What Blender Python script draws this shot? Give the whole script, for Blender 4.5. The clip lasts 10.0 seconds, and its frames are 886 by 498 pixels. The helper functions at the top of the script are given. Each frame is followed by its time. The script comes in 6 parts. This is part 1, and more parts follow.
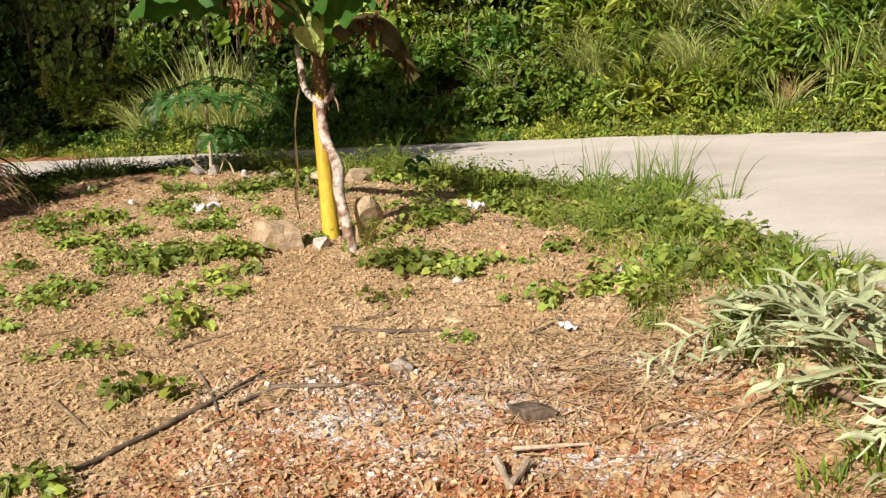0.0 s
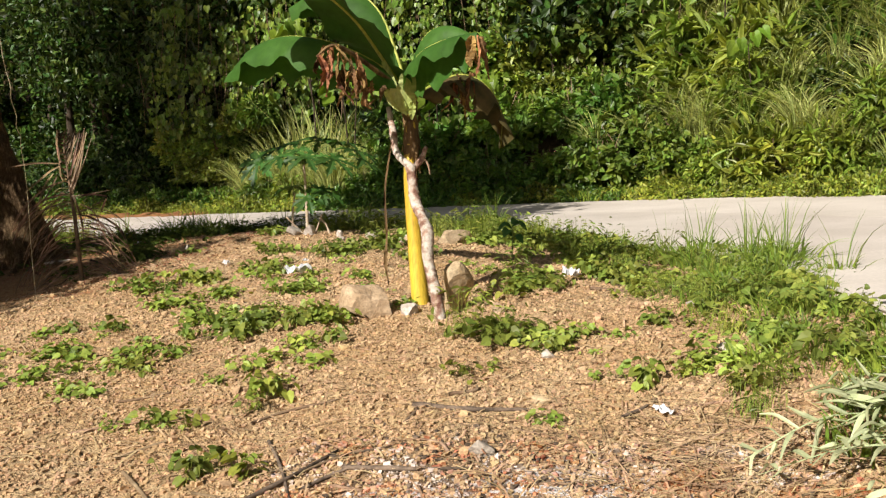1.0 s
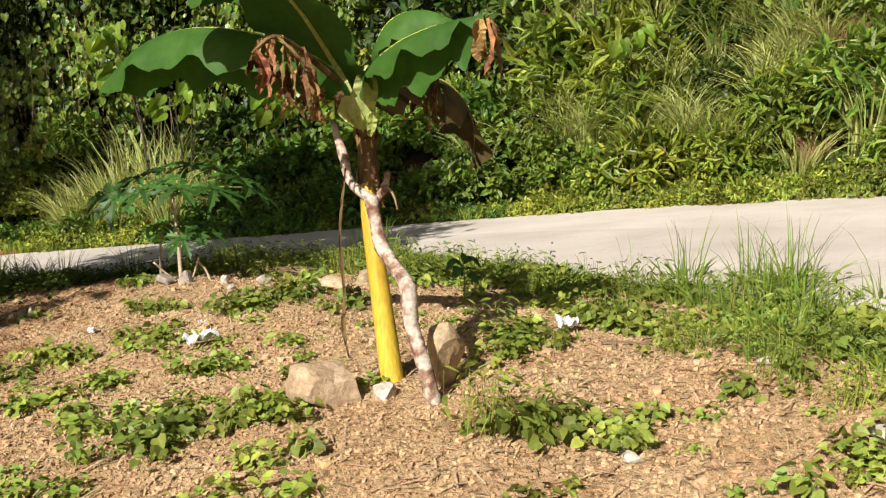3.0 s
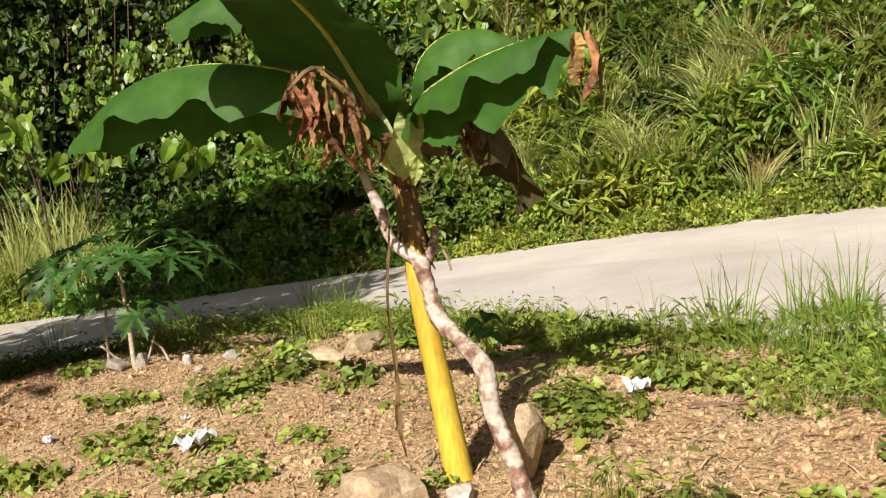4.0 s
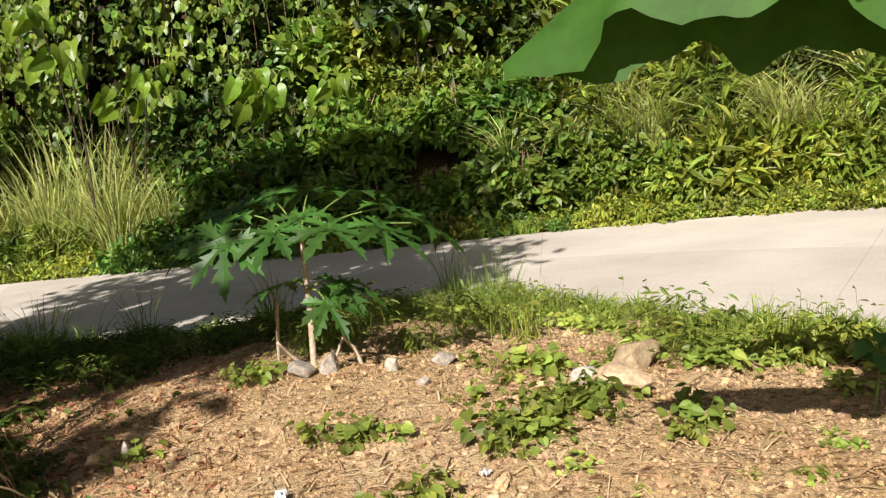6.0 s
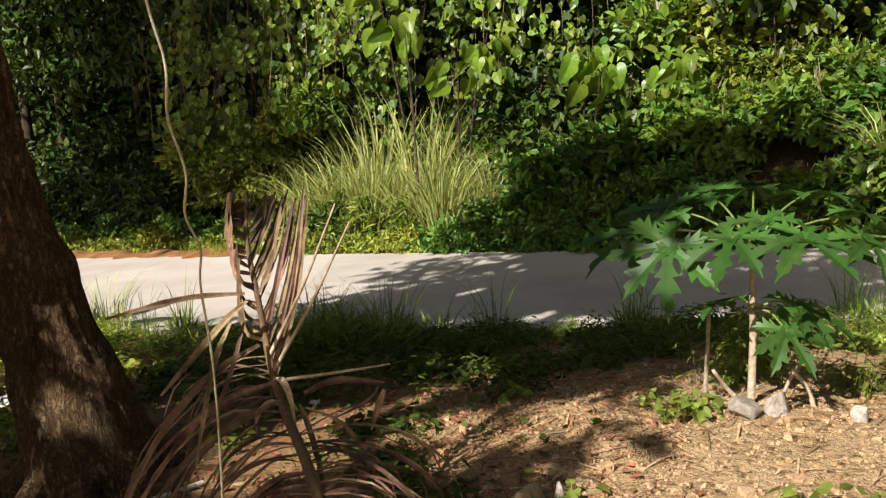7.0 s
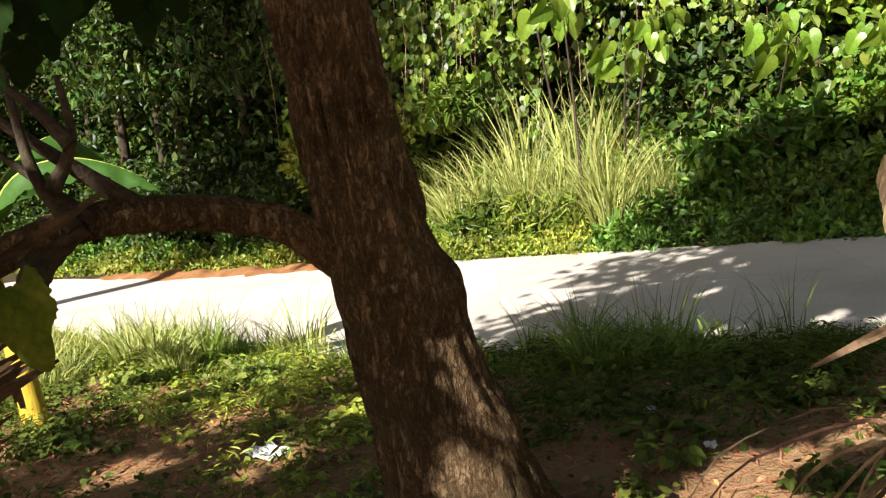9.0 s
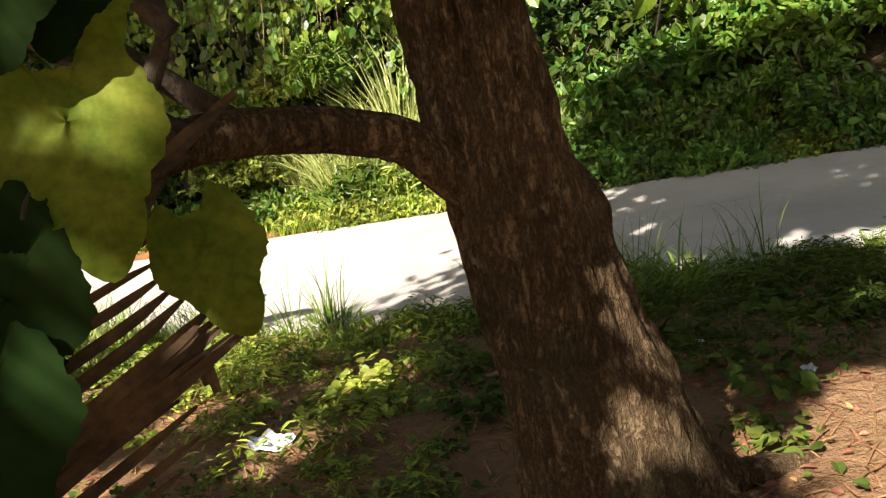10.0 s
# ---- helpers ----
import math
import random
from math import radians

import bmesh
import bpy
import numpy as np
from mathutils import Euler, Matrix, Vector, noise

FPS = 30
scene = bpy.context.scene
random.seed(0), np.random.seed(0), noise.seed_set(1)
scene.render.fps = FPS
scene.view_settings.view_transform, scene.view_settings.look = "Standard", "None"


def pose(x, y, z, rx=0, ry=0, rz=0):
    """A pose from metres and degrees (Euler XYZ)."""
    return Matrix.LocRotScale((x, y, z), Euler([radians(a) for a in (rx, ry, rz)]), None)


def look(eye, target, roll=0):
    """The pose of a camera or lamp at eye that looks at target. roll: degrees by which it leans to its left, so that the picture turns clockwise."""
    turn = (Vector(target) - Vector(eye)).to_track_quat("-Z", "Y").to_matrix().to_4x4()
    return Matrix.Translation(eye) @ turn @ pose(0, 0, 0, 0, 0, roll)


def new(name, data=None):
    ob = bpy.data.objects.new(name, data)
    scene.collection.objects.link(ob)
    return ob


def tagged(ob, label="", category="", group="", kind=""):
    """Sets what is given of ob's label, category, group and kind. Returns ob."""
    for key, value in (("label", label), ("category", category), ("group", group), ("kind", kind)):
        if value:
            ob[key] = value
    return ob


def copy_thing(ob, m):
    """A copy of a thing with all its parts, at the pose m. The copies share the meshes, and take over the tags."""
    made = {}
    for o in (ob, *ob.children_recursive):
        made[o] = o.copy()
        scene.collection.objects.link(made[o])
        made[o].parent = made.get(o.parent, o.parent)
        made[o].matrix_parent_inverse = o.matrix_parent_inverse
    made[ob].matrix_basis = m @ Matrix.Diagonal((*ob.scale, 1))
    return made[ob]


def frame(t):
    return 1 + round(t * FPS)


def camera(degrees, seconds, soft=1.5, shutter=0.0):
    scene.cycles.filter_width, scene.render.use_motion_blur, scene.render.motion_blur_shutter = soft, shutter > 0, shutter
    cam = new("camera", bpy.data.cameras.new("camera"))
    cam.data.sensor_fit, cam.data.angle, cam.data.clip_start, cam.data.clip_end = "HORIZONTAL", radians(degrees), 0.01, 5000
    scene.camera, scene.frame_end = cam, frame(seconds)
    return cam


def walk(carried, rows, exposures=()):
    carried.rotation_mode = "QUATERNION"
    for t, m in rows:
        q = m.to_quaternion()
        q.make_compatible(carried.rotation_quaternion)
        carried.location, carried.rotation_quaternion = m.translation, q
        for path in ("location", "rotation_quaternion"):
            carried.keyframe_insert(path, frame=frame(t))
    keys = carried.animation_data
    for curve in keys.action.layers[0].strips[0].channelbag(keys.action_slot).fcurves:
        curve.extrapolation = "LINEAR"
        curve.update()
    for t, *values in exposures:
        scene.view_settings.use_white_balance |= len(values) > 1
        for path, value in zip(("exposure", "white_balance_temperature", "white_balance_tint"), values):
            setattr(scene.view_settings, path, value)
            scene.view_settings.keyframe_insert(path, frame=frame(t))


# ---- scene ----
cam = camera(47.9, 10.0, soft=1.3)
PATH = [
    (0, (0.893, -2.116, 1.492), (0.578, -0.203, 1.0), 0.3),
    (0.5, (0.902, -2.039, 1.539), (0.442, -0.134, 1.139), 0.1),
    (1, (0.925, -1.886, 1.513), (0.401, 0.006, 1.129), -0.2),
    (1.5, (0.687, -1.585, 1.493), (0.235, 0.324, 1.105), -1.1),
    (2, (0.451, -1.273, 1.493), (0.13, 0.66, 1.095), -1.0),
    (2.5, (0.177, -0.887, 1.454), (-0.074, 1.05, 1.027), 0.1),
    (3, (-0.199, -0.605, 1.44), (-0.348, 1.356, 1.076), -1.3),
    (3.2, (-0.38, -0.479, 1.455), (-0.458, 1.493, 1.128), -2.1),
    (4.3, (-1.09, 0.412, 1.432), (-0.949, 2.383, 1.127), -5.2),
    (4.5, (-1.234, 0.565, 1.397), (-1.033, 2.528, 1.072), -5.5),
    (5, (-1.604, 0.996, 1.4), (-1.314, 2.947, 1.072), -5.9),
    (5.2, (-1.747, 1.173, 1.367), (-1.434, 3.119, 1.024), -5.7),
    (6.3, (-2.64, 2.01, 1.413), (-2.646, 3.97, 1.017), -0.6),
    (6.5, (-2.806, 2.151, 1.407), (-2.931, 4.109, 1.015), -0.9),
    (6.8, (-3.049, 2.382, 1.347), (-3.343, 4.319, 0.946), -1.2),
    (7, (-3.195, 2.568, 1.341), (-3.585, 4.486, 0.93), -0.5),
    (7.5, (-3.53, 2.812, 1.29), (-4.098, 4.669, 0.812), -0.0),
    (8, (-3.969, 2.919, 1.227), (-4.621, 4.732, 0.691), -1.9),
    (8.5, (-4.352, 3.063, 1.183), (-4.981, 4.901, 0.706), -3.8),
    (9, (-4.753, 3.277, 1.168), (-5.238, 5.176, 0.767), -4.1),
    (9.5, (-5.244, 3.464, 1.057), (-5.488, 5.394, 0.594), -5.2),
    (10, (-5.684, 3.661, 0.992), (-5.804, 5.598, 0.509), -6.8),
]
walk(cam, [(t, look(eye, target, roll)) for t, eye, target, roll in PATH], exposures=[(0, 0.62), (2, 0.74), (4.5, 0.7), (6.5, 0.8), (7, 0.78), (7.5, 0.86), (8, 1.1), (9, 1.46), (10, 1.54)])

# ---- sky, sun ----
LIGHT = Vector((0.80, 1.62, -1.40)).normalized()
world = bpy.data.worlds.new("world")
scene.world = world
world.use_nodes = True
wn = world.node_tree
sky = wn.nodes.new("ShaderNodeTexSky")
sky.sky_type = "NISHITA"
sky.sun_disc = False
sky.dust_density, sky.ozone_density = 4.0, 0.6
sky.sun_elevation = math.asin(-LIGHT.z)
sky.sun_rotation = math.atan2(-LIGHT.x, -LIGHT.y)
wn.links.new(sky.outputs[0], wn.nodes["Background"].inputs[0])
wn.nodes["Background"].inputs[1].default_value = 0.031
sun = new("sun", bpy.data.lights.new("sun", "SUN"))
sun.data.energy, sun.data.angle, sun.data.color = 5.0, radians(0.53), (1.0, 0.945, 0.88)
sun.matrix_world = Matrix.Translation((-8, -14, 12)) @ LIGHT.to_track_quat("-Z", "Y").to_matrix().to_4x4()


# ---- materials ----
def noise_node(nt, vec, scale, detail=4.0, rough=0.6):
    n = nt.nodes.new("ShaderNodeTexNoise")
    n.inputs["Scale"].default_value, n.inputs["Detail"].default_value = scale, detail
    n.inputs["Roughness"].default_value = rough
    nt.links.new(vec, n.inputs["Vector"])
    return n.outputs["Fac"]


def ramp_node(nt, fac, stops):
    r = nt.nodes.new("ShaderNodeValToRGB")
    e = r.color_ramp.elements
    while len(e) < len(stops):
        e.new(0.5)
    for k, (p, c) in zip(e, stops):
        k.position = p
        k.color = (*c, 1) if len(c) == 3 else c
    nt.links.new(fac, r.inputs[0])
    return r.outputs[0]


def mix_col(nt, fac, a, b, how="MIX"):
    m = nt.nodes.new("ShaderNodeMix")
    m.data_type, m.blend_type = "RGBA", how
    for s, v in (("A", a), ("B", b)):
        sock = [i for i in m.inputs if i.name == s and i.type == "RGBA"][0]
        if isinstance(v, tuple):
            sock.default_value = (*v, 1)
        else:
            nt.links.new(v, sock)
    if isinstance(fac, float):
        m.inputs[0].default_value = fac
    else:
        nt.links.new(fac, m.inputs[0])
    return [o for o in m.outputs if o.type == "RGBA"][0]


def calc(nt, how, a, b=0.0, clamp=False):
    m = nt.nodes.new("ShaderNodeMath")
    m.operation, m.use_clamp = how, clamp
    for n, v in enumerate((a, b)):
        if isinstance(v, (int, float)):
            m.inputs[n].default_value = v
        else:
            nt.links.new(v, m.inputs[n])
    return m.outputs[0]


def surface(name, c1, c2, scale=6.0, fine=60.0, rough=0.8, bump=0.3, depth=0.01, spec=0.3, dark=0.55,
            island=0.0, each=0.0, glow=0.0, stretch=(1, 1, 1), stops=None):
    """A two-scale material: a broad colour change, fine grain with relief, and a change from piece to piece."""
    m = bpy.data.materials.new(name)
    m.use_nodes = True
    nt = m.node_tree
    p = nt.nodes["Principled BSDF"]
    co = nt.nodes.new("ShaderNodeTexCoord").outputs["Object"]
    mp = nt.nodes.new("ShaderNodeMapping")
    mp.inputs["Scale"].default_value = stretch
    nt.links.new(co, mp.inputs["Vector"])
    vec = mp.outputs[0]
    broad = noise_node(nt, vec, scale)
    grain = noise_node(nt, vec, fine, 5.0, 0.65)
    col = ramp_node(nt, broad, stops or [(0.32, c1), (0.68, c2)])
    col = mix_col(nt, ramp_node(nt, grain, [(0.3, (0, 0, 0)), (0.62, (1, 1, 1))]), mix_col(nt, 1.0, col, (dark, dark, dark), "MULTIPLY"), col)
    for amount, node, out in ((island, "ShaderNodeNewGeometry", "Random Per Island"), (each, "ShaderNodeObjectInfo", "Random")):
        if amount:
            rnd = nt.nodes.new(node).outputs[out]
            hs = nt.nodes.new("ShaderNodeHueSaturation")
            nt.links.new(calc(nt, "ADD", calc(nt, "MULTIPLY", rnd, 2 * amount), 1 - amount), hs.inputs["Value"])
            nt.links.new(calc(nt, "ADD", calc(nt, "MULTIPLY", calc(nt, "FRACT", calc(nt, "MULTIPLY", rnd, 17.3)), -0.10 * amount), 0.5 + 0.03 * amount), hs.inputs["Hue"])
            nt.links.new(col, hs.inputs["Color"])
            col = hs.outputs[0]
    nt.links.new(col, p.inputs["Base Color"])
    p.inputs["Roughness"].default_value = rough
    p.inputs["Specular IOR Level"].default_value = spec
    if bump:
        b = nt.nodes.new("ShaderNodeBump")
        b.inputs["Strength"].default_value, b.inputs["Distance"].default_value = bump, depth
        nt.links.new(grain, b.inputs["Height"])
        nt.links.new(b.outputs[0], p.inputs["Normal"])
    if glow:
        t = nt.nodes.new("ShaderNodeBsdfTranslucent")
        nt.links.new(mix_col(nt, 1.0, col, (1.0, 1.0, 0.45), "MULTIPLY"), t.inputs["Color"])
        mx = nt.nodes.new("ShaderNodeMixShader")
        mx.inputs[0].default_value = glow
        nt.links.new(p.outputs[0], mx.inputs[1])
        nt.links.new(t.outputs[0], mx.inputs[2])
        nt.links.new(mx.outputs[0], nt.nodes["Material Output"].inputs["Surface"])
    return m


def leafy(name, c1, c2, rough=0.45, island=0.45, glow=0.3, spec=0.45, **k):
    return surface(name, c1, c2, scale=k.pop("scale", 1.3), fine=k.pop("fine", 22.0), rough=rough, bump=0.25, depth=0.004,
                   spec=spec, dark=0.7, island=island, glow=glow, **k)


def ground_material():
    m = bpy.data.materials.new("soil")
    m.use_nodes = True
    nt = m.node_tree
    p = nt.nodes["Principled BSDF"]
    co = nt.nodes.new("ShaderNodeTexCoord").outputs["Object"]
    sx = nt.nodes.new("ShaderNodeSeparateXYZ")
    nt.links.new(co, sx.inputs[0])
    big, mid, small, tiny = (noise_node(nt, co, s, 5.0, 0.62) for s in (0.7, 4.0, 22.0, 95.0))
    soil = ramp_node(nt, big, [(0.3, (0.445, 0.285, 0.135)), (0.5, (0.525, 0.365, 0.195)), (0.72, (0.60, 0.45, 0.275))])
    soil = mix_col(nt, ramp_node(nt, mid, [(0.42, (0, 0, 0)), (0.72, (0.7, 0.7, 0.7))]), soil, (0.39, 0.215, 0.10))
    # shadow between clods, put into the soil colour as dark pits
    soil = mix_col(nt, ramp_node(nt, small, [(0.36, (0.95, 0.95, 0.95)), (0.5, (0, 0, 0))]), soil, (0.15, 0.075, 0.032))
    soil = mix_col(nt, ramp_node(nt, tiny, [(0.56, (0, 0, 0)), (0.7, (0.8, 0.8, 0.8))]), soil, (0.66, 0.49, 0.31))

    def spot(x, y, rx, ry, wobble, node):
        dx = calc(nt, "DIVIDE", calc(nt, "ADD", sx.outputs[0], -x), rx)
        dy = calc(nt, "DIVIDE", calc(nt, "ADD", sx.outputs[1], -y), ry)
        d = calc(nt, "SQRT", calc(nt, "ADD", calc(nt, "MULTIPLY", dx, dx), calc(nt, "MULTIPLY", dy, dy)))
        return calc(nt, "ADD", d, calc(nt, "MULTIPLY", calc(nt, "ADD", node, -0.5), wobble))

    # the burnt place: scorched red soil, charcoal and pale ash
    fire = spot(0.5, 0.75, 1.15, 0.75, 1.4, mid)
    soil = mix_col(nt, ramp_node(nt, fire, [(0.55, (0.85, 0.85, 0.85)), (1.05, (0, 0, 0))]), soil, (0.36, 0.13, 0.045))
    coal = spot(0.15, 1.3, 0.85, 0.5, 2.6, small)
    soil = mix_col(nt, ramp_node(nt, coal, [(0.3, (0.75, 0.75, 0.75)), (0.9, (0, 0, 0))]), soil, (0.10, 0.075, 0.055))
    for x, y, rx, ry in ((0.45, 1.22, 0.36, 0.20), (0.05, 1.00, 0.42, 0.17), (0.95, 0.72, 0.34, 0.16), (0.30, 0.86, 0.3, 0.12)):
        ash = spot(x, y, rx, ry, 3.0, small)
        soil = mix_col(nt, ramp_node(nt, ash, [(0.5, (0.95, 0.95, 0.95)), (1.3, (0, 0, 0))]), soil, (0.72, 0.66, 0.62))
    # darker red-brown leaf mould to the west, under the tree
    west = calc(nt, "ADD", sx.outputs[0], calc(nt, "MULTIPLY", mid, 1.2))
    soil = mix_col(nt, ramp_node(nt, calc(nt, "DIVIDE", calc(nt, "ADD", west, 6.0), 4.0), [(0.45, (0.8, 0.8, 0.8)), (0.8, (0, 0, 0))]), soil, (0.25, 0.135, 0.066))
    # soil and litter beyond the road, darkened to near-black brown
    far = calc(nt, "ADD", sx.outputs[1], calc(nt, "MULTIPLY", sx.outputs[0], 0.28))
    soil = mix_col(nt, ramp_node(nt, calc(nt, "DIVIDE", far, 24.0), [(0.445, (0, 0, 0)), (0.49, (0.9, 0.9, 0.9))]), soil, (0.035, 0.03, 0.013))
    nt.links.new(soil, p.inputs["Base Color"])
    p.inputs["Roughness"].default_value, p.inputs["Specular IOR Level"].default_value = 0.95, 0.1
    h = calc(nt, "ADD", calc(nt, "MULTIPLY", small, 1.0), calc(nt, "MULTIPLY", tiny, 0.45))
    b = nt.nodes.new("ShaderNodeBump")
    b.inputs["Strength"].default_value, b.inputs["Distance"].default_value = 1.0, 0.04
    nt.links.new(h, b.inputs["Height"])
    nt.links.new(b.outputs[0], p.inputs["Normal"])
    return m


def bark_material():
    m = bpy.data.materials.new("tree_bark")
    m.use_nodes = True
    nt = m.node_tree
    p = nt.nodes["Principled BSDF"]
    co = nt.nodes.new("ShaderNodeTexCoord").outputs["Object"]
    mp = nt.nodes.new("ShaderNodeMapping")
    mp.inputs["Scale"].default_value = (1, 1, 0.62)
    mp.inputs["Rotation"].default_value = (0, radians(-9), 0)
    nt.links.new(co, mp.inputs["Vector"])
    long_ = nt.nodes.new("ShaderNodeMapping")
    long_.inputs["Scale"].default_value = (1, 1, 0.30)
    long_.inputs["Rotation"].default_value = (0, radians(-9), 0)
    nt.links.new(co, long_.inputs["Vector"])
    ridge = calc(nt, "ABSOLUTE", calc(nt, "ADD", noise_node(nt, long_.outputs[0], 25.0, 6.0, 0.70), -0.5))
    cross = calc(nt, "ABSOLUTE", calc(nt, "ADD", noise_node(nt, mp.outputs[0], 26.0, 5.0, 0.65), -0.5))
    furrow = ramp_node(nt, ridge, [(0.0, (0, 0, 0)), (0.075, (1, 1, 1))])
    breaks = ramp_node(nt, cross, [(0.0, (0.35, 0.35, 0.35)), (0.05, (1, 1, 1))])
    crack = calc(nt, "MULTIPLY", furrow, breaks)
    broad, grain = noise_node(nt, co, 5.0), noise_node(nt, mp.outputs[0], 110.0, 6.0, 0.7)
    col = ramp_node(nt, broad, [(0.30, (0.205, 0.14, 0.08)), (0.55, (0.325, 0.222, 0.125)), (0.78, (0.43, 0.305, 0.18))])
    col = mix_col(nt, ramp_node(nt, grain, [(0.35, (0, 0, 0)), (0.65, (1, 1, 1))]), mix_col(nt, 1.0, col, (0.6, 0.55, 0.5), "MULTIPLY"), col)
    col = mix_col(nt, crack, mix_col(nt, 1.0, col, (0.46, 0.41, 0.36), "MULTIPLY"), col)
    moss = ramp_node(nt, noise_node(nt, co, 3.2, 5.0, 0.65), [(0.50, (0, 0, 0)), (0.70, (0.5, 0.5, 0.5))])
    col = mix_col(nt, moss, col, (0.10, 0.095, 0.045))
    spots = ramp_node(nt, noise_node(nt, co, 17.0, 3.0), [(0.66, (0, 0, 0)), (0.73, (0.6, 0.6, 0.6))])
    col = mix_col(nt, spots, col, (0.30, 0.27, 0.22))
    nt.links.new(col, p.inputs["Base Color"])
    p.inputs["Roughness"].default_value, p.inputs["Specular IOR Level"].default_value = 0.95, 0.1
    b = nt.nodes.new("ShaderNodeBump")
    b.inputs["Strength"].default_value, b.inputs["Distance"].default_value = 1.0, 0.024
    nt.links.new(calc(nt, "ADD", crack, calc(nt, "MULTIPLY", grain, 0.6)), b.inputs["Height"])
    nt.links.new(b.outputs[0], p.inputs["Normal"])
    return m


M_SOIL = ground_material()
M_CLOD = surface("clod", (0.44, 0.29, 0.14), (0.615, 0.445, 0.26), 3, 80, 0.95, 0.5, 0.006, 0.1, island=0.26)
M_CHIP = surface("scorched_chip", (0.42, 0.25, 0.13), (0.66, 0.55, 0.44), 5, 80, 0.95, 0.5, 0.006, 0.1, island=0.38,
                 stops=[(0.36, (0.30, 0.12, 0.045)), (0.48, (0.50, 0.27, 0.13)), (0.60, (0.66, 0.56, 0.47))])
M_SCORCH = surface("scorched_leaf", (0.36, 0.175, 0.065), (0.64, 0.39, 0.20), 5, 60, 0.8, 0.4, 0.004, 0.2, island=0.45)
M_STRAW = surface("straw", (0.40, 0.26, 0.12), (0.62, 0.47, 0.27), 5, 90, 0.75, 0.3, 0.003, 0.25, island=0.4)
M_LITTER = surface("dead_leaves", (0.23, 0.10, 0.04), (0.48, 0.25, 0.105), 5, 60, 0.75, 0.4, 0.004, 0.25, island=0.5)
M_SPOIL = surface("red_soil", (0.21, 0.095, 0.038), (0.40, 0.20, 0.085), 4, 60, 0.95, 0.6, 0.01, 0.1)
M_CONCRETE = surface("concrete", (0.47, 0.415, 0.355), (0.60, 0.54, 0.475), 0.9, 45, 0.9, 0.25, 0.004, 0.25, dark=0.86, each=0.05)
M_FILL = surface("joint_filler", (0.36, 0.32, 0.28), (0.48, 0.44, 0.38), 5, 60, 0.95, 0.4)
M_STONE = surface("stone", (0.38, 0.27, 0.15), (0.57, 0.44, 0.28), 9, 55, 0.9, 0.6, 0.012, 0.2, each=0.15)
M_PALE = surface("pale_stone", (0.40, 0.34, 0.27), (0.62, 0.56, 0.48), 9, 55, 0.9, 0.5, 0.01, 0.2, each=0.1)
M_GREYST = surface("grey_stone", (0.26, 0.22, 0.175), (0.48, 0.42, 0.35), 12, 60, 0.9, 0.5, 0.01, 0.2)
M_BARK = bark_material()
M_LIMB = surface("limb_bark", (0.04, 0.03, 0.02), (0.10, 0.076, 0.053), 7, 50, 0.95, 0.7, 0.012, 0.12, dark=0.5)
M_TWIG = surface("dry_twig", (0.16, 0.10, 0.06), (0.34, 0.24, 0.15), 8, 60, 0.9, 0.5, 0.005, 0.15, each=0.3, island=0.2)
M_CHAR = surface("charred_wood", (0.042, 0.031, 0.022), (0.24, 0.175, 0.125), 10, 70, 0.9, 0.5, 0.005, 0.2)
M_STAKE = surface("bare_stick", (0.42, 0.31, 0.20), (0.62, 0.50, 0.37), 9, 60, 0.85, 0.5, 0.005, 0.2, each=0.15)
M_PROP = surface("peeling_bark", (0.28, 0.14, 0.09), (0.66, 0.58, 0.48), 13, 60, 0.9, 0.6, 0.008, 0.15,
                 stops=[(0.36, (0.17, 0.08, 0.055)), (0.45, (0.33, 0.21, 0.15)), (0.52, (0.50, 0.42, 0.34)), (0.68, (0.63, 0.57, 0.49))])
M_STEM = surface("banana_stem", (0.52, 0.33, 0.03), (0.70, 0.52, 0.06), 3.2, 30, 0.45, 0.2, 0.004, 0.4, dark=0.6, stretch=(2.5, 2.5, 0.25))
M_SHEATH = surface("dry_sheath", (0.055, 0.028, 0.014), (0.27, 0.165, 0.075), 7, 40, 0.8, 0.5, 0.006, 0.2, stretch=(2, 2, 0.35), island=0.35)
M_DEADLEAF = surface("withered_leaf", (0.06, 0.031, 0.012), (0.42, 0.245, 0.085), 14, 60, 0.75, 0.6, 0.006, 0.25, island=0.55, glow=0.1)
M_BANANA = leafy("banana_leaf", (0.042, 0.115, 0.016), (0.066, 0.16, 0.024), 0.6, 0.0, 0.32, 0.22, scale=2.0, fine=14.0)
M_BANPALE = leafy("banana_young_leaf", (0.36, 0.46, 0.10), (0.58, 0.62, 0.26), 0.5, 0.0, 0.3, 0.4, scale=3.0)
M_MIDRIB = surface("midrib", (0.34, 0.40, 0.06), (0.52, 0.52, 0.12), 5, 40, 0.5, 0.1)
M_PAPAYA = leafy("papaya_leaf", (0.038, 0.11, 0.016), (0.078, 0.18, 0.026), 0.5, 0.3, 0.3)
M_PETIOLE = surface("petiole", (0.12, 0.20, 0.04), (0.24, 0.30, 0.08), 9, 50, 0.5, 0.2)
M_WEED = leafy("weed_leaf", (0.135, 0.205, 0.031), (0.315, 0.375, 0.068), 0.5, 0.38, 0.3, 0.35, each=0.35)
M_VERGE = leafy("verge_leaf", (0.14, 0.22, 0.022), (0.33, 0.39, 0.055), 0.5, 0.6, each=0.3)
# copy of the broad vine leaf with shade put into its colour
M_HANG_SHADED = leafy("broad_vine_leaf_shaded", (0.006, 0.016, 0.004), (0.014, 0.030, 0.006), 0.95, 0.0, 0.05, 0.04, each=0.3)
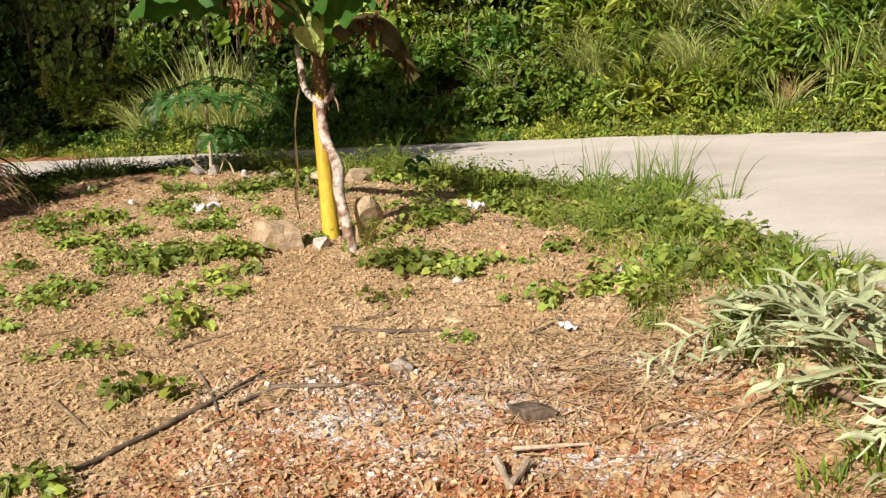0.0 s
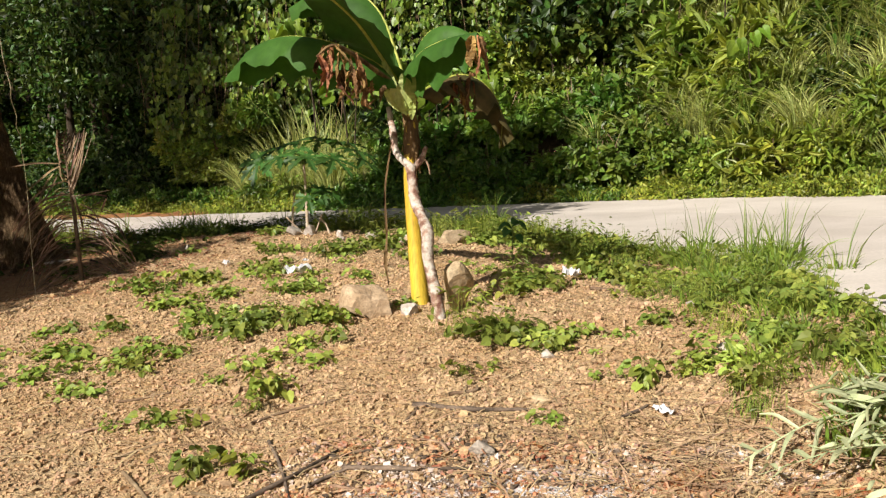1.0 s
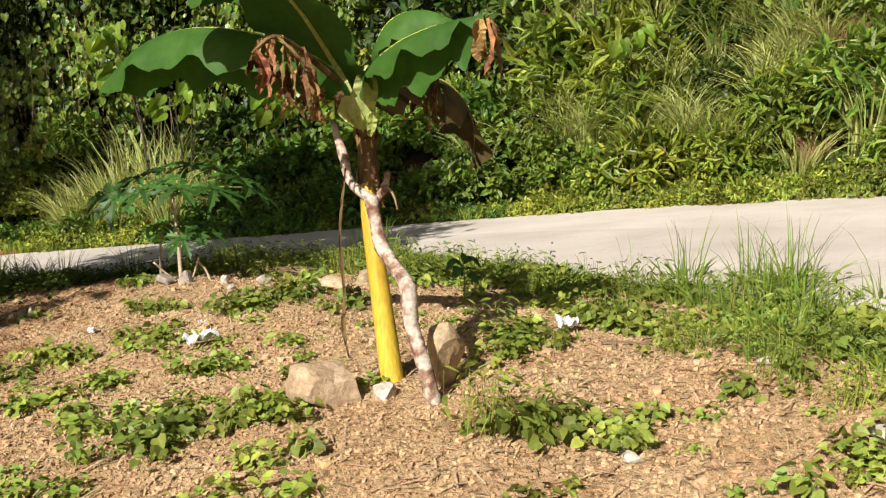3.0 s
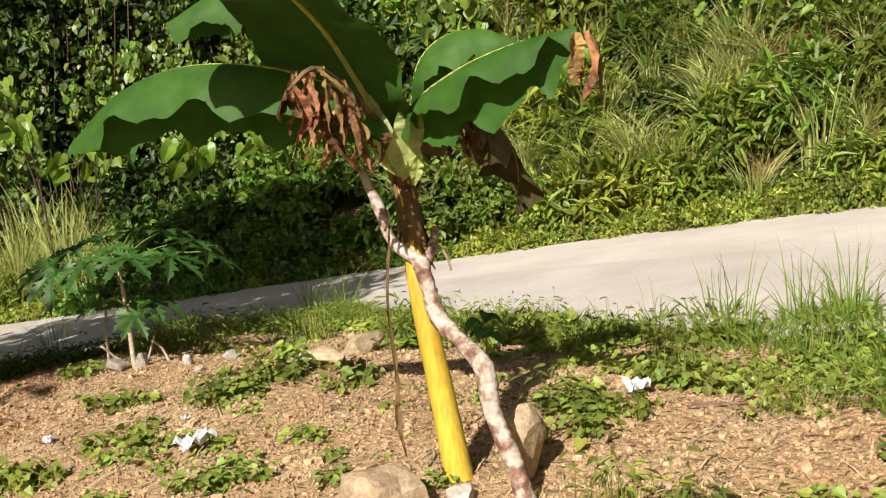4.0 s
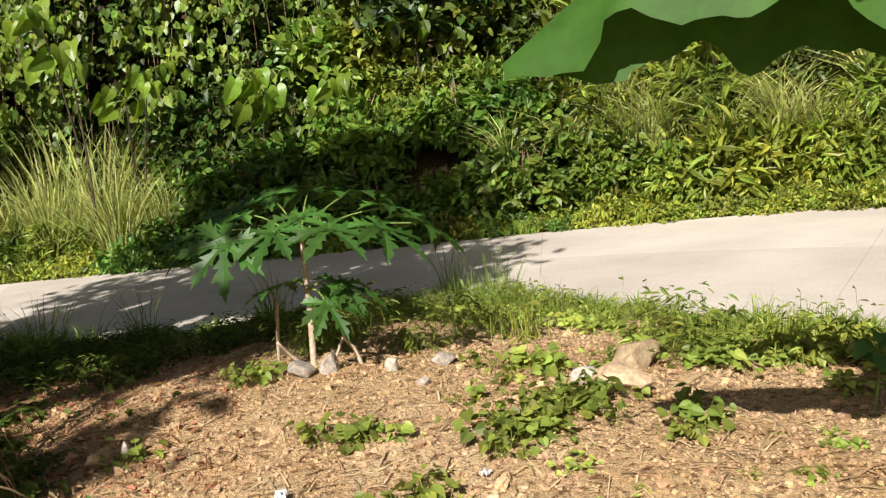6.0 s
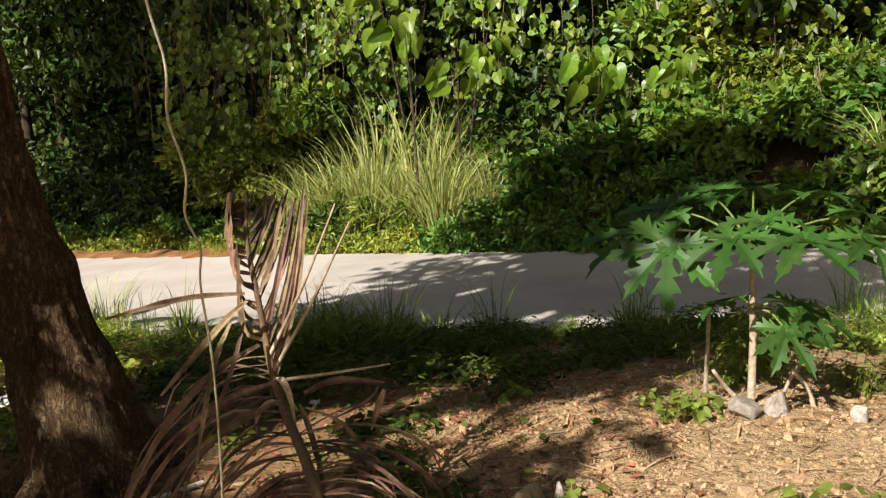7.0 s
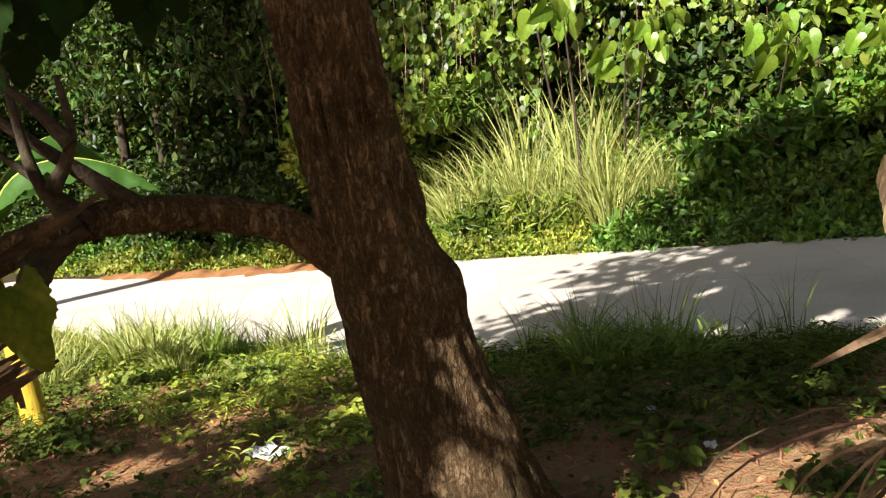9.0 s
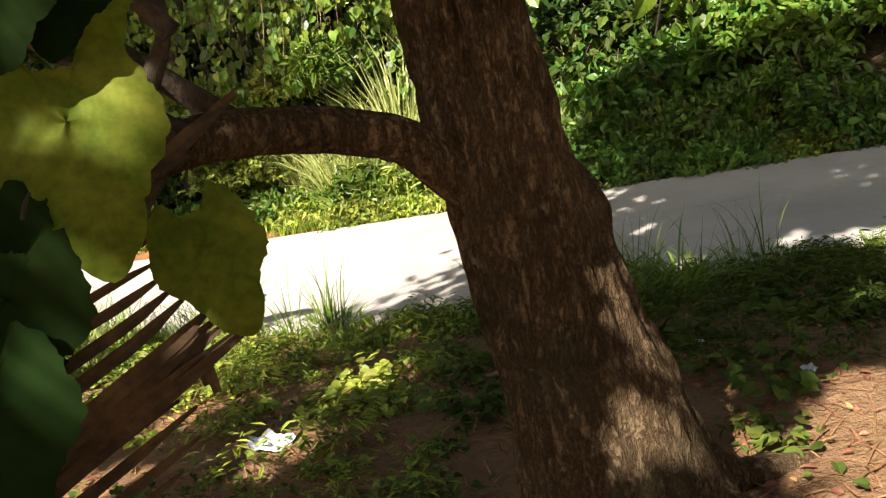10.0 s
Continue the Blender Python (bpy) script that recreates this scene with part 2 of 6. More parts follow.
M_WILT = leafy("wilted_leaf", (0.04, 0.045, 0.012), (0.12, 0.085, 0.03), 0.6, 0.0, 0.2, 0.3, scale=7.0)
# weed leaf again, darkened for the shade under the tree
M_WEED_SHADED = leafy("weed_leaf_shaded", (0.055, 0.095, 0.015), (0.135, 0.18, 0.03), 0.65, 0.45, 0.25, 0.15)
M_BUSH = leafy("bush_leaf", (0.07, 0.14, 0.018), (0.22, 0.31, 0.04), 0.45, 0.5, each=0.45)
# deeper green: holds shade on the bank plants, plain leaf colour in crowns
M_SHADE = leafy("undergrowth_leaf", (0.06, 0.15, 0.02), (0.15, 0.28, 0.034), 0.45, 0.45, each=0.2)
M_VINE = leafy("vine_leaf", (0.04, 0.10, 0.013), (0.22, 0.32, 0.045), 0.4, 0.6, 0.3, 0.4)
M_BIGLEAF = leafy("broad_leaf", (0.12, 0.23, 0.02), (0.26, 0.39, 0.04), 0.4, 0.0, 0.35, each=0.35)
# near-black greens: the forest's inner shade is put into the leaf colour
M_FOREST = leafy("shaded_forest_leaf", (0.018, 0.044, 0.009), (0.065, 0.125, 0.018), 0.45, 0.7, 0.2, 0.3)
M_GRASS = leafy("grass_blade", (0.10, 0.19, 0.018), (0.24, 0.33, 0.045), 0.5, 0.4, 0.3)
M_PALEGRASS = leafy("tall_grass_blade", (0.26, 0.33, 0.07), (0.52, 0.55, 0.20), 0.5, 0.45, 0.3)
M_DRYGRASS = leafy("dry_grass_blade", (0.38, 0.20, 0.09), (0.56, 0.40, 0.20), 0.6, 0.4, 0.25)
M_CUT = leafy("wilting_leaf", (0.36, 0.42, 0.20), (0.56, 0.60, 0.36), 0.55, 0.35, 0.2)
M_FROND = surface("dry_frond", (0.045, 0.027, 0.013), (0.35, 0.24, 0.132), 11, 60, 0.65, 0.4, 0.004, 0.3, island=0.0, each=0.6, stretch=(1, 1, 0.6))
M_RACHIS = surface("dry_rachis", (0.09, 0.055, 0.03), (0.22, 0.14, 0.075), 8, 50, 0.7, 0.4, 0.005, 0.3)
M_OLDFROND = surface("old_frond", (0.03, 0.018, 0.010), (0.13, 0.075, 0.038), 8, 50, 0.8, 0.4, 0.005, 0.2, island=0.3)
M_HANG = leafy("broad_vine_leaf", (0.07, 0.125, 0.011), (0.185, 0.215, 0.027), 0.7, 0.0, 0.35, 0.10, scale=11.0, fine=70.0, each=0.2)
M_PLASTIC = surface("white_litter", (0.6, 0.6, 0.6), (0.78, 0.78, 0.78), 9, 40, 0.5, 0.3, 0.004)
M_CORD = surface("pale_cord", (0.42, 0.37, 0.22), (0.62, 0.57, 0.40), 20, 90, 0.8, 0.3, 0.002)


# ---- building helpers ----
def fast_mesh(name, v, f, mat, smooth=False):
    """A mesh from arrays of points and of faces that all have the same number of corners."""
    me = bpy.data.meshes.new(name)
    v, f = np.asarray(v, np.float32), np.asarray(f, np.int32)
    me.vertices.add(len(v))
    me.vertices.foreach_set("co", v.ravel())
    me.loops.add(f.size)
    me.loops.foreach_set("vertex_index", f.ravel())
    me.polygons.add(len(f))
    me.polygons.foreach_set("loop_start", np.arange(len(f), dtype=np.int32) * f.shape[1])
    me.polygons.foreach_set("use_smooth", np.full(len(f), smooth))
    me.update(calc_edges=True)
    me.materials.append(mat)
    return me


def part(name, me, parent, label="", at=None):
    ob = new(name, me)
    if parent is not None:
        ob.parent = parent
    if at is not None:
        ob.matrix_basis = at
    return tagged(ob, label)


def thing(name, me, label, category, group="", kind="", at=None):
    ob = new(name, me)
    if at is not None:
        ob.matrix_basis = at
    return tagged(ob, label, category, group, kind)


def joined(pieces):
    vs, fs, n = [], [], 0
    for v, f in pieces:
        vs.append(np.asarray(v, float))
        fs.append(np.asarray(f, int) + n)
        n += len(v)
    return np.concatenate(vs), np.concatenate(fs)


def curve_points(pts, n):
    """n points on a smooth curve through pts."""
    p = np.array(pts, float)
    q = np.vstack([2 * p[0] - p[1], p, 2 * p[-1] - p[-2]])
    out = []
    for u in np.linspace(0, len(p) - 1, n):
        k = min(int(u), len(p) - 2)
        t = u - k
        a, b, c, d = q[k : k + 4]
        out.append(0.5 * (2 * b + (c - a) * t + (2 * a - 5 * b + 4 * c - d) * t**2 + (3 * b - a - 3 * c + d) * t**3))
    return np.array(out)


def frames_along(p):
    t = np.gradient(p, axis=0)
    t /= np.linalg.norm(t, axis=1)[:, None] + 1e-9
    ref = np.array([0.0, 0.0, 1.0]) if abs(t[:, 2]).mean() < 0.8 else np.array([0.0, 1.0, 0.0])
    side = np.cross(t, ref)
    side /= np.linalg.norm(side, axis=1)[:, None] + 1e-9
    return t, side, np.cross(side, t)


def tube(pts, radii, n=14, sides=8, rough=0.0, seed=0, cap=True):
    """A tapering round bar along a smooth curve; four-cornered faces only."""
    rng = np.random.default_rng(seed)
    p = curve_points(pts, n)
    r = np.interp(np.linspace(0, 1, n), np.linspace(0, 1, len(radii)), radii)
    _, s, u = frames_along(p)
    a = np.linspace(0, 2 * np.pi, sides, endpoint=False)
    wob = 1 + rough * rng.normal(size=(n, sides))
    ring = p[:, None] + (r[:, None] * wob)[..., None] * (np.cos(a)[None, :, None] * s[:, None] + np.sin(a)[None, :, None] * u[:, None])
    v = ring.reshape(-1, 3)
    f = [(i * sides + j, i * sides + (j + 1) % sides, (i + 1) * sides + (j + 1) % sides, (i + 1) * sides + j) for i in range(n - 1) for j in range(sides)]
    if cap:
        for base in (0, (n - 1) * sides):
            for j in range(1, sides - 2, 2):
                f.append((base, base + j, base + j + 1, base + j + 2))
    return v, np.array(f)


def ribbon(pts, widths, normal, n=8, fold=0.0, rng=None, crinkle=0.0):
    """A narrow blade along a curve, folded along its middle."""
    p = curve_points(pts, n)
    w = np.interp(np.linspace(0, 1, n), np.linspace(0, 1, len(widths)), widths)
    t = np.gradient(p, axis=0)
    t /= np.linalg.norm(t, axis=1)[:, None] + 1e-9
    nn = np.array(normal, float)
    s = np.cross(t, nn)
    s /= np.linalg.norm(s, axis=1)[:, None] + 1e-9
    up = np.cross(s, t)
    c = (rng.normal(size=(n, 2)) * crinkle) if rng is not None else np.zeros((n, 2))
    left = p - s * w[:, None] + up * (fold * w + c[:, 0])[:, None]
    right = p + s * w[:, None] + up * (fold * w + c[:, 1])[:, None]
    v = np.stack([left, p, right], 1).reshape(-1, 3)
    f = []
    for i in range(n - 1):
        a, b = 3 * i, 3 * i + 3
        f += [(a, a + 1, b + 1, b), (a + 1, a + 2, b + 2, b + 1)]
    return v, np.array(f)


OVAL = np.array([(0, 0, 0), (-0.27, 0.25, 0.07), (-0.22, 0.66, 0.06), (0, 1, -0.10), (0.22, 0.66, 0.06), (0.27, 0.25, 0.07)])
HEART = np.array([(0, 0.16, -0.03), (0, 0.0, 0.0), (-0.30, -0.12, 0.07), (-0.50, 0.16, 0.10), (-0.40, 0.56, 0.05), (0, 1.0, -0.16), (0.40, 0.56, 0.05), (0.50, 0.16, 0.10), (0.30, -0.12, 0.07)])
SLIM = np.array([(0, 0, 0), (-0.11, 0.3, 0.03), (-0.09, 0.66, 0.02), (0, 1, -0.14), (0.09, 0.66, 0.02), (0.11, 0.3, 0.03)])
LEAF_FACES = {6: np.array([(0, 1, 2, 3), (0, 3, 4, 5)]), 9: np.array([(0, 1, 2, 3), (0, 3, 4, 5), (0, 5, 6, 7), (0, 7, 8, 1)])}


def unit(a):
    return a / (np.linalg.norm(a, axis=-1, keepdims=True) + 1e-9)


def leaves(shape, pos, way, up, size):
    """One leaf of that shape at each place, pointing along way, its face towards up."""
    y = unit(way)
    x = unit(np.cross(y, up))
    z = np.cross(x, y)
    s = np.asarray(size)[:, None, None]
    v = pos[:, None] + s * (shape[None, :, :1] * x[:, None] + shape[None, :, 1:2] * y[:, None] + shape[None, :, 2:] * z[:, None])
    f = (np.arange(len(pos)) * len(shape))[:, None, None] + LEAF_FACES[len(shape)][None]
    return v.reshape(-1, 3), f.reshape(-1, 4)


def bush_mesh(seed, radii, twigs, per, size, shape, mat, droop=0.2, low=-0.15, hollow=0.5):
    """The leaves of a bush: sprigs that reach from its inside to an uneven outline."""
    rng = np.random.default_rng(seed)
    d = unit(rng.normal(size=(twigs * 3, 3)))
    d = d[d[:, 2] > low][:twigs]
    lump = 0.72 + 0.38 * rng.random(len(d)) + 0.18 * np.sin(3 * d[:, 0] + seed) * np.cos(4 * d[:, 1] - seed)
    end = d * lump[:, None] * np.array(radii)
    t = hollow + (1 - hollow) * rng.random((len(d), per)) ** 0.7
    pos = end[:, None] * t[..., None] + rng.normal(size=(len(d), per, 3)) * 0.05 * np.mean(radii)
    way = 0.5 * unit(end)[:, None] + rng.normal(size=pos.shape) * 0.6 + np.array([0, 0, -droop])
    up = 0.55 * unit(end)[:, None] + np.array([0, -0.15, 0.7]) + rng.normal(size=pos.shape) * 0.45
    n = len(d) * per
    v, f = leaves(shape, pos.reshape(n, 3), way.reshape(n, 3), up.reshape(n, 3), size * (0.6 + 0.7 * rng.random(n)))
    return fast_mesh("foliage", v, f, mat)


def weed_mesh(seed, radius, size, mat, shape=HEART, tall_=0.05):
    """A creeping weed: runners from one root, with leaves on short stalks."""
    rng = np.random.default_rng(seed)
    pos, way, up, stalks = [], [], [], []
    for _ in range(int(7 * (radius / 0.12) ** 1.5) + 3):
        a, ln = rng.uniform(0, 6.28), radius * rng.uniform(0.35, 1.25)
        d = np.array([math.cos(a), math.sin(a), 0])
        c = np.array([-d[1], d[0], 0]) * rng.normal() * 0.25 * ln
        end = d * ln + c
        stalks.append(ribbon([(0, 0, 0.0), d * ln * 0.5 + c * 0.3 + [0, 0, tall_ * 0.5], end + [0, 0, tall_ * 0.3]], [0.0022, 0.002, 0.001], (0, 0, 1), 6))
        for t in np.arange(0.22, 1.01, 0.034 / ln):
            p = d * ln * t + c * t**2 + [0, 0, 0.008]
            o = rng.normal(size=3) * np.array([1, 1, 0.2])
            q = p + unit(o) * size * 0.45 + [0, 0, tall_ * rng.uniform(0.3, 1.5)]
            pos.append(q)
            way.append(o + d * 0.4 + [0, 0, -0.25])
            up.append(rng.normal(size=3) * 0.38 + [-0.15, -0.3, 1.0])
            stalks.append(ribbon([p, q], [0.0014, 0.0012], (0, -1, 0.2), 2))
    v, f = leaves(shape, np.array(pos), np.array(way), np.array(up), size * (0.55 + 0.75 * rng.random(len(pos))))
    return fast_mesh("runner", *joined(stalks), mat), fast_mesh("foliage", v, f, mat)


def twig_mesh(seed, radii, count, thick, mat):
    rng = np.random.default_rng(seed)
    out = []
    for _ in range(count):
        d = unit(rng.normal(size=3))
        d[2] = abs(d[2]) + 0.15
        e = d * np.array(radii) * rng.uniform(0.7, 1.0)
        out.append(tube([(0, 0, -0.1), e * 0.45 + rng.normal(size=3) * 0.06, e], [thick, thick * 0.7, thick * 0.3], 6, 4, cap=False))
    return fast_mesh("woody_frame", *joined(out), mat)


def grass_arrays(seed, count, height, spread, width, lean=0.5):
    """A tuft: blades that rise from one foot and arch outwards."""
    rng = np.random.default_rng(seed)
    k = 5
    a = rng.random(count) * 2 * np.pi
    h = height * (0.45 + 0.65 * rng.random(count))
    out = np.stack([np.cos(a), np.sin(a), 0 * a], 1)
    foot = out * (spread * np.sqrt(rng.random(count)))[:, None] * 0.6
    bend = lean * (0.2 + rng.random(count)) * h
    t = np.linspace(0, 1, k)
    p = foot[:, None] + t[None, :, None] * np.array([0, 0, 1]) * h[:, None, None] * (1 - 0.28 * lean * t[None, :, None] ** 2)
    p = p + (bend[:, None] * t[None] ** 2.2)[..., None] * out[:, None] + rng.normal(size=(count, 1, 3)) * 0.012
    tw = rng.random(count) * np.pi
    side = np.stack([np.cos(tw), np.sin(tw), 0 * tw], 1)
    w = width * (0.6 + 0.7 * rng.random(count))[:, None] * np.array([0.7, 1.0, 0.85, 0.55, 0.06])[None]
    v = np.stack([p - w[..., None] * side[:, None], p + w[..., None] * side[:, None]], 2).reshape(-1, 3)
    f = [(2 * i, 2 * i + 1, 2 * i + 3, 2 * i + 2) for i in range(k - 1)]
    f = (np.arange(count) * 2 * k)[:, None, None] + np.array(f)[None]
    return v, f.reshape(-1, 4)


def grass_mesh(seed, count, height, spread, width, mat, lean=0.5):
    return fast_mesh("blades", *grass_arrays(seed, count, height, spread, width, lean), mat)


def rock_mesh(seed, size, mat, cut=0.35):
    bm = bmesh.new()
    bmesh.ops.create_icosphere(bm, subdivisions=3, radius=0.5)
    rng = np.random.default_rng(seed)
    planes = [(Vector(unit(rng.normal(size=3))), rng.uniform(cut * 0.85, 0.36)) for _ in range(9)]
    for v in bm.verts:
        for n, d in planes:
            e = v.co.dot(n) - d
            if e > 0:
                v.co -= n * e * 0.97
        v.co += v.co.normalized() * 0.04 * noise.noise(v.co * 5 + Vector((seed, 0, 0))) + v.co.normalized() * 0.02 * noise.noise(v.co * 13)
        v.co = Vector((v.co.x * size[0], v.co.y * size[1], v.co.z * size[2]))
    me = bpy.data.meshes.new("rock")
    bm.to_mesh(me)
    bm.free()
    me.materials.append(mat)
    return me


def value_noise(x, y, scale, seed):
    x, y = np.asarray(x) / scale, np.asarray(y) / scale
    i, j = np.floor(x), np.floor(y)
    u, v = x - i, y - j
    u, v = u * u * (3 - 2 * u), v * v * (3 - 2 * v)

    def h(a, b):
        s = np.sin(a * 127.1 + b * 311.7 + seed * 74.7) * 43758.5453
        return s - np.floor(s)

    return (h(i, j) * (1 - u) + h(i + 1, j) * u) * (1 - v) + (h(i, j + 1) * (1 - u) + h(i + 1, j + 1) * u) * v - 0.5


# ---- the lie of the land ----
EDGES = [((3.2, -6), (9.5, -6)), ((2.4, 0), (8.6, 0)), ((1.88, 2.6), (7.4, 3.6)), ((1.36, 4.42), (5.9, 7.1)), ((0.60, 5.82), (4.1, 9.3)), ((-0.12, 6.98), (2.2, 10.75)),
         ((-0.92, 8.12), (0.3, 11.7)), ((-1.7, 8.9), (-1.6, 12.35)), ((-3.0, 9.22), (-3.4, 12.95)), ((-4.75, 9.27), (-5.4, 13.6)), ((-6.4, 9.62), (-7.4, 14.3)),
         ((-8.05, 10.22), (-9.4, 14.95)), ((-9.7, 11.05), (-11.2, 15.5)), ((-12.2, 12.9), (-13.4, 16.6)), ((-16, 14.6), (-16.8, 18.4)), ((-30, 20), (-30, 24))]
STATIONS = 121
NEAR = curve_points([(*a, 0) for a, _ in EDGES], STATIONS)[:, :2]
FAR = curve_points([(*b, 0) for _, b in EDGES], STATIONS)[:, :2]


def beside(x, y, line):
    """How far a place lies from the line, and on its left (+) or right (-) hand."""
    p = np.stack([np.ravel(x), np.ravel(y)], 1)
    best, sign = np.full(len(p), 1e9), np.zeros(len(p))
    for a, b in zip(line[:-1], line[1:]):
        ab = b - a
        t = np.clip(((p - a) @ ab) / (ab @ ab), 0, 1)
        off = p - (a + t[:, None] * ab)
        d = np.hypot(off[:, 0], off[:, 1])
        k = d < best
        best[k], sign[k] = d[k], np.sign(ab[0] * off[k, 1] - ab[1] * off[k, 0])
    return (best * sign).reshape(np.shape(x))


def smooth(t):
    t = np.clip(t, 0, 1)
    return t * t * (3 - 2 * t)


def road_height(x, y):
    return 0.0935 * np.clip(x, -17, 8) - 0.0674 * np.clip(y, -2, 19) + 0.355


def height(x, y, fine=True):
    x, y = np.asarray(x, float), np.asarray(y, float)
    xc, yc = np.clip(x, -14, 6), np.clip(y, -6, 14)
    plot = 0.0735 * xc + 0.0113 * yc - 0.075 * np.maximum(0, -3.2 - xc) + 0.11 * np.exp(-((x + 1.2) ** 2 + (y - 5.8) ** 2) / 1.1)
    near, far = beside(x, y, NEAR), beside(x, y, FAR)
    road = road_height(x, y) - 0.05
    z = np.where(near > 0, road + (plot - road) * smooth(near / (1.5 + 1.6 * smooth((0.9 - x) / 1.8))) + 0.03 * smooth(near / 0.12), road)
    steep = 0.28 + 0.62 * smooth((x + 5.5) / 4.0)
    bank = np.minimum(steep * np.maximum(0, -far - 0.75) + 0.05 * smooth(-far / 0.2), 7.0)
    z = np.where(far < 0, road + bank, z)
    if fine:
        free = np.where((near > 0) | (far < 0), 1.0, 0.0)
        z = z + free * (0.05 * value_noise(x, y, 0.9, 1) + 0.03 * value_noise(x, y, 0.28, 2) + 0.016 * value_noise(x, y, 0.09, 3)) * smooth(np.abs(np.where(far < 0, far, near)) / 0.4)
    return z


def spread(lo, hi, step, far):
    mid = np.arange(lo, hi + 1e-6, step)
    grow = step * np.cumsum(1.22 ** np.arange(1, 60))
    grow = grow[grow < far]
    return np.concatenate([(lo - grow)[::-1], mid, hi + grow])


gx, gy = spread(-9.5, 3.3, 0.05, 400), spread(-1.5, 9.9, 0.05, 400)
GX, GY = np.meshgrid(gx, gy)
GZ = height(GX, GY)
nx, ny = len(gx), len(gy)
idx = np.arange(nx * ny).reshape(ny, nx)
quads = np.stack([idx[:-1, :-1], idx[:-1, 1:], idx[1:, 1:], idx[1:, :-1]], -1).reshape(-1, 4)
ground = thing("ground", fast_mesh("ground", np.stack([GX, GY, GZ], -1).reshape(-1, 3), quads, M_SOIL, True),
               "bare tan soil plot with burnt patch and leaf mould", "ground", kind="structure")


def ground_at(x, y):
    return float(height(np.array([x]), np.array([y]))[0])


# ---- the concrete road, slab by slab ----
v, f = [], []
for k in range(STATIONS):
    for e in (NEAR[k], FAR[k]):
        v.append((e[0], e[1], road_height(e[0], e[1]) - 0.02))
for k in range(STATIONS - 1):
    f.append((2 * k, 2 * k + 2, 2 * k + 3, 2 * k + 1))
road = thing("road", fast_mesh("road_bed", v, f, M_FILL), "pale sunlit concrete lane curving past the plot", "road", kind="structure")


def slab(k0, k1, u0, u1):
    n, m, gap = 2 * (k1 - k0) + 1, 9, 0.004
    pos = np.zeros((n, m, 3))
    for i, s in enumerate(np.linspace(k0, k1, n)):
        k = min(int(s), STATIONS - 2)
        a = NEAR[k] + (NEAR[k + 1] - NEAR[k]) * (s - k)
        b = FAR[k] + (FAR[k + 1] - FAR[k]) * (s - k)
        along = unit((NEAR[k + 1] + FAR[k + 1]) - (NEAR[k] + FAR[k]))
        wide = np.linalg.norm(b - a)
        for j, u in enumerate(np.linspace(u0 + (gap / wide if u0 > 0 else 0), u1 - (gap / wide if u1 < 1 else 0), m)):
            q = a + (b - a) * u + along * (0.001 if i == 0 else -0.001 if i == n - 1 else 0)
            rag = 0.05 * value_noise(q[0], q[1], 0.35, 5) if u in (0.0, 1.0) else 0.0
            q = q + (b - a) / wide * rag
            pos[i, j] = (*q, road_height(*q) + 0.012 * value_noise(q[0], q[1], 1.3, 6))
    top = pos.reshape(-1, 3)
    low = top - np.array([0, 0, 0.12])
    ii = np.arange(n * m).reshape(n, m)
    f = np.stack([ii[:-1, :-1], ii[1:, :-1], ii[1:, 1:], ii[:-1, 1:]], -1).reshape(-1, 4).tolist()
    rim = list(ii[0, :]) + list(ii[1:, -1]) + list(ii[-1, -2::-1]) + list(ii[-2:0:-1, 0])
    off = n * m
    f += [(a, b, b + off, a + off) for a, b in zip(rim, rim[1:] + rim[:1])]
    return fast_mesh("concrete_slab", np.concatenate([top, low]), f, M_CONCRETE)


for k0 in range(0, 117, 13):
    for u0, u1 in ((0.0, 0.52), (0.52, 1.0)):
        part("concrete_slab", slab(k0, min(k0 + 13, 120), u0, u1), road)


# ---- the banana plants ----
def banana_blade(pts, half, droop_l, droop_r, seed, wave=0.03, n=44, tear=0.0, bare=0.16):
    """The two halves of a banana leaf that hang from its midrib, with wavy edges."""
    rng = np.random.default_rng(seed)
    p = curve_points(pts, n)
    t, s, u = frames_along(p)
    x = np.linspace(0, 1, n)
    w = np.clip(np.sin(np.pi * np.clip(x * 0.93 + 0.05, 0, 1)) ** 0.55, 0.02, 1) * smooth(x / bare)
    m = 7
    out = []
    ph = rng.random(4) * 6
    for side, droop in ((-1, droop_l), (1, droop_r)):
        grid = np.zeros((n, m, 3))
        for j in range(m):
            q = j / (m - 1)
            ang = np.radians(droop) * (0.45 + 0.55 * q)
            ripple = wave * q**1.5 * (np.sin(x * 23 + ph[0] + side) + 0.6 * np.sin(x * 41 + ph[1])) * smooth(x / 0.2)
            b = w * (half if isinstance(half, float) else half[(side + 1) // 2])
            grid[:, j] = p + (b * q * np.cos(ang))[:, None] * s * side + (-b * q * np.sin(ang) + ripple)[:, None] * u + (0.25 * b * q**2)[:, None] * t
            grid[:, j] += 0.004 * np.sin(x * 130)[:, None] * u * (q > 0)
        ii = np.arange(n * m).reshape(n, m)
        f = np.stack([ii[:-1, :-1], ii[1:, :-1], ii[1:, 1:], ii[:-1, 1:]], -1)
        if tear:
            keep = np.ones(f.shape[:2], bool)
            for k in rng.choice(np.arange(8, n - 3), int(tear), replace=False):
                keep[k, 2:] = False
            f = f[keep]
        out.append((grid.reshape(-1, 3), f.reshape(-1, 4)))
    return joined(out)


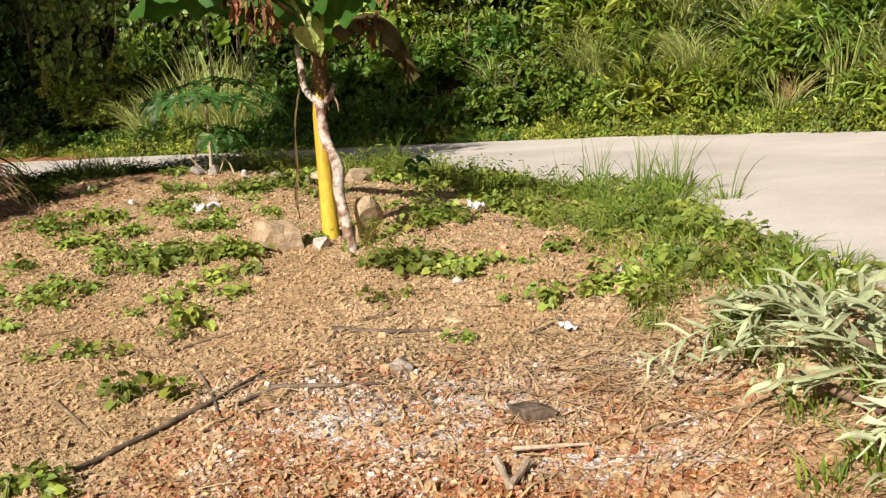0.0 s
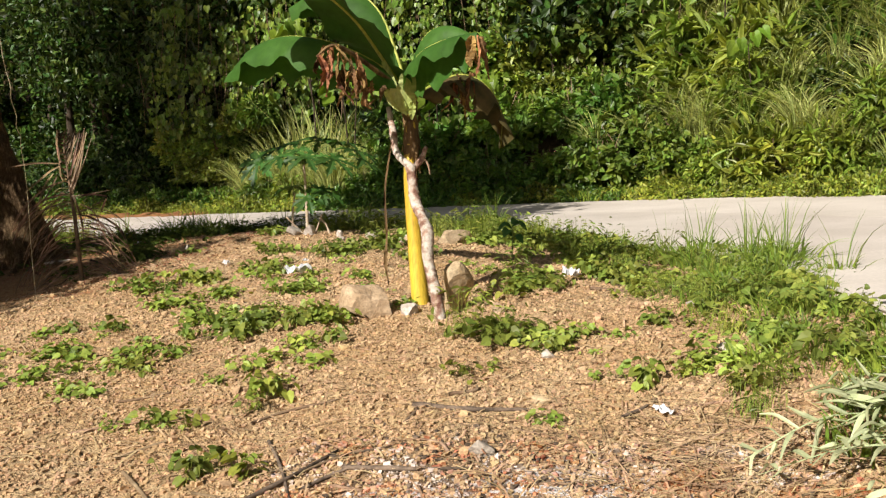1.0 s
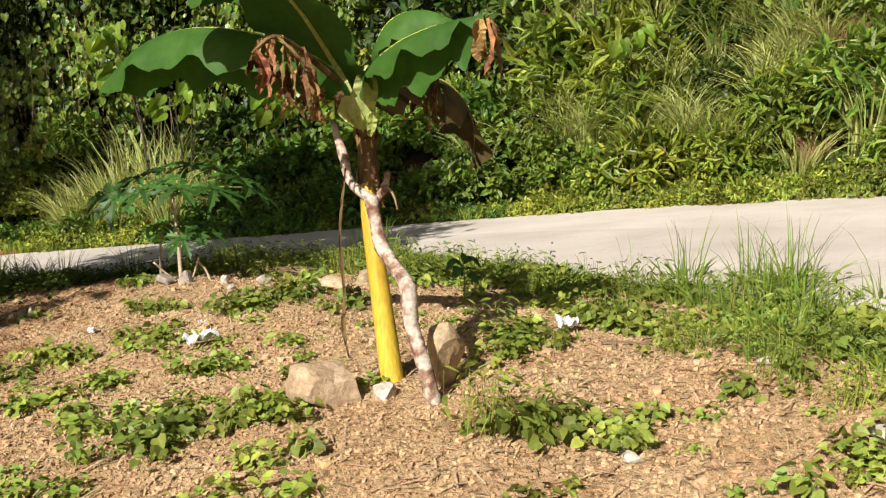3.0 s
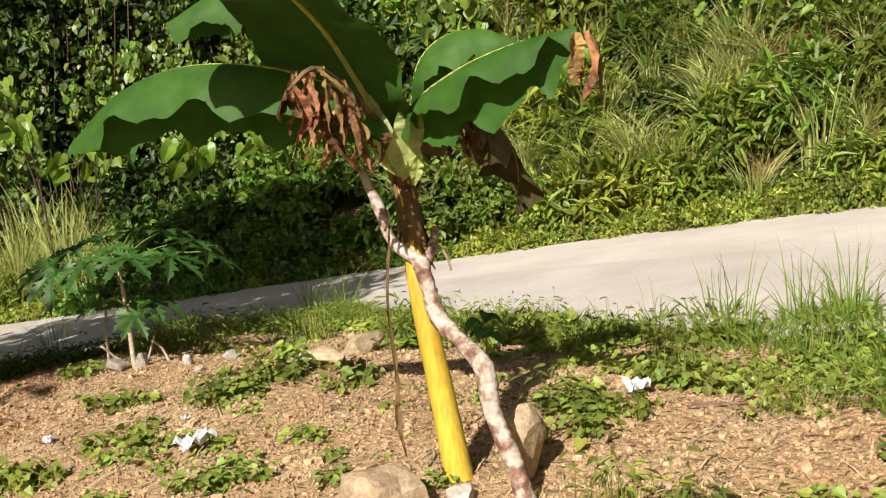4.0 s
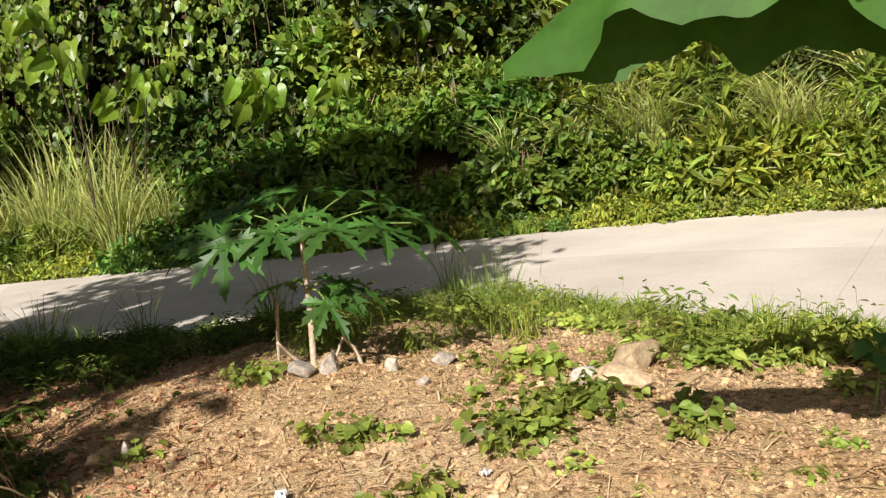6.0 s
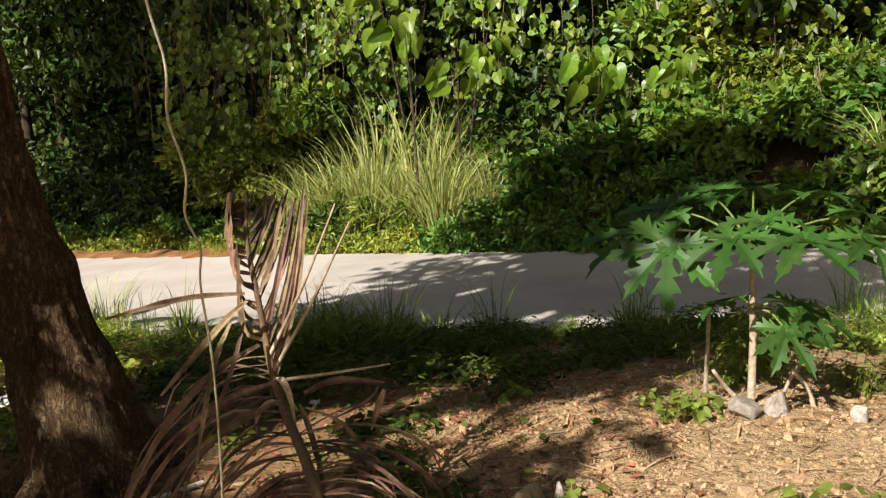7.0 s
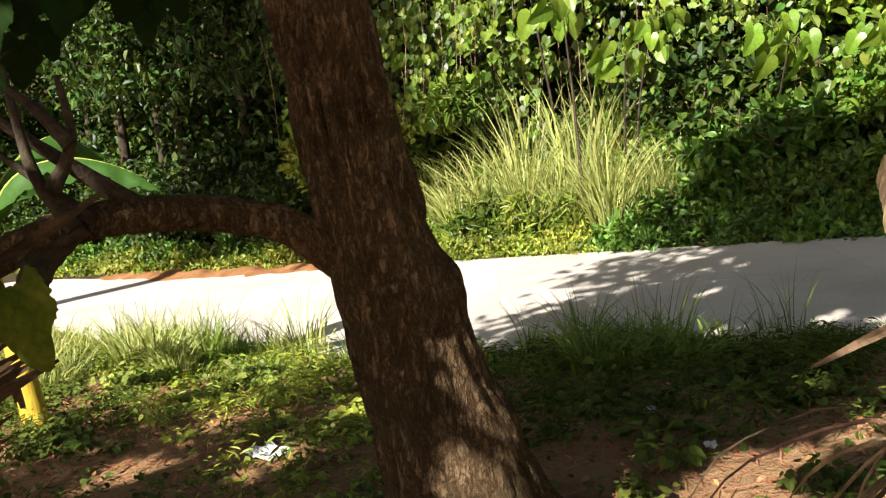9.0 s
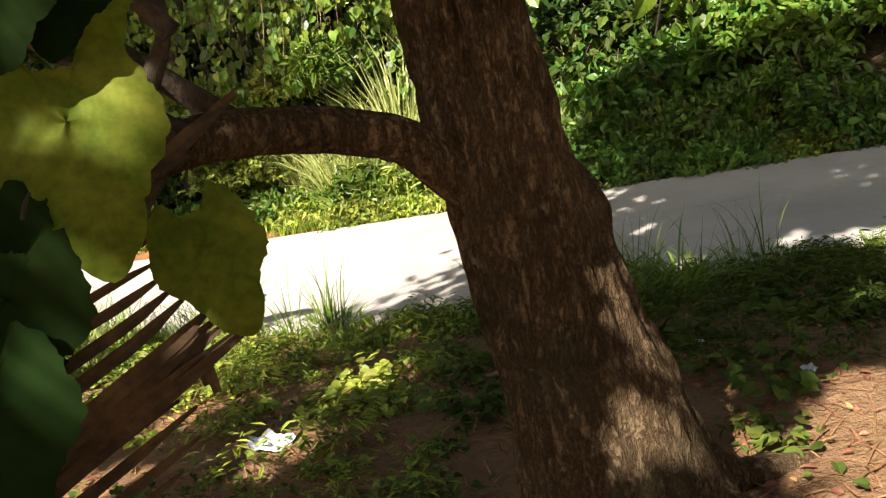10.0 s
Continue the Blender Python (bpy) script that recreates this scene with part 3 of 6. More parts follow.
def banana_leaf(plant, pts, half, dl, dr, seed, mat=None, wave=0.03, label="", tear=0, rib=0.008, bare=0.16):
    leaf = part("leaf", fast_mesh("leaf", *banana_blade(pts, half, dl, dr, seed, wave, tear=tear, bare=bare), mat or M_BANANA, True), plant, label)
    p = curve_points(pts, 20)
    part("midrib", fast_mesh("midrib", *tube(p + np.array([0, 0, -0.004]), [rib * 1.5, rib, rib * 0.6, rib * 0.2], 24, 6), M_MIDRIB, True), leaf)
    return leaf


def withered_strips(seed, top, fall, count, wide):
    rng = np.random.default_rng(seed)
    out = []
    for _ in range(count):
        a = np.array(top) + rng.normal(size=3) * np.array([0.03, 0.03, 0.02])
        q = a + np.array([rng.normal() * 0.05, rng.normal() * 0.04, -fall * rng.uniform(0.5, 1.05)])
        mid = (a + q) / 2 + rng.normal(size=3) * 0.03
        w = wide * rng.uniform(0.5, 1.2)
        out.append(ribbon([a, mid, q], [w * 0.4, w, w * 0.7, w * 0.1], unit(rng.normal(size=3) * [1, 1, 0.2]), 16, rng.uniform(-1.3, 1.3), rng, 0.006))
    return joined(out)


bz = ground_at(-0.80, 3.78)
banana = thing("banana_plant", None, "young banana plant with yellow stem, drooping green and withered brown leaves", "banana plant", at=pose(0, 0, 0))
part("pseudostem", fast_mesh("pseudostem", *tube([(-0.768, 3.73, bz - 0.06), (-0.815, 3.785, 0.35), (-0.866, 3.85, 0.75), (-0.880, 3.905, 1.02), (-0.895, 3.965, 1.27)], [0.056, 0.048, 0.041, 0.036, 0.032], 40, 18, 0.012, 3), M_STEM, True), banana, "smooth yellow stem")
part("old_sheath", fast_mesh("old_sheath", *tube([(-0.868, 3.86, 0.78), (-0.878, 3.895, 0.98), (-0.890, 3.945, 1.18), (-0.895, 3.965, 1.25)], [0.036, 0.043, 0.038, 0.034], 26, 18, 0.13, 6), M_SHEATH, True), banana, "dark fibrous old leaf sheath")
rng = np.random.default_rng(11)
for k in range(18):
    a = rng.uniform(0, 6.28)
    z0, z1 = (rng.uniform(0.74, 0.98), rng.uniform(1.02, 1.3)) if k < 15 else (bz - 0.02, bz + rng.uniform(0.10, 0.2))
    c0 = np.array([-0.775 - 0.10 * z0, 3.735 + 0.18 * z0, z0])
    c1 = np.array([-0.775 - 0.10 * z1, 3.735 + 0.18 * z1, z1])
    o = np.array([math.cos(a), math.sin(a), 0])
    r0 = 0.046 if k < 15 else 0.058
    part("dry_sheath", fast_mesh("dry_sheath", *ribbon([c0 + o * (r0 + (0.03 if k % 3 == 0 else 0.0)), (c0 + c1) / 2 + o * (r0 - 0.004), c1 + o * (0.038 + 0.02 * (k % 4 == 1))], [0.006, 0.018, 0.016, 0.006], o, 14, -0.35, rng, 0.005), M_SHEATH), banana)
part("hanging_strip", fast_mesh("hanging_strip", *ribbon([(-0.955, 3.76, 1.0), (-0.985, 3.72, 0.72), (-0.975, 3.71, 0.45), (-0.985, 3.71, 0.28), (-0.965, 3.71, 0.14)], [0.004, 0.006, 0.005, 0.008, 0.006, 0.013, 0.007, 0.003], (0.2, -1, 0), 30, 0.6, rng, 0.0035), M_SHEATH), banana)
CROWN = (-0.895, 3.955, 1.25)
banana_leaf(banana, [CROWN, (-1.0, 3.74, 1.44), (-1.22, 3.68, 1.56), (-1.45, 3.72, 1.615), (-1.68, 3.79, 1.615), (-1.90, 3.86, 1.54), (-2.11, 3.93, 1.37)], (0.21, 0.26), 50, 80, 1, wave=0.028, rib=0.007)
banana_leaf(banana, [CROWN, (-0.99, 4.0, 1.5), (-1.11, 4.05, 1.76), (-1.29, 4.08, 1.90), (-1.5, 4.1, 1.92), (-1.74, 4.1, 1.80)], 0.21, 62, 70, 2, wave=0.026)
banana_leaf(banana, [CROWN, (-0.965, 3.84, 1.40), (-1.036, 3.74, 1.55), (-1.13, 3.62, 1.72), (-1.27, 3.47, 1.86), (-1.46, 3.30, 1.92), (-1.66, 3.14, 1.86)], (0.27, 0.30), 12, 8, 3, wave=0.022, rib=0.012, bare=0.07)
right = banana_leaf(banana, [CROWN, (-0.83, 3.76, 1.42), (-0.70, 3.53, 1.52), (-0.52, 3.38, 1.59), (-0.32, 3.29, 1.625)], (0.21, 0.12), 80, 60, 4, wave=0.03)
part("dead_tip", fast_mesh("dead_tip", *withered_strips(5, (-0.31, 3.285, 1.61), 0.22, 4, 0.024), M_DEADLEAF), right, "dry brown leaf tip")
banana_leaf(banana, [CROWN, (-0.835, 3.90, 1.43), (-0.80, 3.86, 1.57), (-0.71, 3.81, 1.655), (-0.58, 3.76, 1.67), (-0.45, 3.72, 1.62)], 0.15, 30, 66, 6, wave=0.02, rib=0.006)
half_dead = banana_leaf(banana, [CROWN, (-0.78, 4.05, 1.33), (-0.64, 4.18, 1.39), (-0.50, 4.25, 1.33), (-0.41, 4.32, 1.16), (-0.42, 4.36, 0.93)], 0.17, 62, 66, 8, M_WILT, tear=9, label="wilted ragged olive-brown leaf")
part("withered_leaf", fast_mesh("withered_leaf", *withered_strips(9, (-0.62, 4.16, 1.38), 0.24, 9, 0.022), M_DEADLEAF), half_dead)
dead = part("dead_leaf", fast_mesh("dead_leaf", *joined([withered_strips(20 + k, t, fl, 6, 0.019) for k, (t, fl) in enumerate((((-1.19, 3.32, 1.53), 0.20), ((-1.14, 3.34, 1.53), 0.24), ((-1.09, 3.40, 1.48), 0.22), ((-1.04, 3.49, 1.42), 0.17), ((-0.99, 3.58, 1.36), 0.12)))]), M_DEADLEAF), banana, "crumpled brown dead leaf")
part("midrib", fast_mesh("midrib", *tube([CROWN, (-0.98, 3.66, 1.40), (-1.09, 3.42, 1.53), (-1.15, 3.32, 1.56), (-1.22, 3.28, 1.50)], [0.02, 0.014, 0.012, 0.006], 12, 6), M_SHEATH), dead)
for pts, widths in (([(-0.865, 3.83, 1.17), (-0.865, 3.80, 1.27), (-0.855, 3.78, 1.35), (-0.85, 3.77, 1.42)], [0.012, 0.030, 0.052, 0.056, 0.050, 0.030]),
                   ([(-0.875, 3.83, 1.16), (-0.915, 3.79, 1.25), (-0.955, 3.75, 1.38), (-0.99, 3.73, 1.47)], [0.012, 0.026, 0.028, 0.020, 0.010]),
                   ([(-0.89, 3.83, 1.17), (-0.94, 3.80, 1.235), (-1.0, 3.77, 1.31)], [0.010, 0.034, 0.036, 0.012]),
                   ([(-0.855, 3.84, 1.13), (-0.835, 3.81, 1.20), (-0.825, 3.80, 1.27)], [0.008, 0.022, 0.020, 0.006])):
    part("torn_leaf_base", fast_mesh("torn_leaf_base", *ribbon(pts, widths, (0.15, -1, 0.25), 12, 0.25, rng, 0.006), M_BANPALE), banana, "pale torn leaf base")


sz = ground_at(-8.62, 8.22)
second = thing("banana_plant", None, "small banana plant with yellow stem beside the lane", "banana plant", at=pose(0, 0, 0))
part("pseudostem", fast_mesh("pseudostem", *tube([(-8.62, 8.22, sz - 0.06), (-8.70, 8.24, sz + 0.45), (-8.82, 8.26, sz + 0.95), (-8.88, 8.27, sz + 1.15)], [0.085, 0.07, 0.055, 0.045], 20, 14, 0.012, 5), M_STEM, True), second)
for k in range(4):
    a = 1.2 + k
    o = np.array([math.cos(a) - 1.0, math.sin(a) - 0.6, 0]) * 0.7
    part("dry_sheath", fast_mesh("dry_sheath", *ribbon([np.array((-8.63, 8.22, sz + 0.02 + 0.25 * k)) + o * 0.09, np.array((-8.68, 8.22, sz + 0.3 + 0.2 * k)) + o * 0.075, np.array((-8.76, 8.24, sz + 0.5 + 0.2 * k)) + o * 0.06], [0.02, 0.04, 0.015], o, 8, -0.3, rng, 0.004), M_SHEATH), second)
top = (-8.88, 8.27, sz + 1.12)
for k, (pts, hw, dl, dr) in enumerate((([top, (-8.6, 8.3, sz + 1.5), (-8.3, 8.4, sz + 1.60), (-8.0, 8.5, sz + 1.52), (-7.8, 8.55, sz + 1.38)], 0.13, 50, 60),
                                      ([top, (-8.95, 8.2, sz + 1.5), (-9.05, 8.1, sz + 1.85), (-9.0, 8.0, sz + 2.15)], 0.15, 15, 20),
                                      ([top, (-9.2, 8.2, sz + 1.4), (-9.5, 8.1, sz + 1.5), (-9.9, 8.0, sz + 1.3)], 0.2, 40, 40),
                                      ([top, (-8.8, 8.5, sz + 1.5), (-8.7, 8.9, sz + 1.7), (-8.6, 9.3, sz + 1.5)], 0.2, 40, 40))):
    banana_leaf(second, pts, hw, dl, dr, 40 + k, None)

# ---- the forked prop ----
prop = thing("forked_branch", fast_mesh("forked_branch", *tube([(-0.55, 3.40, ground_at(-0.55, 3.40) - 0.04), (-0.595, 3.44, 0.18), (-0.652, 3.487, 0.36), (-0.668, 3.53, 0.50), (-0.73, 3.64, 0.57), (-0.80, 3.739, 0.64), (-0.832, 3.78, 0.75), (-0.855, 3.815, 0.855)], [0.035, 0.034, 0.031, 0.039, 0.029, 0.034, 0.029, 0.033], 64, 14, 0.06, 7), M_PROP, True),
             "peeling forked branch propped against the banana stem", "branch")
part("fork_arm", fast_mesh("fork_arm", *tube([(-0.85, 3.81, 0.83), (-0.805, 3.86, 0.88), (-0.785, 3.91, 0.96)], [0.024, 0.02, 0.013], 10, 10, 0.06, 8), M_PROP, True), prop)
part("fork_arm", fast_mesh("fork_arm", *tube([(-0.85, 3.81, 0.845), (-0.95, 3.84, 0.93), (-0.985, 3.89, 1.04), (-1.045, 3.98, 1.19)], [0.025, 0.02, 0.023, 0.014], 16, 10, 0.06, 9), M_PROP, True), prop)
part("side_twig", fast_mesh("side_twig", *tube([(-0.79, 3.87, 0.90), (-0.755, 3.85, 0.86), (-0.74, 3.84, 0.80)], [0.008, 0.006, 0.003], 6, 6), M_TWIG), prop)

# ---- stones ----
ROCKS = [(-1.03, 3.54, 0.38, 0.30, 0.32, 0), (-0.79, 3.52, 0.14, 0.12, 0.11, 1), (-0.54, 3.66, 0.29, 0.22, 0.40, 0), (-0.26, 3.55, 0.11, 0.1, 0.12, 0),
         (-1.38, 5.72, 0.30, 0.22, 0.16, 0), (-1.52, 5.86, 0.15, 0.12, 0.1, 1), (-1.22, 6.2, 0.34, 0.25, 0.2, 0), (0.43, 4.8, 0.34, 0.16, 0.09, 0)]
STONES = [(0.18, 2.66, 0.16, 0.07, 0.05, 1), (0.26, 2.03, 0.11, 0.08, 0.05, 0), (0.14, 1.46, 0.11, 0.09, 0.09, 2), (-2.78, 6.40, 0.16, 0.13, 0.12, 2),
          (-2.65, 6.46, 0.15, 0.12, 0.13, 1), (-2.35, 6.43, 0.08, 0.07, 0.11, 1), (-2.10, 6.59, 0.17, 0.12, 0.08, 2), (-2.22, 6.12, 0.08, 0.06, 0.07, 1),
          (-3.53, 5.66, 0.16, 0.12, 0.12, 0), (-3.43, 5.64, 0.08, 0.06, 0.12, 1), (-4.56, 13.4, 0.2, 0.12, 0.16, 0), (1.02, 2.62, 0.14, 0.1, 0.06, 1), (0.85, 3.5, 0.12, 0.1, 0.06, 1)]
for k, (x, y, a, b, c, m) in enumerate(ROCKS + STONES):
    ob = thing("rock" if k < len(ROCKS) else "stone", rock_mesh(k + 3, (a, b, c), (M_STONE, M_PALE, M_GREYST)[m], 0.24 if k < 8 else 0.30),
               ("angular tan field rock half sunk in soil", "small whitish stone lying on the soil", "weathered grey stone lying on the soil")[m], "rock", "rocks on the plot", at=pose(x, y, ground_at(x, y) + c * 0.22, 0, 0, 37 * k))

# ---- the papaya seedling and the stakes round it ----
pz = ground_at(-2.75, 6.55)
papaya = thing("papaya_plant", None, "papaya seedling with deeply lobed green leaves", "papaya plant", at=pose(0, 0, 0))
part("stem", fast_mesh("stem", *tube([(-2.735, 6.60, pz - 0.04), (-2.74, 6.61, 0.15), (-2.75, 6.62, 0.32), (-2.765, 6.62, 0.56)], [0.016, 0.015, 0.013, 0.010], 14, 10, 0.06, 2), M_STAKE, True), papaya)


def lobed_leaf(seed, size):
    """A palm-shaped leaf: seven broad lobes joined at the middle, each cut into pointed teeth."""
    rng = np.random.default_rng(seed)
    out = []
    for k, a in enumerate((-140, -92, -45, 0, 45, 92, 140)):
        ln = size * (0.60, 0.85, 1.0, 1.08, 1.0, 0.85, 0.60)[k] * rng.uniform(0.88, 1.12)
        a = radians(a + rng.normal() * 5)
        d = np.array([math.sin(a), math.cos(a), 0])
        s = np.array([d[1], -d[0], 0])
        bend = rng.uniform(0.15, 0.5)
        n = 25
        x = np.linspace(0, 1, n)
        teeth = np.abs((x * 4.6 + 0.25) % 1.0)
        w = size * (0.042 + 0.155 * np.exp(-((x - 0.52) / 0.25) ** 2) * (0.05 + 1.15 * teeth)) * np.clip((1 - x) * 5, 0.02, 1)
        w = np.where(x < 0.22, size * (0.13 - 0.25 * x), w)
        mid = d * (ln * x)[:, None] + np.array([0, 0, 1]) * (0.10 * ln * x - bend * ln * x**2)[:, None]
        push = d * (0.55 * w * (x > 0.22))[:, None]
        up = np.array([0, 0, 1])
        v = np.stack([mid - s * w[:, None] + push + up * (0.25 * w)[:, None], mid, mid + s * w[:, None] + push + up * (0.25 * w)[:, None]], 1).reshape(-1, 3)
        f = [q for i in range(n - 1) for q in ((3 * i, 3 * i + 1, 3 * i + 4, 3 * i + 3), (3 * i + 1, 3 * i + 2, 3 * i + 5, 3 * i + 4))]
        out.append((v, np.array(f)))
    return joined(out)


# crown leaves: turn from east, reach of the stalk, height of its end, size, droop
PAPAYA_LEAVES = [(182, 0.38, 0.58, 0.30, 26), (215, 0.36, 0.56, 0.28, 38), (150, 0.34, 0.64, 0.27, 14), (120, 0.30, 0.70, 0.27, 6), (85, 0.28, 0.71, 0.26, 4), (50, 0.32, 0.70, 0.28, 8), (20, 0.42, 0.64, 0.28, 18), (-2, 0.52, 0.58, 0.29, 24), (-30, 0.40, 0.60, 0.28, 24),
                 (-62, 0.30, 0.62, 0.26, 26), (250, 0.26, 0.61, 0.24, 30), (-85, 0.16, 0.66, 0.22, 18)]
for k, (turn, reach, z, size, droop) in enumerate(PAPAYA_LEAVES + [(195, 0.10, 0.31, 0.21, 16), (-20, 0.16, 0.30, 0.24, 24), (-62, 0.20, 0.24, 0.20, 30)]):
    a = np.array((-2.765, 6.62, 0.52)) if z > 0.4 else np.array((-2.745, 6.61, 0.27))
    b = np.array((a[0] + 1.12 * reach * math.cos(radians(turn)), a[1] + 1.12 * reach * math.sin(radians(turn)), z))
    part("leaf", fast_mesh("leaf", *lobed_leaf(k, size), M_PAPAYA), papaya, at=Matrix.Translation(b) @ pose(0, 0, 0, 0, 0, turn - 90 + (k * 37) % 44 - 22) @ pose(0, 0, 0, -droop - (k * 29) % 17 + 8, (k * 53) % 50 - 25, 0))
    part("petiole", fast_mesh("petiole", *tube([a, (a + b) / 2 + [0, 0, 0.03], b], [0.006, 0.005, 0.004], 8, 6), M_PETIOLE, True), papaya)
for k, pts in enumerate(([(-2.915, 6.66, -0.18), (-2.912, 6.68, 0.05), (-2.91, 6.73, 0.235)], [(-2.64, 6.56, -0.12), (-2.6, 6.56, -0.01), (-2.57, 6.56, 0.07)], [(-2.49, 6.56, -0.13), (-2.53, 6.56, -0.03), (-2.59, 6.56, 0.04)], [(-2.77, 6.56, -0.12), (-2.83, 6.56, -0.06), (-2.9, 6.5, 0.04)])):
    thing("stake", fast_mesh("stake", *tube(pts, ([0.010, 0.009, 0.008], [0.009, 0.008, 0.006], [0.011, 0.010, 0.009], [0.010, 0.009, 0.007])[k], 9, 8, 0.10, k), M_STAKE, True), "short bare stick pushed in beside the papaya", "stick", "sticks round the papaya")

# ---- the dry coconut frond that stands on end ----
frond = thing("coconut_frond", None, "dried brown coconut frond standing on end with splayed leaflets", "palm frond", at=pose(0, 0, 0))
fz = ground_at(-3.95, 4.86)
RA = [(-3.93, 4.84, fz - 0.03), (-4.03, 4.95, 0.13), (-4.23, 5.20, 0.33), (-4.305, 5.27, 0.585), (-4.35, 5.31, 0.767), (-4.362, 5.36, 0.90)]
ra = curve_points(RA, 60)
part("rachis", fast_mesh("rachis", *tube(RA, [0.018, 0.016, 0.011, 0.008, 0.005], 30, 8, 0.03, 1), M_RACHIS, True), frond)
rng = np.random.default_rng(77)


def leaflet(pts, wide, normal):
    part("leaflet", fast_mesh("leaflet", *ribbon(pts, [wide * 0.5, wide, wide * 0.9, wide * 0.35], normal, 9, 0.55, rng, 0.0015), M_FROND), frond)


for k in range(22):
    q = ra[int(25 + k * 1.45)]
    tip = np.array([-4.175 - 0.0078 * k + rng.normal() * 0.004, 5.375 + rng.normal() * 0.02, 0.90 - 0.05 * rng.random() ** 2 + rng.normal() * 0.012])
    leaflet([q, q * 0.5 + tip * 0.5 + [0.016 - 0.0006 * k + rng.normal() * 0.005, -0.01 + rng.normal() * 0.01, -0.01], tip], rng.uniform(0.006, 0.009), (0.15 + rng.normal() * 0.55, -1, 0.1))
for k in range(20):
    q = ra[int(30 + k * 1.45)]
    tip = np.array([q[0] - 0.045 - 0.02 * rng.random() + 0.0015 * k, q[1] - 0.03, min(0.905, q[2] + 0.10 + 0.08 * rng.random())])
    leaflet([q, q * 0.5 + tip * 0.5 + [-0.022, -0.01, -0.03], tip], 0.009, (-0.3, -1, 0))
SIDE = np.array([0.94, 0.34, 0.0])
AWAY = np.array([-0.34, 0.94, 0.0])
for k in range(96):
    q = ra[int(2 + (k // 2) * (0.36 if k % 2 else 0.56))]
    ln = rng.uniform(0.24, 0.50)
    turn = SIDE + AWAY * rng.normal() * 0.45
    if k % 2:
        bow = ((0.26, 0.03), (0.58, -0.06), (0.84, -0.28), (0.94, -0.56))
    else:
        bow, turn = ((0.30, -0.02), (0.58, -0.22), (0.80, -0.48), (0.92, -0.78)), -turn
    lift = rng.normal() * 0.06
    pts = [q] + [q + turn * ln * x + np.array([0, 0, 1]) * ln * (z + lift * x * 2) for x, z in bow]
    for p_ in pts[1:]:
        p_[2] = max(p_[2], ground_at(p_[0], p_[1]) + 0.012)
    leaflet(pts, rng.uniform(0.003, 0.0072), AWAY * -0.5 + [rng.normal() * 0.3, 0, 0.8])
for pts, w in (([(-4.298, 5.154, 0.637), (-4.395, 5.055, 0.649), (-4.476, 4.967, 0.644), (-4.571, 4.872, 0.628)], 0.009),
               ([(-4.291, 5.151, 0.617), (-4.325, 5.06, 0.577), (-4.383, 4.957, 0.491), (-4.426, 4.867, 0.427)], 0.01),
               ([(-4.331, 5.119, 0.56), (-4.336, 5.031, 0.492), (-4.334, 4.945, 0.389), (-4.329, 4.849, 0.242)], 0.009),
               ([(-4.251, 5.13, 0.495), (-4.333, 5.019, 0.449), (-4.43, 4.892, 0.331), (-4.504, 4.753, 0.141)], 0.011),
               ([(-4.201, 5.119, 0.393), (-4.28, 5.018, 0.378), (-4.371, 4.911, 0.318), (-4.482, 4.757, 0.126)], 0.01),
               ([(-4.188, 5.108, 0.342), (-4.269, 5.001, 0.306), (-4.366, 4.891, 0.246), (-4.453, 4.766, 0.119)], 0.01),
               ([(-4.295, 5.132, 0.559), (-4.292, 5.039, 0.466), (-4.303, 4.953, 0.376), (-4.313, 4.883, 0.337)], 0.007),
               ([(-4.132, 5.114, 0.33), (-4.105, 5.107, 0.269), (-4.068, 5.087, 0.155), (-4.042, 5.059, 0.029)], 0.009),
               ([(-4.114, 5.118, 0.319), (-4.026, 5.139, 0.279), (-3.96, 5.142, 0.202), (-3.888, 5.127, 0.062)], 0.006),
               ([(-4.122, 5.127, 0.359), (-4.058, 5.159, 0.386), (-3.985, 5.186, 0.386), (-3.908, 5.211, 0.374)], 0.011),
               ([(-3.907, 5.207, 0.356), (-3.917, 5.194, 0.326), (-3.927, 5.18, 0.289), (-3.936, 5.164, 0.249)], 0.01),
               ([(-4.039, 5.137, 0.287), (-3.991, 5.16, 0.306), (-3.939, 5.19, 0.339), (-3.925, 5.204, 0.37)], 0.004)):
    leaflet([np.array(p) for p in pts], w, (0.2, -0.8, 0.6))
for a, b in ((ra[28], (-4.03, 5.18, 0.90)), (ra[26], (-3.99, 5.18, 0.85)), (ra[25], (-3.90, 5.25, 0.42))):
    part("bare_leaf_rib", fast_mesh("bare_leaf_rib", *tube([a, (np.array(a) + np.array(b)) / 2 + [0.01, 0, 0], b], [0.006, 0.005, 0.002], 8, 6), M_STAKE, True), frond)
for k in range(2):
    q = ra[int(22 + 3 * k)]
    s = 1 if k % 2 else -1
    part("curled_leaflet", fast_mesh("curled_leaflet", *ribbon([q, q + [0.03 * s, -0.02, 0.01], q + [0.06 * s, -0.04, -0.03], q + [0.07 * s, -0.03, -0.10 - 0.02 * k]], [0.004, 0.010, 0.009, 0.003], (0.4 * s, -0.8, 0.6), 9, 0.7, rng, 0.002), M_STAKE), frond, "pale curled dry leaflet")

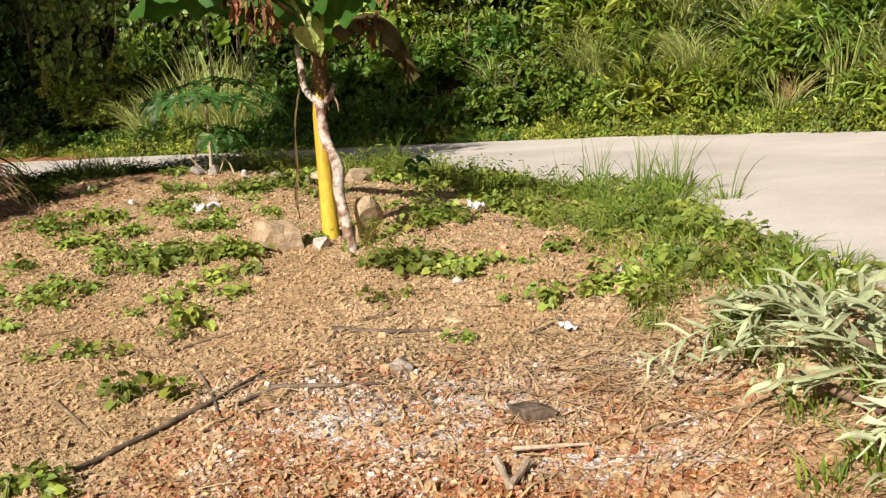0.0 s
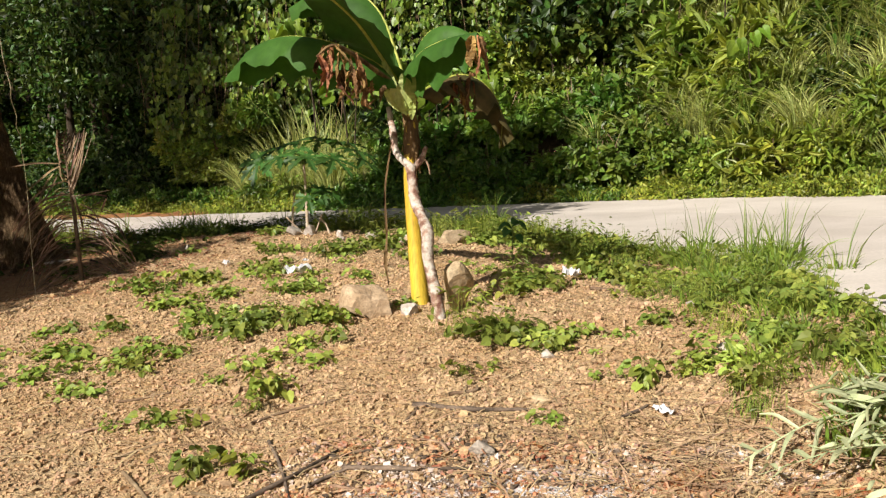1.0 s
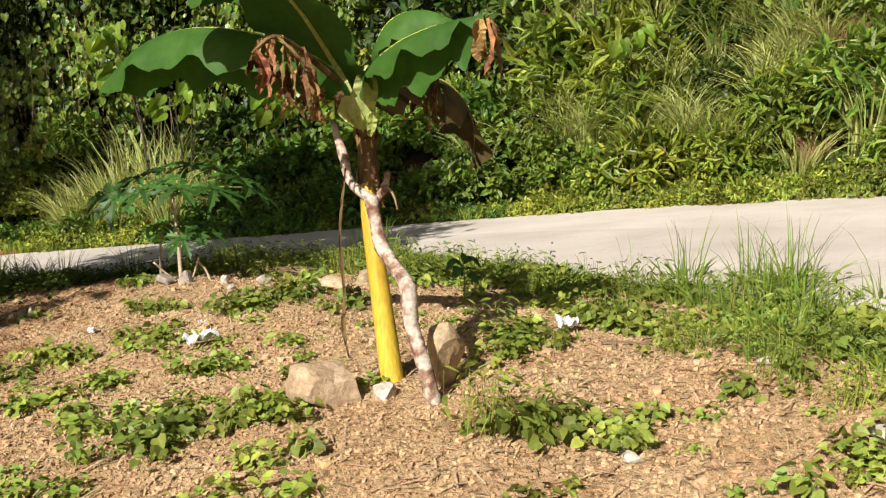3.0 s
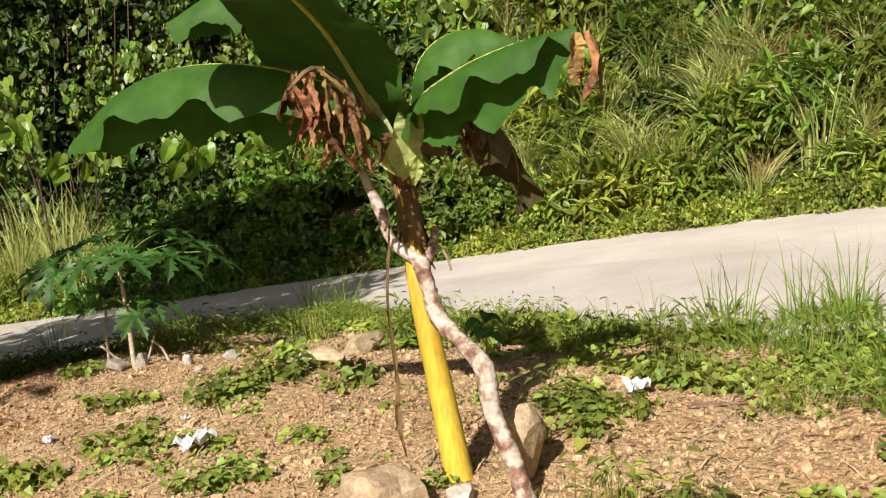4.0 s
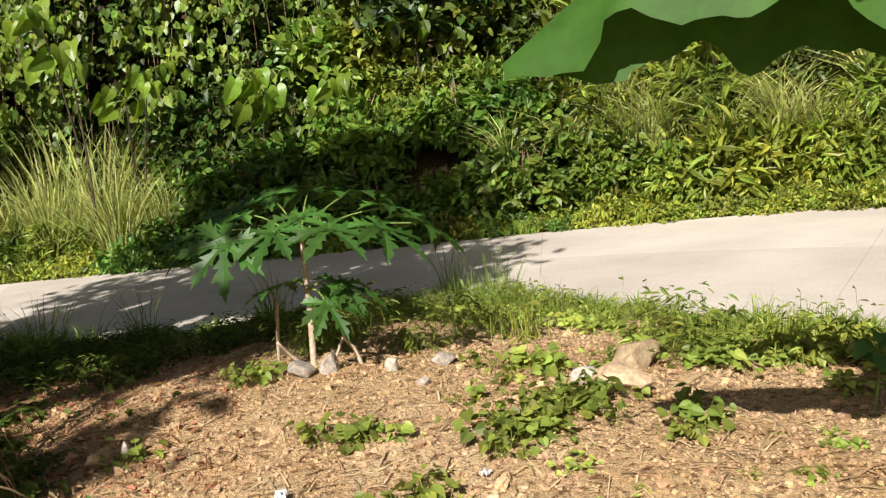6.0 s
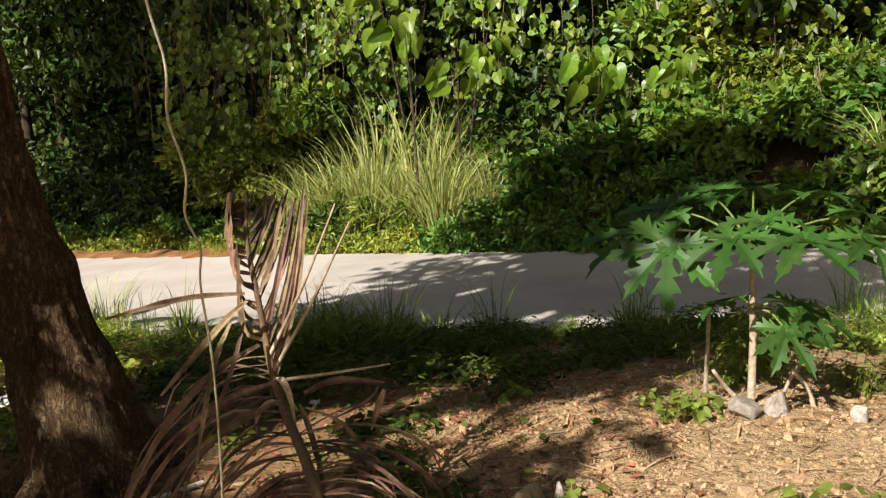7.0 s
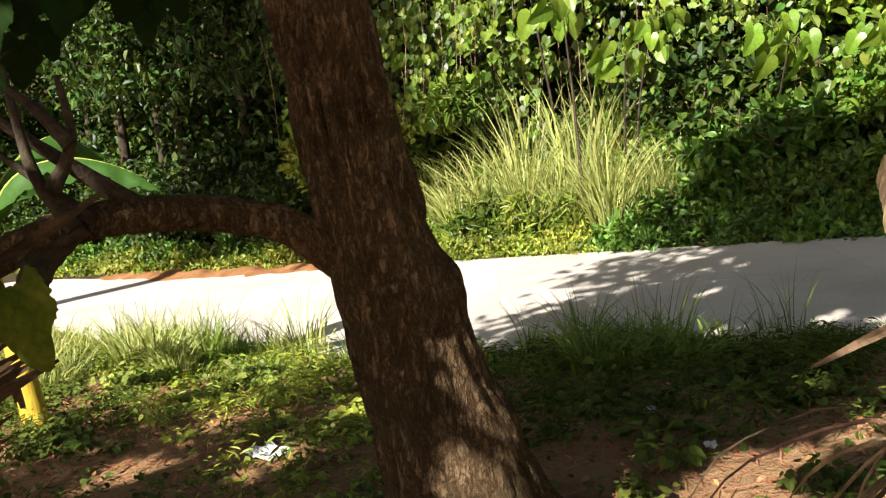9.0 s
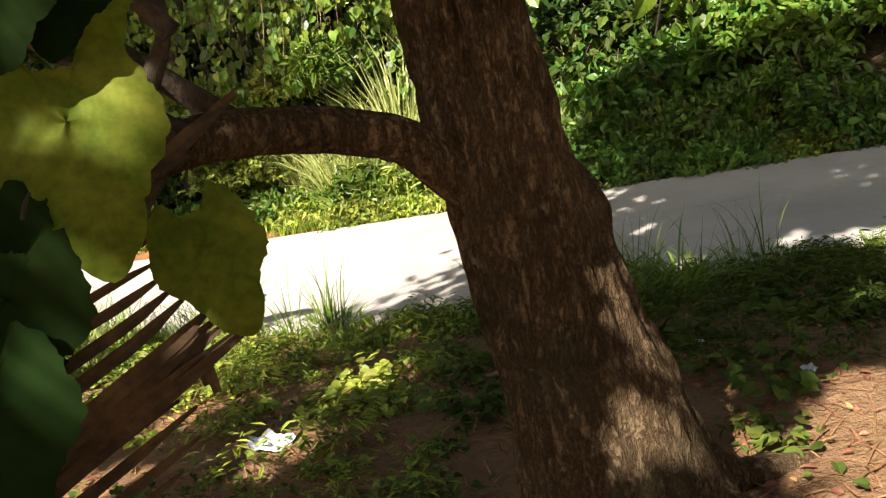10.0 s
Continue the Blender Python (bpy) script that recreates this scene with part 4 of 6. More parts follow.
thing("bare_vine", fast_mesh("bare_vine", *tube([(-4.55, 4.3, 2.6), (-4.25, 4.44, 1.9), (-4.185, 4.46, 1.45), (-4.148, 4.46, 1.30), (-4.15, 4.46, 1.19), (-4.118, 4.46, 1.08), (-4.125, 4.46, 0.99), (-4.095, 4.46, 0.92), (-4.10, 4.46, 0.84), (-4.082, 4.46, 0.66), (-4.078, 4.46, 0.40), (-4.085, 4.46, 0.1), (-4.08, 4.46, ground_at(-4.08, 4.46) - 0.02)], [0.0034, 0.0032, 0.003, 0.0028, 0.0026, 0.0022], 60, 6, 0.10, 4), M_CORD, True), "thin pale vine hanging to the ground", "vine")

# ---- the leaning tree ----
tree = thing("tree", None, "leaning tree with fissured brown bark and low limb", "tree", at=pose(0, 0, 0))
tz = ground_at(-5.42, 6.1)
TRUNK = [(-5.36, 6.12, tz - 0.25), (-5.44, 6.1, -0.28), (-5.55, 6.08, 0.15), (-5.65, 6.06, 0.55), (-5.715, 6.05, 0.9), (-5.785, 6.04, 1.35), (-5.9, 6.0, 2.2), (-6.3, 5.8, 3.4), (-6.6, 5.6, 4.6)]
n, sides = 190, 72
p = curve_points(TRUNK, n)
zz = p[:, 2]
r = np.interp(zz, [-0.8, -0.5, -0.25, 0.1, 0.5, 0.9, 1.4, 4.6], [0.37, 0.32, 0.255, 0.20, 0.170, 0.143, 0.134, 0.09])
_, s, u = frames_along(p)
a = np.linspace(0, 2 * np.pi, sides, endpoint=False)
A, Z = np.meshgrid(a, zz)
ridge = np.abs(value_noise(A * 2.0 + 0.4 * value_noise(A * 3, Z, 0.4, 8), Z * 0.9, 0.22, 1)) * 2
ridge = 0.028 * (ridge - 0.5) + 0.014 * value_noise(A * 3, Z * 1.5, 0.10, 2) + 0.02 * value_noise(A, Z, 0.5, 4)
ridge += 0.035 * np.exp(-((A - 2.9) ** 2) / 0.12 - (Z - 0.42) ** 2 / 0.010) + 0.05 * np.cos(5 * A) * np.clip(-Z - 0.2, 0, 1) ** 1.5
ridge[:, -1] = (ridge[:, 0] + ridge[:, -2]) / 2
R = r[:, None] + ridge
V = p[:, None] + R[..., None] * (np.cos(a)[None, :, None] * s[:, None] + np.sin(a)[None, :, None] * u[:, None])
ii = np.arange(n * sides).reshape(n, sides)
F = np.stack([ii[:-1], np.roll(ii, -1, 1)[:-1], np.roll(ii, -1, 1)[1:], ii[1:]], -1).reshape(-1, 4)
part("trunk", fast_mesh("trunk", V.reshape(-1, 3), F, M_BARK, True), tree)
for k, (a_, ln) in enumerate(((200, 0.5), (250, 0.45), (295, 0.6), (335, 0.5), (20, 0.4), (160, 0.4))):
    d_ = np.array([math.cos(radians(a_)), math.sin(radians(a_))])
    q = [np.array([-5.42, 6.1]) + d_ * r_ for r_ in (0.12, 0.30, 0.30 + 0.5 * ln, 0.30 + ln)]
    part("root", fast_mesh("root", *tube([(*p_, ground_at(*p_) + h_) for p_, h_ in zip(q, (0.22, 0.05, 0.0, -0.05))], [0.10, 0.058, 0.034, 0.015], 18, 12, 0.06, k), M_BARK, True), tree)
part("limb", fast_mesh("limb", *tube([(-5.62, 6.05, 0.46), (-5.76, 5.99, 0.57), (-5.90, 5.90, 0.70), (-6.12, 5.74, 0.765), (-6.28, 5.55, 0.78), (-6.45, 5.42, 0.72), (-6.6, 5.35, 0.6)], [0.085, 0.062, 0.052, 0.050, 0.05, 0.045, 0.03], 60, 20, 0.035, 3), M_BARK, True), tree)
for k, (pts, rr) in enumerate((([(-6.20, 5.66, 0.80), (-6.38, 5.50, 1.0), (-6.65, 5.2, 1.35), (-7.0, 4.6, 1.9)], [0.030, 0.016, 0.012, 0.008]),
                              ([(-6.30, 5.55, 0.80), (-6.36, 5.45, 0.70), (-6.33, 5.35, 0.66)], [0.045, 0.042, 0.038]),
                              ([(-5.9, 6.0, 2.2), (-6.6, 5.0, 3.0), (-7.2, 3.6, 3.5), (-7.6, 2.2, 3.8)], [0.10, 0.075, 0.06, 0.03]),
                              ([(-6.1, 5.9, 2.9), (-5.6, 5.4, 3.9), (-5.0, 5.0, 4.9)], [0.08, 0.06, 0.03]),
                              ([(-6.45, 5.7, 4.0), (-7.2, 6.2, 4.8), (-7.8, 6.4, 5.6)], [0.07, 0.05, 0.03]))):
    part("branch", fast_mesh("branch", *tube(pts, rr, 22, 10, 0.04, k), M_LIMB, True), tree)


for k, pts in enumerate(([(-6.23, 5.50, 0.79), (-6.33, 5.49, 0.87), (-6.51, 5.47, 1.01)], [(-6.25, 5.44, 0.78), (-6.34, 5.44, 0.92), (-6.39, 5.46, 1.09), (-6.43, 5.49, 1.26)], [(-6.22, 5.43, 0.99), (-6.30, 5.43, 1.08), (-6.42, 5.42, 1.18)], [(-6.25, 5.49, 0.78), (-6.32, 5.46, 0.74), (-6.50, 5.41, 0.73)], [(-6.30, 5.44, 0.88), (-6.25, 5.48, 1.00), (-6.28, 5.50, 1.16)])):
    part("twig", fast_mesh("twig", *tube(pts, [0.022, 0.014, 0.007], 16, 7, 0.06, k), M_LIMB, True), tree)


def crown_mesh(seed, centre, radii, clumps, per, size, mat, gaps=()):
    """A loose crown: leaf clumps on its shell, with gaps between them."""
    rng = np.random.default_rng(seed)
    d = unit(rng.normal(size=(clumps, 3)))
    c = np.array(centre) + d * np.array(radii) * (rng.random((clumps, 1)) ** 0.45)
    pos = (c[:, None] + rng.normal(size=(clumps, per, 3)) * np.array([0.24, 0.24, 0.16])).reshape(-1, 3)
    clear = np.ones(len(pos), bool)
    for x, y, z, r in gaps:
        off = pos - np.array([x, y, z])
        along = off @ np.array(LIGHT)
        clear &= np.linalg.norm(off - along[:, None] * np.array(LIGHT), axis=1) > r
    pos = pos[clear]
    way = rng.normal(size=pos.shape) * 0.7 + [0, 0, -0.5]
    up = rng.normal(size=pos.shape) * 0.5 + [0, 0, 1.0]
    return fast_mesh("crown", *leaves(OVAL, pos, way, up, size * (0.6 + 0.7 * rng.random(len(pos)))), mat)


# light falls through the crown in these places
GAPS = [(-5.46, 5.92, 0.38, 0.15), (-5.31, 5.93, 0.12, 0.125), (-5.36, 5.9, -0.12, 0.085), (-5.22, 5.92, -0.16, 0.09), (-5.52, 5.88, -0.34, 0.12), (-4.25, 5.3, 0.74, 0.21), (-4.3, 5.25, 0.45, 0.16), (-4.55, 6.75, -0.4, 0.23), (-4.75, 6.35, -0.39, 0.24),
        (-3.5, 6.45, -0.2, 0.24), (-6.14, 4.86, 0.88, 0.15), (-6.08, 4.97, 0.70, 0.10), (-6.6, 7.25, -0.65, 0.19), (-6.9, 6.3, -0.6, 0.20), (-5.5, 7.2, -0.5, 0.17), (-7.4, 7.3, -0.75, 0.22), (-4.51, 7.40, -0.35, 0.15), (-4.41, 6.22, -0.34, 0.20), (-4.23, 7.53, -0.30, 0.15), (-4.68, 6.04, -0.38, 0.19),
        (-4.86, 7.1, -0.40, 0.15), (-6.3, 8.0, -0.7, 0.18), (-7.2, 8.1, -0.8, 0.18), (-3.5, 9.4, -0.6, 0.20), (-4.55, 9.55, -0.7, 0.18), (-2.7, 9.5, -0.53, 0.19), (-4.1, 9.45, -0.66, 0.15), (-3.9, 7.3, -0.3, 0.18), (-4.2, 6.9, -0.3, 0.16), (-4.0, 6.5, -0.3, 0.20),
        (-3.9, 9.64, -0.62, 0.17), (-4.21, 9.34, -0.62, 0.13), (-3.62, 9.47, -0.62, 0.17), (-4.19, 10.22, -0.62, 0.11), (-3.59, 9.01, -0.6, 0.15), (-4.7, 10.7, -0.65, 0.14), (-4.5, 6.5, -0.4, 0.2),
        (-4.6, 14.4, 0.7, 0.4), (-3.9, 14.4, 0.75, 0.4), (-3.1, 14.4, 0.7, 0.42), (-2.3, 14.2, 0.65, 0.42), (-1.6, 14.2, 0.7, 0.4), (-4.77, 6.34, -0.38, 0.15), (-4.52, 6.11, -0.38, 0.16), (-4.88, 6.1, -0.38, 0.13)]
part("crown", crown_mesh(1, (-6.9, 4.9, 5.6), (2.4, 2.5, 2.0), 230, 36, 0.19, M_SHADE, GAPS), tree)
part("crown", crown_mesh(2, (-8.7, 1.2, 3.9), (2.9, 2.6, 1.2), 290, 36, 0.19, M_SHADE, GAPS), tree)
part("crown", crown_mesh(3, (-6.7, 3.0, 4.5), (1.25, 1.6, 1.0), 125, 36, 0.19, M_SHADE, GAPS), tree)
# unseen smaller clumps, added to cast shade on trunk, ground and bank
part("crown", crown_mesh(4, (-7.2, 3.0, 3.4), (1.0, 1.0, 0.7), 120, 36, 0.17, M_SHADE, GAPS), tree)
part("crown", crown_mesh(5, (-6.9, 1.1, 3.7), (0.8, 1.7, 0.6), 80, 36, 0.17, M_SHADE, GAPS), tree)
part("crown", crown_mesh(6, (-7.6, 4.6, 3.9), (1.2, 1.2, 0.7), 80, 36, 0.17, M_SHADE, GAPS), tree)
part("crown", crown_mesh(7, (-7.2, 5.2, 7.1), (1.9, 1.5, 1.1), 150, 36, 0.19, M_SHADE, GAPS), tree)
for k, (x, y, z) in enumerate(((-6.85, 0.95, 4.6), (-6.25, 2.1, 4.6), (-5.7, 3.2, 4.6), (-5.1, 4.25, 4.7))):
    part("crown", crown_mesh(11 + k, (x, y, z), (0.55, 0.75, 0.4), 48, 36, 0.15, M_SHADE, GAPS), tree)
# more unseen clumps, added to block sun from the trunk and twigs
part("crown", crown_mesh(18, (-7.18, 2.72, 3.76), (0.40, 0.42, 0.24), 34, 36, 0.14, M_SHADE, GAPS), tree)
part("crown", crown_mesh(19, (-7.65, 2.9, 3.35), (0.5, 0.5, 0.3), 40, 36, 0.15, M_SHADE, GAPS), tree)
part("crown", crown_mesh(17, (-7.37, 2.33, 3.9), (0.35, 0.35, 0.2), 18, 36, 0.14, M_SHADE, GAPS), tree)


# ---- the bank across the road ----
def bank(s, off):
    """A place off metres behind the far edge of the road, at station s along it, and the turn that faces the road there."""
    k = int(np.clip(s, 0, STATIONS - 2))
    p = FAR[k] + (FAR[k + 1] - FAR[k]) * (s - k)
    d = unit(FAR[min(k + 1, STATIONS - 1)] - FAR[max(k - 1, 0)])
    out = np.array([d[1], -d[0]])
    q = p + out * off
    return q[0], q[1], math.degrees(math.atan2(out[1], out[0])) - 90


def station(x):
    """The station at which the far edge has that x."""
    return float(np.interp(-x, -FAR[:, 0], np.arange(STATIONS)))


RUN = np.concatenate([[0], np.cumsum(np.linalg.norm(np.diff(FAR, axis=0), axis=1))])


def every(x0, x1, metres):
    """Stations at even distances along the far edge, from one x to another."""
    a, b = (np.interp(station(x), np.arange(STATIONS), RUN) for x in (x0, x1))
    return np.interp(np.arange(a, b, metres), RUN, np.arange(STATIONS))


def kinds(name, meshes, label, category, group, twigs=None):
    """Plants of one kind: the foot, with leaves and stems as its parts."""
    made = []
    for me in meshes:
        stems, leafage = me if isinstance(me, tuple) else (twigs, me)
        ob = thing(name, None, label, category, group)
        tagged(part("foliage", leafage, ob), kind="stuff")
        if stems:
            tagged(part("stem", stems, ob), kind="stuff")
        made.append(ob)
    return made


class Planter:
    """Sets the first plants of each kind, then copies of them."""

    def __init__(self, made, seed):
        self.made, self.used, self.rng = made, set(), np.random.default_rng(seed)

    def put(self, x, y, z, size, turn=None, tilt=0.0, squash=1.0):
        k = int(self.rng.integers(len(self.made)))
        ob = self.made[k]
        m = pose(x, y, z, self.rng.normal() * 4 + tilt, self.rng.normal() * 4, self.rng.uniform(0, 360) if turn is None else turn)
        if k in self.used:
            ob = copy_thing(ob, m)
        else:
            self.used.add(k)
            ob.matrix_basis = m
        ob.scale = (size, size, size * squash)
        return ob


T_BUSH = twig_mesh(3, (0.7, 0.55, 0.7), 22, 0.012, M_TWIG)
bright = Planter(kinds("bush", [bush_mesh(100 + k, (0.75, 0.6, 0.72), 125, 12, 0.135, OVAL, M_BUSH) for k in range(4)], "sunlit yellow-green leafy bush on the roadside bank", "bush", "bushes on the bank", T_BUSH), 1)
slim = Planter(kinds("bush", [bush_mesh(120 + k, (0.72, 0.6, 0.7), 120, 12, 0.25, SLIM, M_BUSH, 0.35) for k in range(3)], "narrow-leaved yellow-green bush on the roadside bank", "bush", "bushes on the bank", T_BUSH), 2)
shady = Planter(kinds("bush", [bush_mesh(140 + k, (0.72, 0.6, 0.62), 130, 12, 0.14, OVAL, M_SHADE) for k in range(3)], "roadside bank bush with shade put into its deep green", "bush", "bushes on the bank", T_BUSH), 3)
dark = Planter(kinds("bush", [bush_mesh(160 + k, (1.0, 0.9, 1.0), 120, 11, 0.165, OVAL, M_FOREST) for k in range(3)], "glossy-leaved forest shrub with leaves darkened for shade", "bush", "forest shrubs", T_BUSH), 4)
low = Planter(kinds("verge_plant", [(twig_mesh(7 + k, (0.34, 0.28, 0.17), 9, 0.004, M_TWIG), bush_mesh(180 + k, (0.42, 0.36, 0.20), 95, 9, 0.055, OVAL, M_VERGE, low=0.0)) for k in range(4)], "low yellow-green weeds along the road edge", "weed", "weeds along the road"), 5)
# the verge weeds again, with shade put into the leaf colour
low_shade = Planter(kinds("verge_plant", [(twig_mesh(17 + k, (0.34, 0.28, 0.18), 9, 0.004, M_TWIG), bush_mesh(190 + k, (0.42, 0.36, 0.22), 80, 9, 0.07, OVAL, M_SHADE, low=0.0)) for k in range(3)], "low road-edge weeds coloured deep green for shade", "weed", "weeds along the road"), 25)
tall = Planter(kinds("tall_grass", [grass_mesh(200 + k, 105, 1.1, 0.30, 0.0085, M_PALEGRASS, (0.45, 0.9, 0.65)[k]) for k in range(3)], "tall pale grass clump arching over the road edge", "grass", "tall grass clumps"), 6)
dry = Planter(kinds("tall_grass", [grass_mesh(210 + k, 110, 0.9, 0.2, 0.007, M_DRYGRASS, 0.8) for k in range(2)], "dry straw-coloured grass clump on the bank", "grass", "tall grass clumps"), 7)


arching = Planter(kinds("tall_grass", [grass_mesh(216 + k, 85, 1.15, 0.16, 0.009, M_PALEGRASS, 1.35) for k in range(4)], "long pale grass blades arching from the bank", "grass", "tall grass clumps"), 19)


def vine_mesh(seed, wide, tall_, count, size, mat):
    """Hanging stems hung with heart-shaped leaves, tips down."""
    rng = np.random.default_rng(seed)
    strands = rng.random((14, 2)) * [wide, 0.5] - [wide / 2, 0.25]
    k = rng.integers(14, size=count)
    knots = rng.random((14, 4))
    drop = np.clip(knots[k, rng.integers(4, size=count)] + rng.normal(size=count) * 0.055, 0, 1)
    pos = np.stack([strands[k, 0] + rng.normal(size=count) * 0.10, strands[k, 1] + rng.normal(size=count) * 0.10, tall_ * (0.5 - drop) + rng.normal(size=count) * 0.05], 1)
    way = rng.normal(size=(count, 3)) * 0.35 + [0, -0.25, -0.9]
    up = rng.normal(size=(count, 3)) * 0.45 + [0, -0.8, 0.55]
    return fast_mesh("hanging_vine", *leaves(HEART, pos, way, up, size * (0.35 + 1.1 * rng.random(count) ** 1.6)), mat)


vines = Planter(kinds("hanging_vine", [vine_mesh(220 + k, 1.3, 1.9, 210, 0.14, M_VINE) for k in range(4)], "climbing vine curtain with heart-shaped leaves at the forest edge", "vine", "vines at the forest edge"), 8)
for p_ in (vines,):
    for k, ob in enumerate(p_.made):
        part("vine_stem", fast_mesh("vine_stem", *joined([tube([(x, 0.05, 1.0), (x + 0.05, 0, 0.2), (x - 0.03, 0.04, -0.9)], [0.006, 0.005, 0.003], 8, 4, cap=False) for x in (-0.5, -0.2, 0.1, 0.4)]), M_TWIG), ob)

rng = np.random.default_rng(5)
blades = []
tufts = [grass_arrays(230 + k, 40, 0.26, 0.16, 0.005, 0.8) for k in range(4)]
for s in np.repeat(every(5.5, -9.5, 0.16), 3):
    x, y, turn = bank(s + rng.normal() * 0.3, 0.08 + 0.6 * rng.random())
    if -5.2 < x < -1.6:
        continue
    v, f = tufts[int(rng.integers(4))]
    a, size = rng.uniform(0, 6.28), rng.uniform(0.5, 1.2)
    c, d = math.cos(a), math.sin(a)
    blades.append((np.stack([v[:, 0] * c - v[:, 1] * d, v[:, 0] * d + v[:, 1] * c, v[:, 2]], 1) * size + np.array([x, y, ground_at(x, y) - 0.02]), f))
thing("verge_grass", fast_mesh("verge_grass", *joined(blades), M_VERGE), "rough yellow-green grass along the far road edge", "grass", kind="stuff")
# a low ridge of red soil scraped to the far edge
ss = np.linspace(station(-7.8), station(-14.5), 150)
rows = []
for k, s in enumerate(ss):
    end = smooth(k / 25) * smooth((149 - k) / 25)
    row = []
    for off, h in ((-0.22, 0.0), (-0.10, 0.02), (0.04, 0.045), (0.18, 0.06), (0.34, 0.06), (0.52, 0.04), (0.75, 0.0)):
        x, y, _ = bank(s, off + 0.16 * value_noise(s, 0.0, 1.1, 31))
        h = (h * (1 + 0.7 * value_noise(x, y, 0.45, 32)) + 0.03 * value_noise(x, y, 0.13, 33) * (h > 0)) * end
        row.append((x, y, max(road_height(x, y) - 0.02, ground_at(x, y) - 0.01 if off > 0.1 else -9) + h))
    rows.append(row)
m = len(rows[0])
ii = np.arange(len(rows) * m).reshape(-1, m)
thing("soil_ridge", fast_mesh("soil_ridge", np.array(rows).reshape(-1, 3), np.stack([ii[:-1, :-1], ii[1:, :-1], ii[1:, 1:], ii[:-1, 1:]], -1).reshape(-1, 4), M_SPOIL, True), "low ridge of red-orange soil along the far road edge", "soil", kind="stuff")
# low verge along the whole far edge
for s in every(7.6, -19.0, 0.36):
    for off in (0.22, 0.62):
        if off < 0.4 and FAR[int(s)][0] < -7.4:
            continue
        x, y, turn = bank(s + rng.normal() * 0.2, off + rng.normal() * 0.06)
        # shade across this stretch is also put into the leaf colour
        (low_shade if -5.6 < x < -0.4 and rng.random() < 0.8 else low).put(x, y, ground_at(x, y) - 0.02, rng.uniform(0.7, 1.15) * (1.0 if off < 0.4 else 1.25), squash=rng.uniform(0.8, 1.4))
# right: sunlit bushes up the slope
for off, size, step in ((1.0, 0.85, 2.6), (1.7, 1.0, 2.8), (2.6, 1.15, 3.0), (3.6, 1.35, 3.4), (4.8, 1.6, 4.2)):
    for s in every(9.0, -1.4, step * 0.30):
        x, y, turn = bank(s + rng.normal() * 0.6, off + rng.normal() * 0.2)
        kind = bright if rng.random() < 0.6 else slim
        kind.put(x, y, ground_at(x, y) + 0.22 * size, size * rng.uniform(0.75, 1.2))
for s in every(8.0, -9.0, 0.55):
    x, y, turn = bank(s, 0.88 + rng.normal() * 0.08)
    (bright if rng.random() < 0.5 else slim).put(x, y, ground_at(x, y) + 0.05, rng.uniform(0.32, 0.55))
for x0, off, size, kind in ((1.95, 1.0, 1.05, tall), (2.6, 0.8, 1.0, tall), (3.1, 1.1, 1.15, tall), (1.0, 1.6, 1.0, tall), (0.4, 1.2, 0.8, tall), (3.6, 0.9, 1.0, dry), (4.2, 1.2, 1.1, dry), (2.3, 2.3, 1.2, tall),
                            (3.3, 2.6, 1.3, tall), (0.9, 2.8, 1.0, tall), (4.4, 2.0, 1.2, tall), (5.2, 1.4, 1.1, dry), (-0.2, 1.0, 0.7, tall), (1.5, 0.75, 0.6, dry)):
    x, y, turn = bank(station(x0), off)
    kind.put(x, y, ground_at(x, y) + (0.25 if off > 1.5 else 0.0), size)
for _ in range(72):
    x, y, turn = bank(station(rng.uniform(-1.2, 6.0)), rng.uniform(0.9, 3.6))
    arching.put(x, y, ground_at(x, y) + rng.uniform(0.1, 0.5), rng.uniform(0.7, 1.15))
for _ in range(16):
    x, y, turn = bank(station(rng.uniform(2.6, 6.0)), rng.uniform(0.8, 2.4))
    dry.put(x, y, ground_at(x, y) + rng.uniform(0.1, 0.4), rng.uniform(0.7, 1.1))
for _ in range(10):
    x, y, turn = bank(station(rng.uniform(-1.0, 6.0)), rng.uniform(1.0, 3.6))
    (tall if rng.random() < 0.75 else dry).put(x, y, ground_at(x, y) + rng.uniform(0.2, 0.6), rng.uniform(0.7, 1.2))
for x, y, z, size in ((0.69, 12.75, 0.30, 1.1), (0.85, 12.7, 0.25, 1.0), (0.5, 12.8, 0.3, 0.9), (1.9, 12.0, 0.35, 1.1), (2.1, 11.9, 0.3, 1.0), (2.3, 11.7, 0.2, 0.9)):
    arching.put(x, y, max(z, ground_at(x, y)), size)
# middle: undergrowth
for off, size, step in ((0.95, 0.75, 2.4), (1.7, 0.95, 2.6), (2.7, 1.15, 2.9), (3.8, 1.3, 3.2)):
    for s in every(-1.2, -5.4, size * 0.62):
        x, y, turn = bank(s + rng.normal() * 0.5, off + rng.normal() * 0.2)
        # front rows in the shade-darkened green, back rows mostly the lit yellow-green
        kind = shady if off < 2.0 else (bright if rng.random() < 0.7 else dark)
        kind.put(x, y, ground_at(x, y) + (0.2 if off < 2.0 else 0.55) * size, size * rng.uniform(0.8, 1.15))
for off, size in ((5.0, 1.35), (6.2, 1.5)):
    for s in every(0.6, -7.5, size * 0.75):
        x, y, turn = bank(s + rng.normal() * 0.4, off + rng.normal() * 0.25)
        (bright if rng.random() < 0.55 else dark).put(x, y, ground_at(x, y) + 0.45 * size, size * rng.uniform(0.85, 1.15))
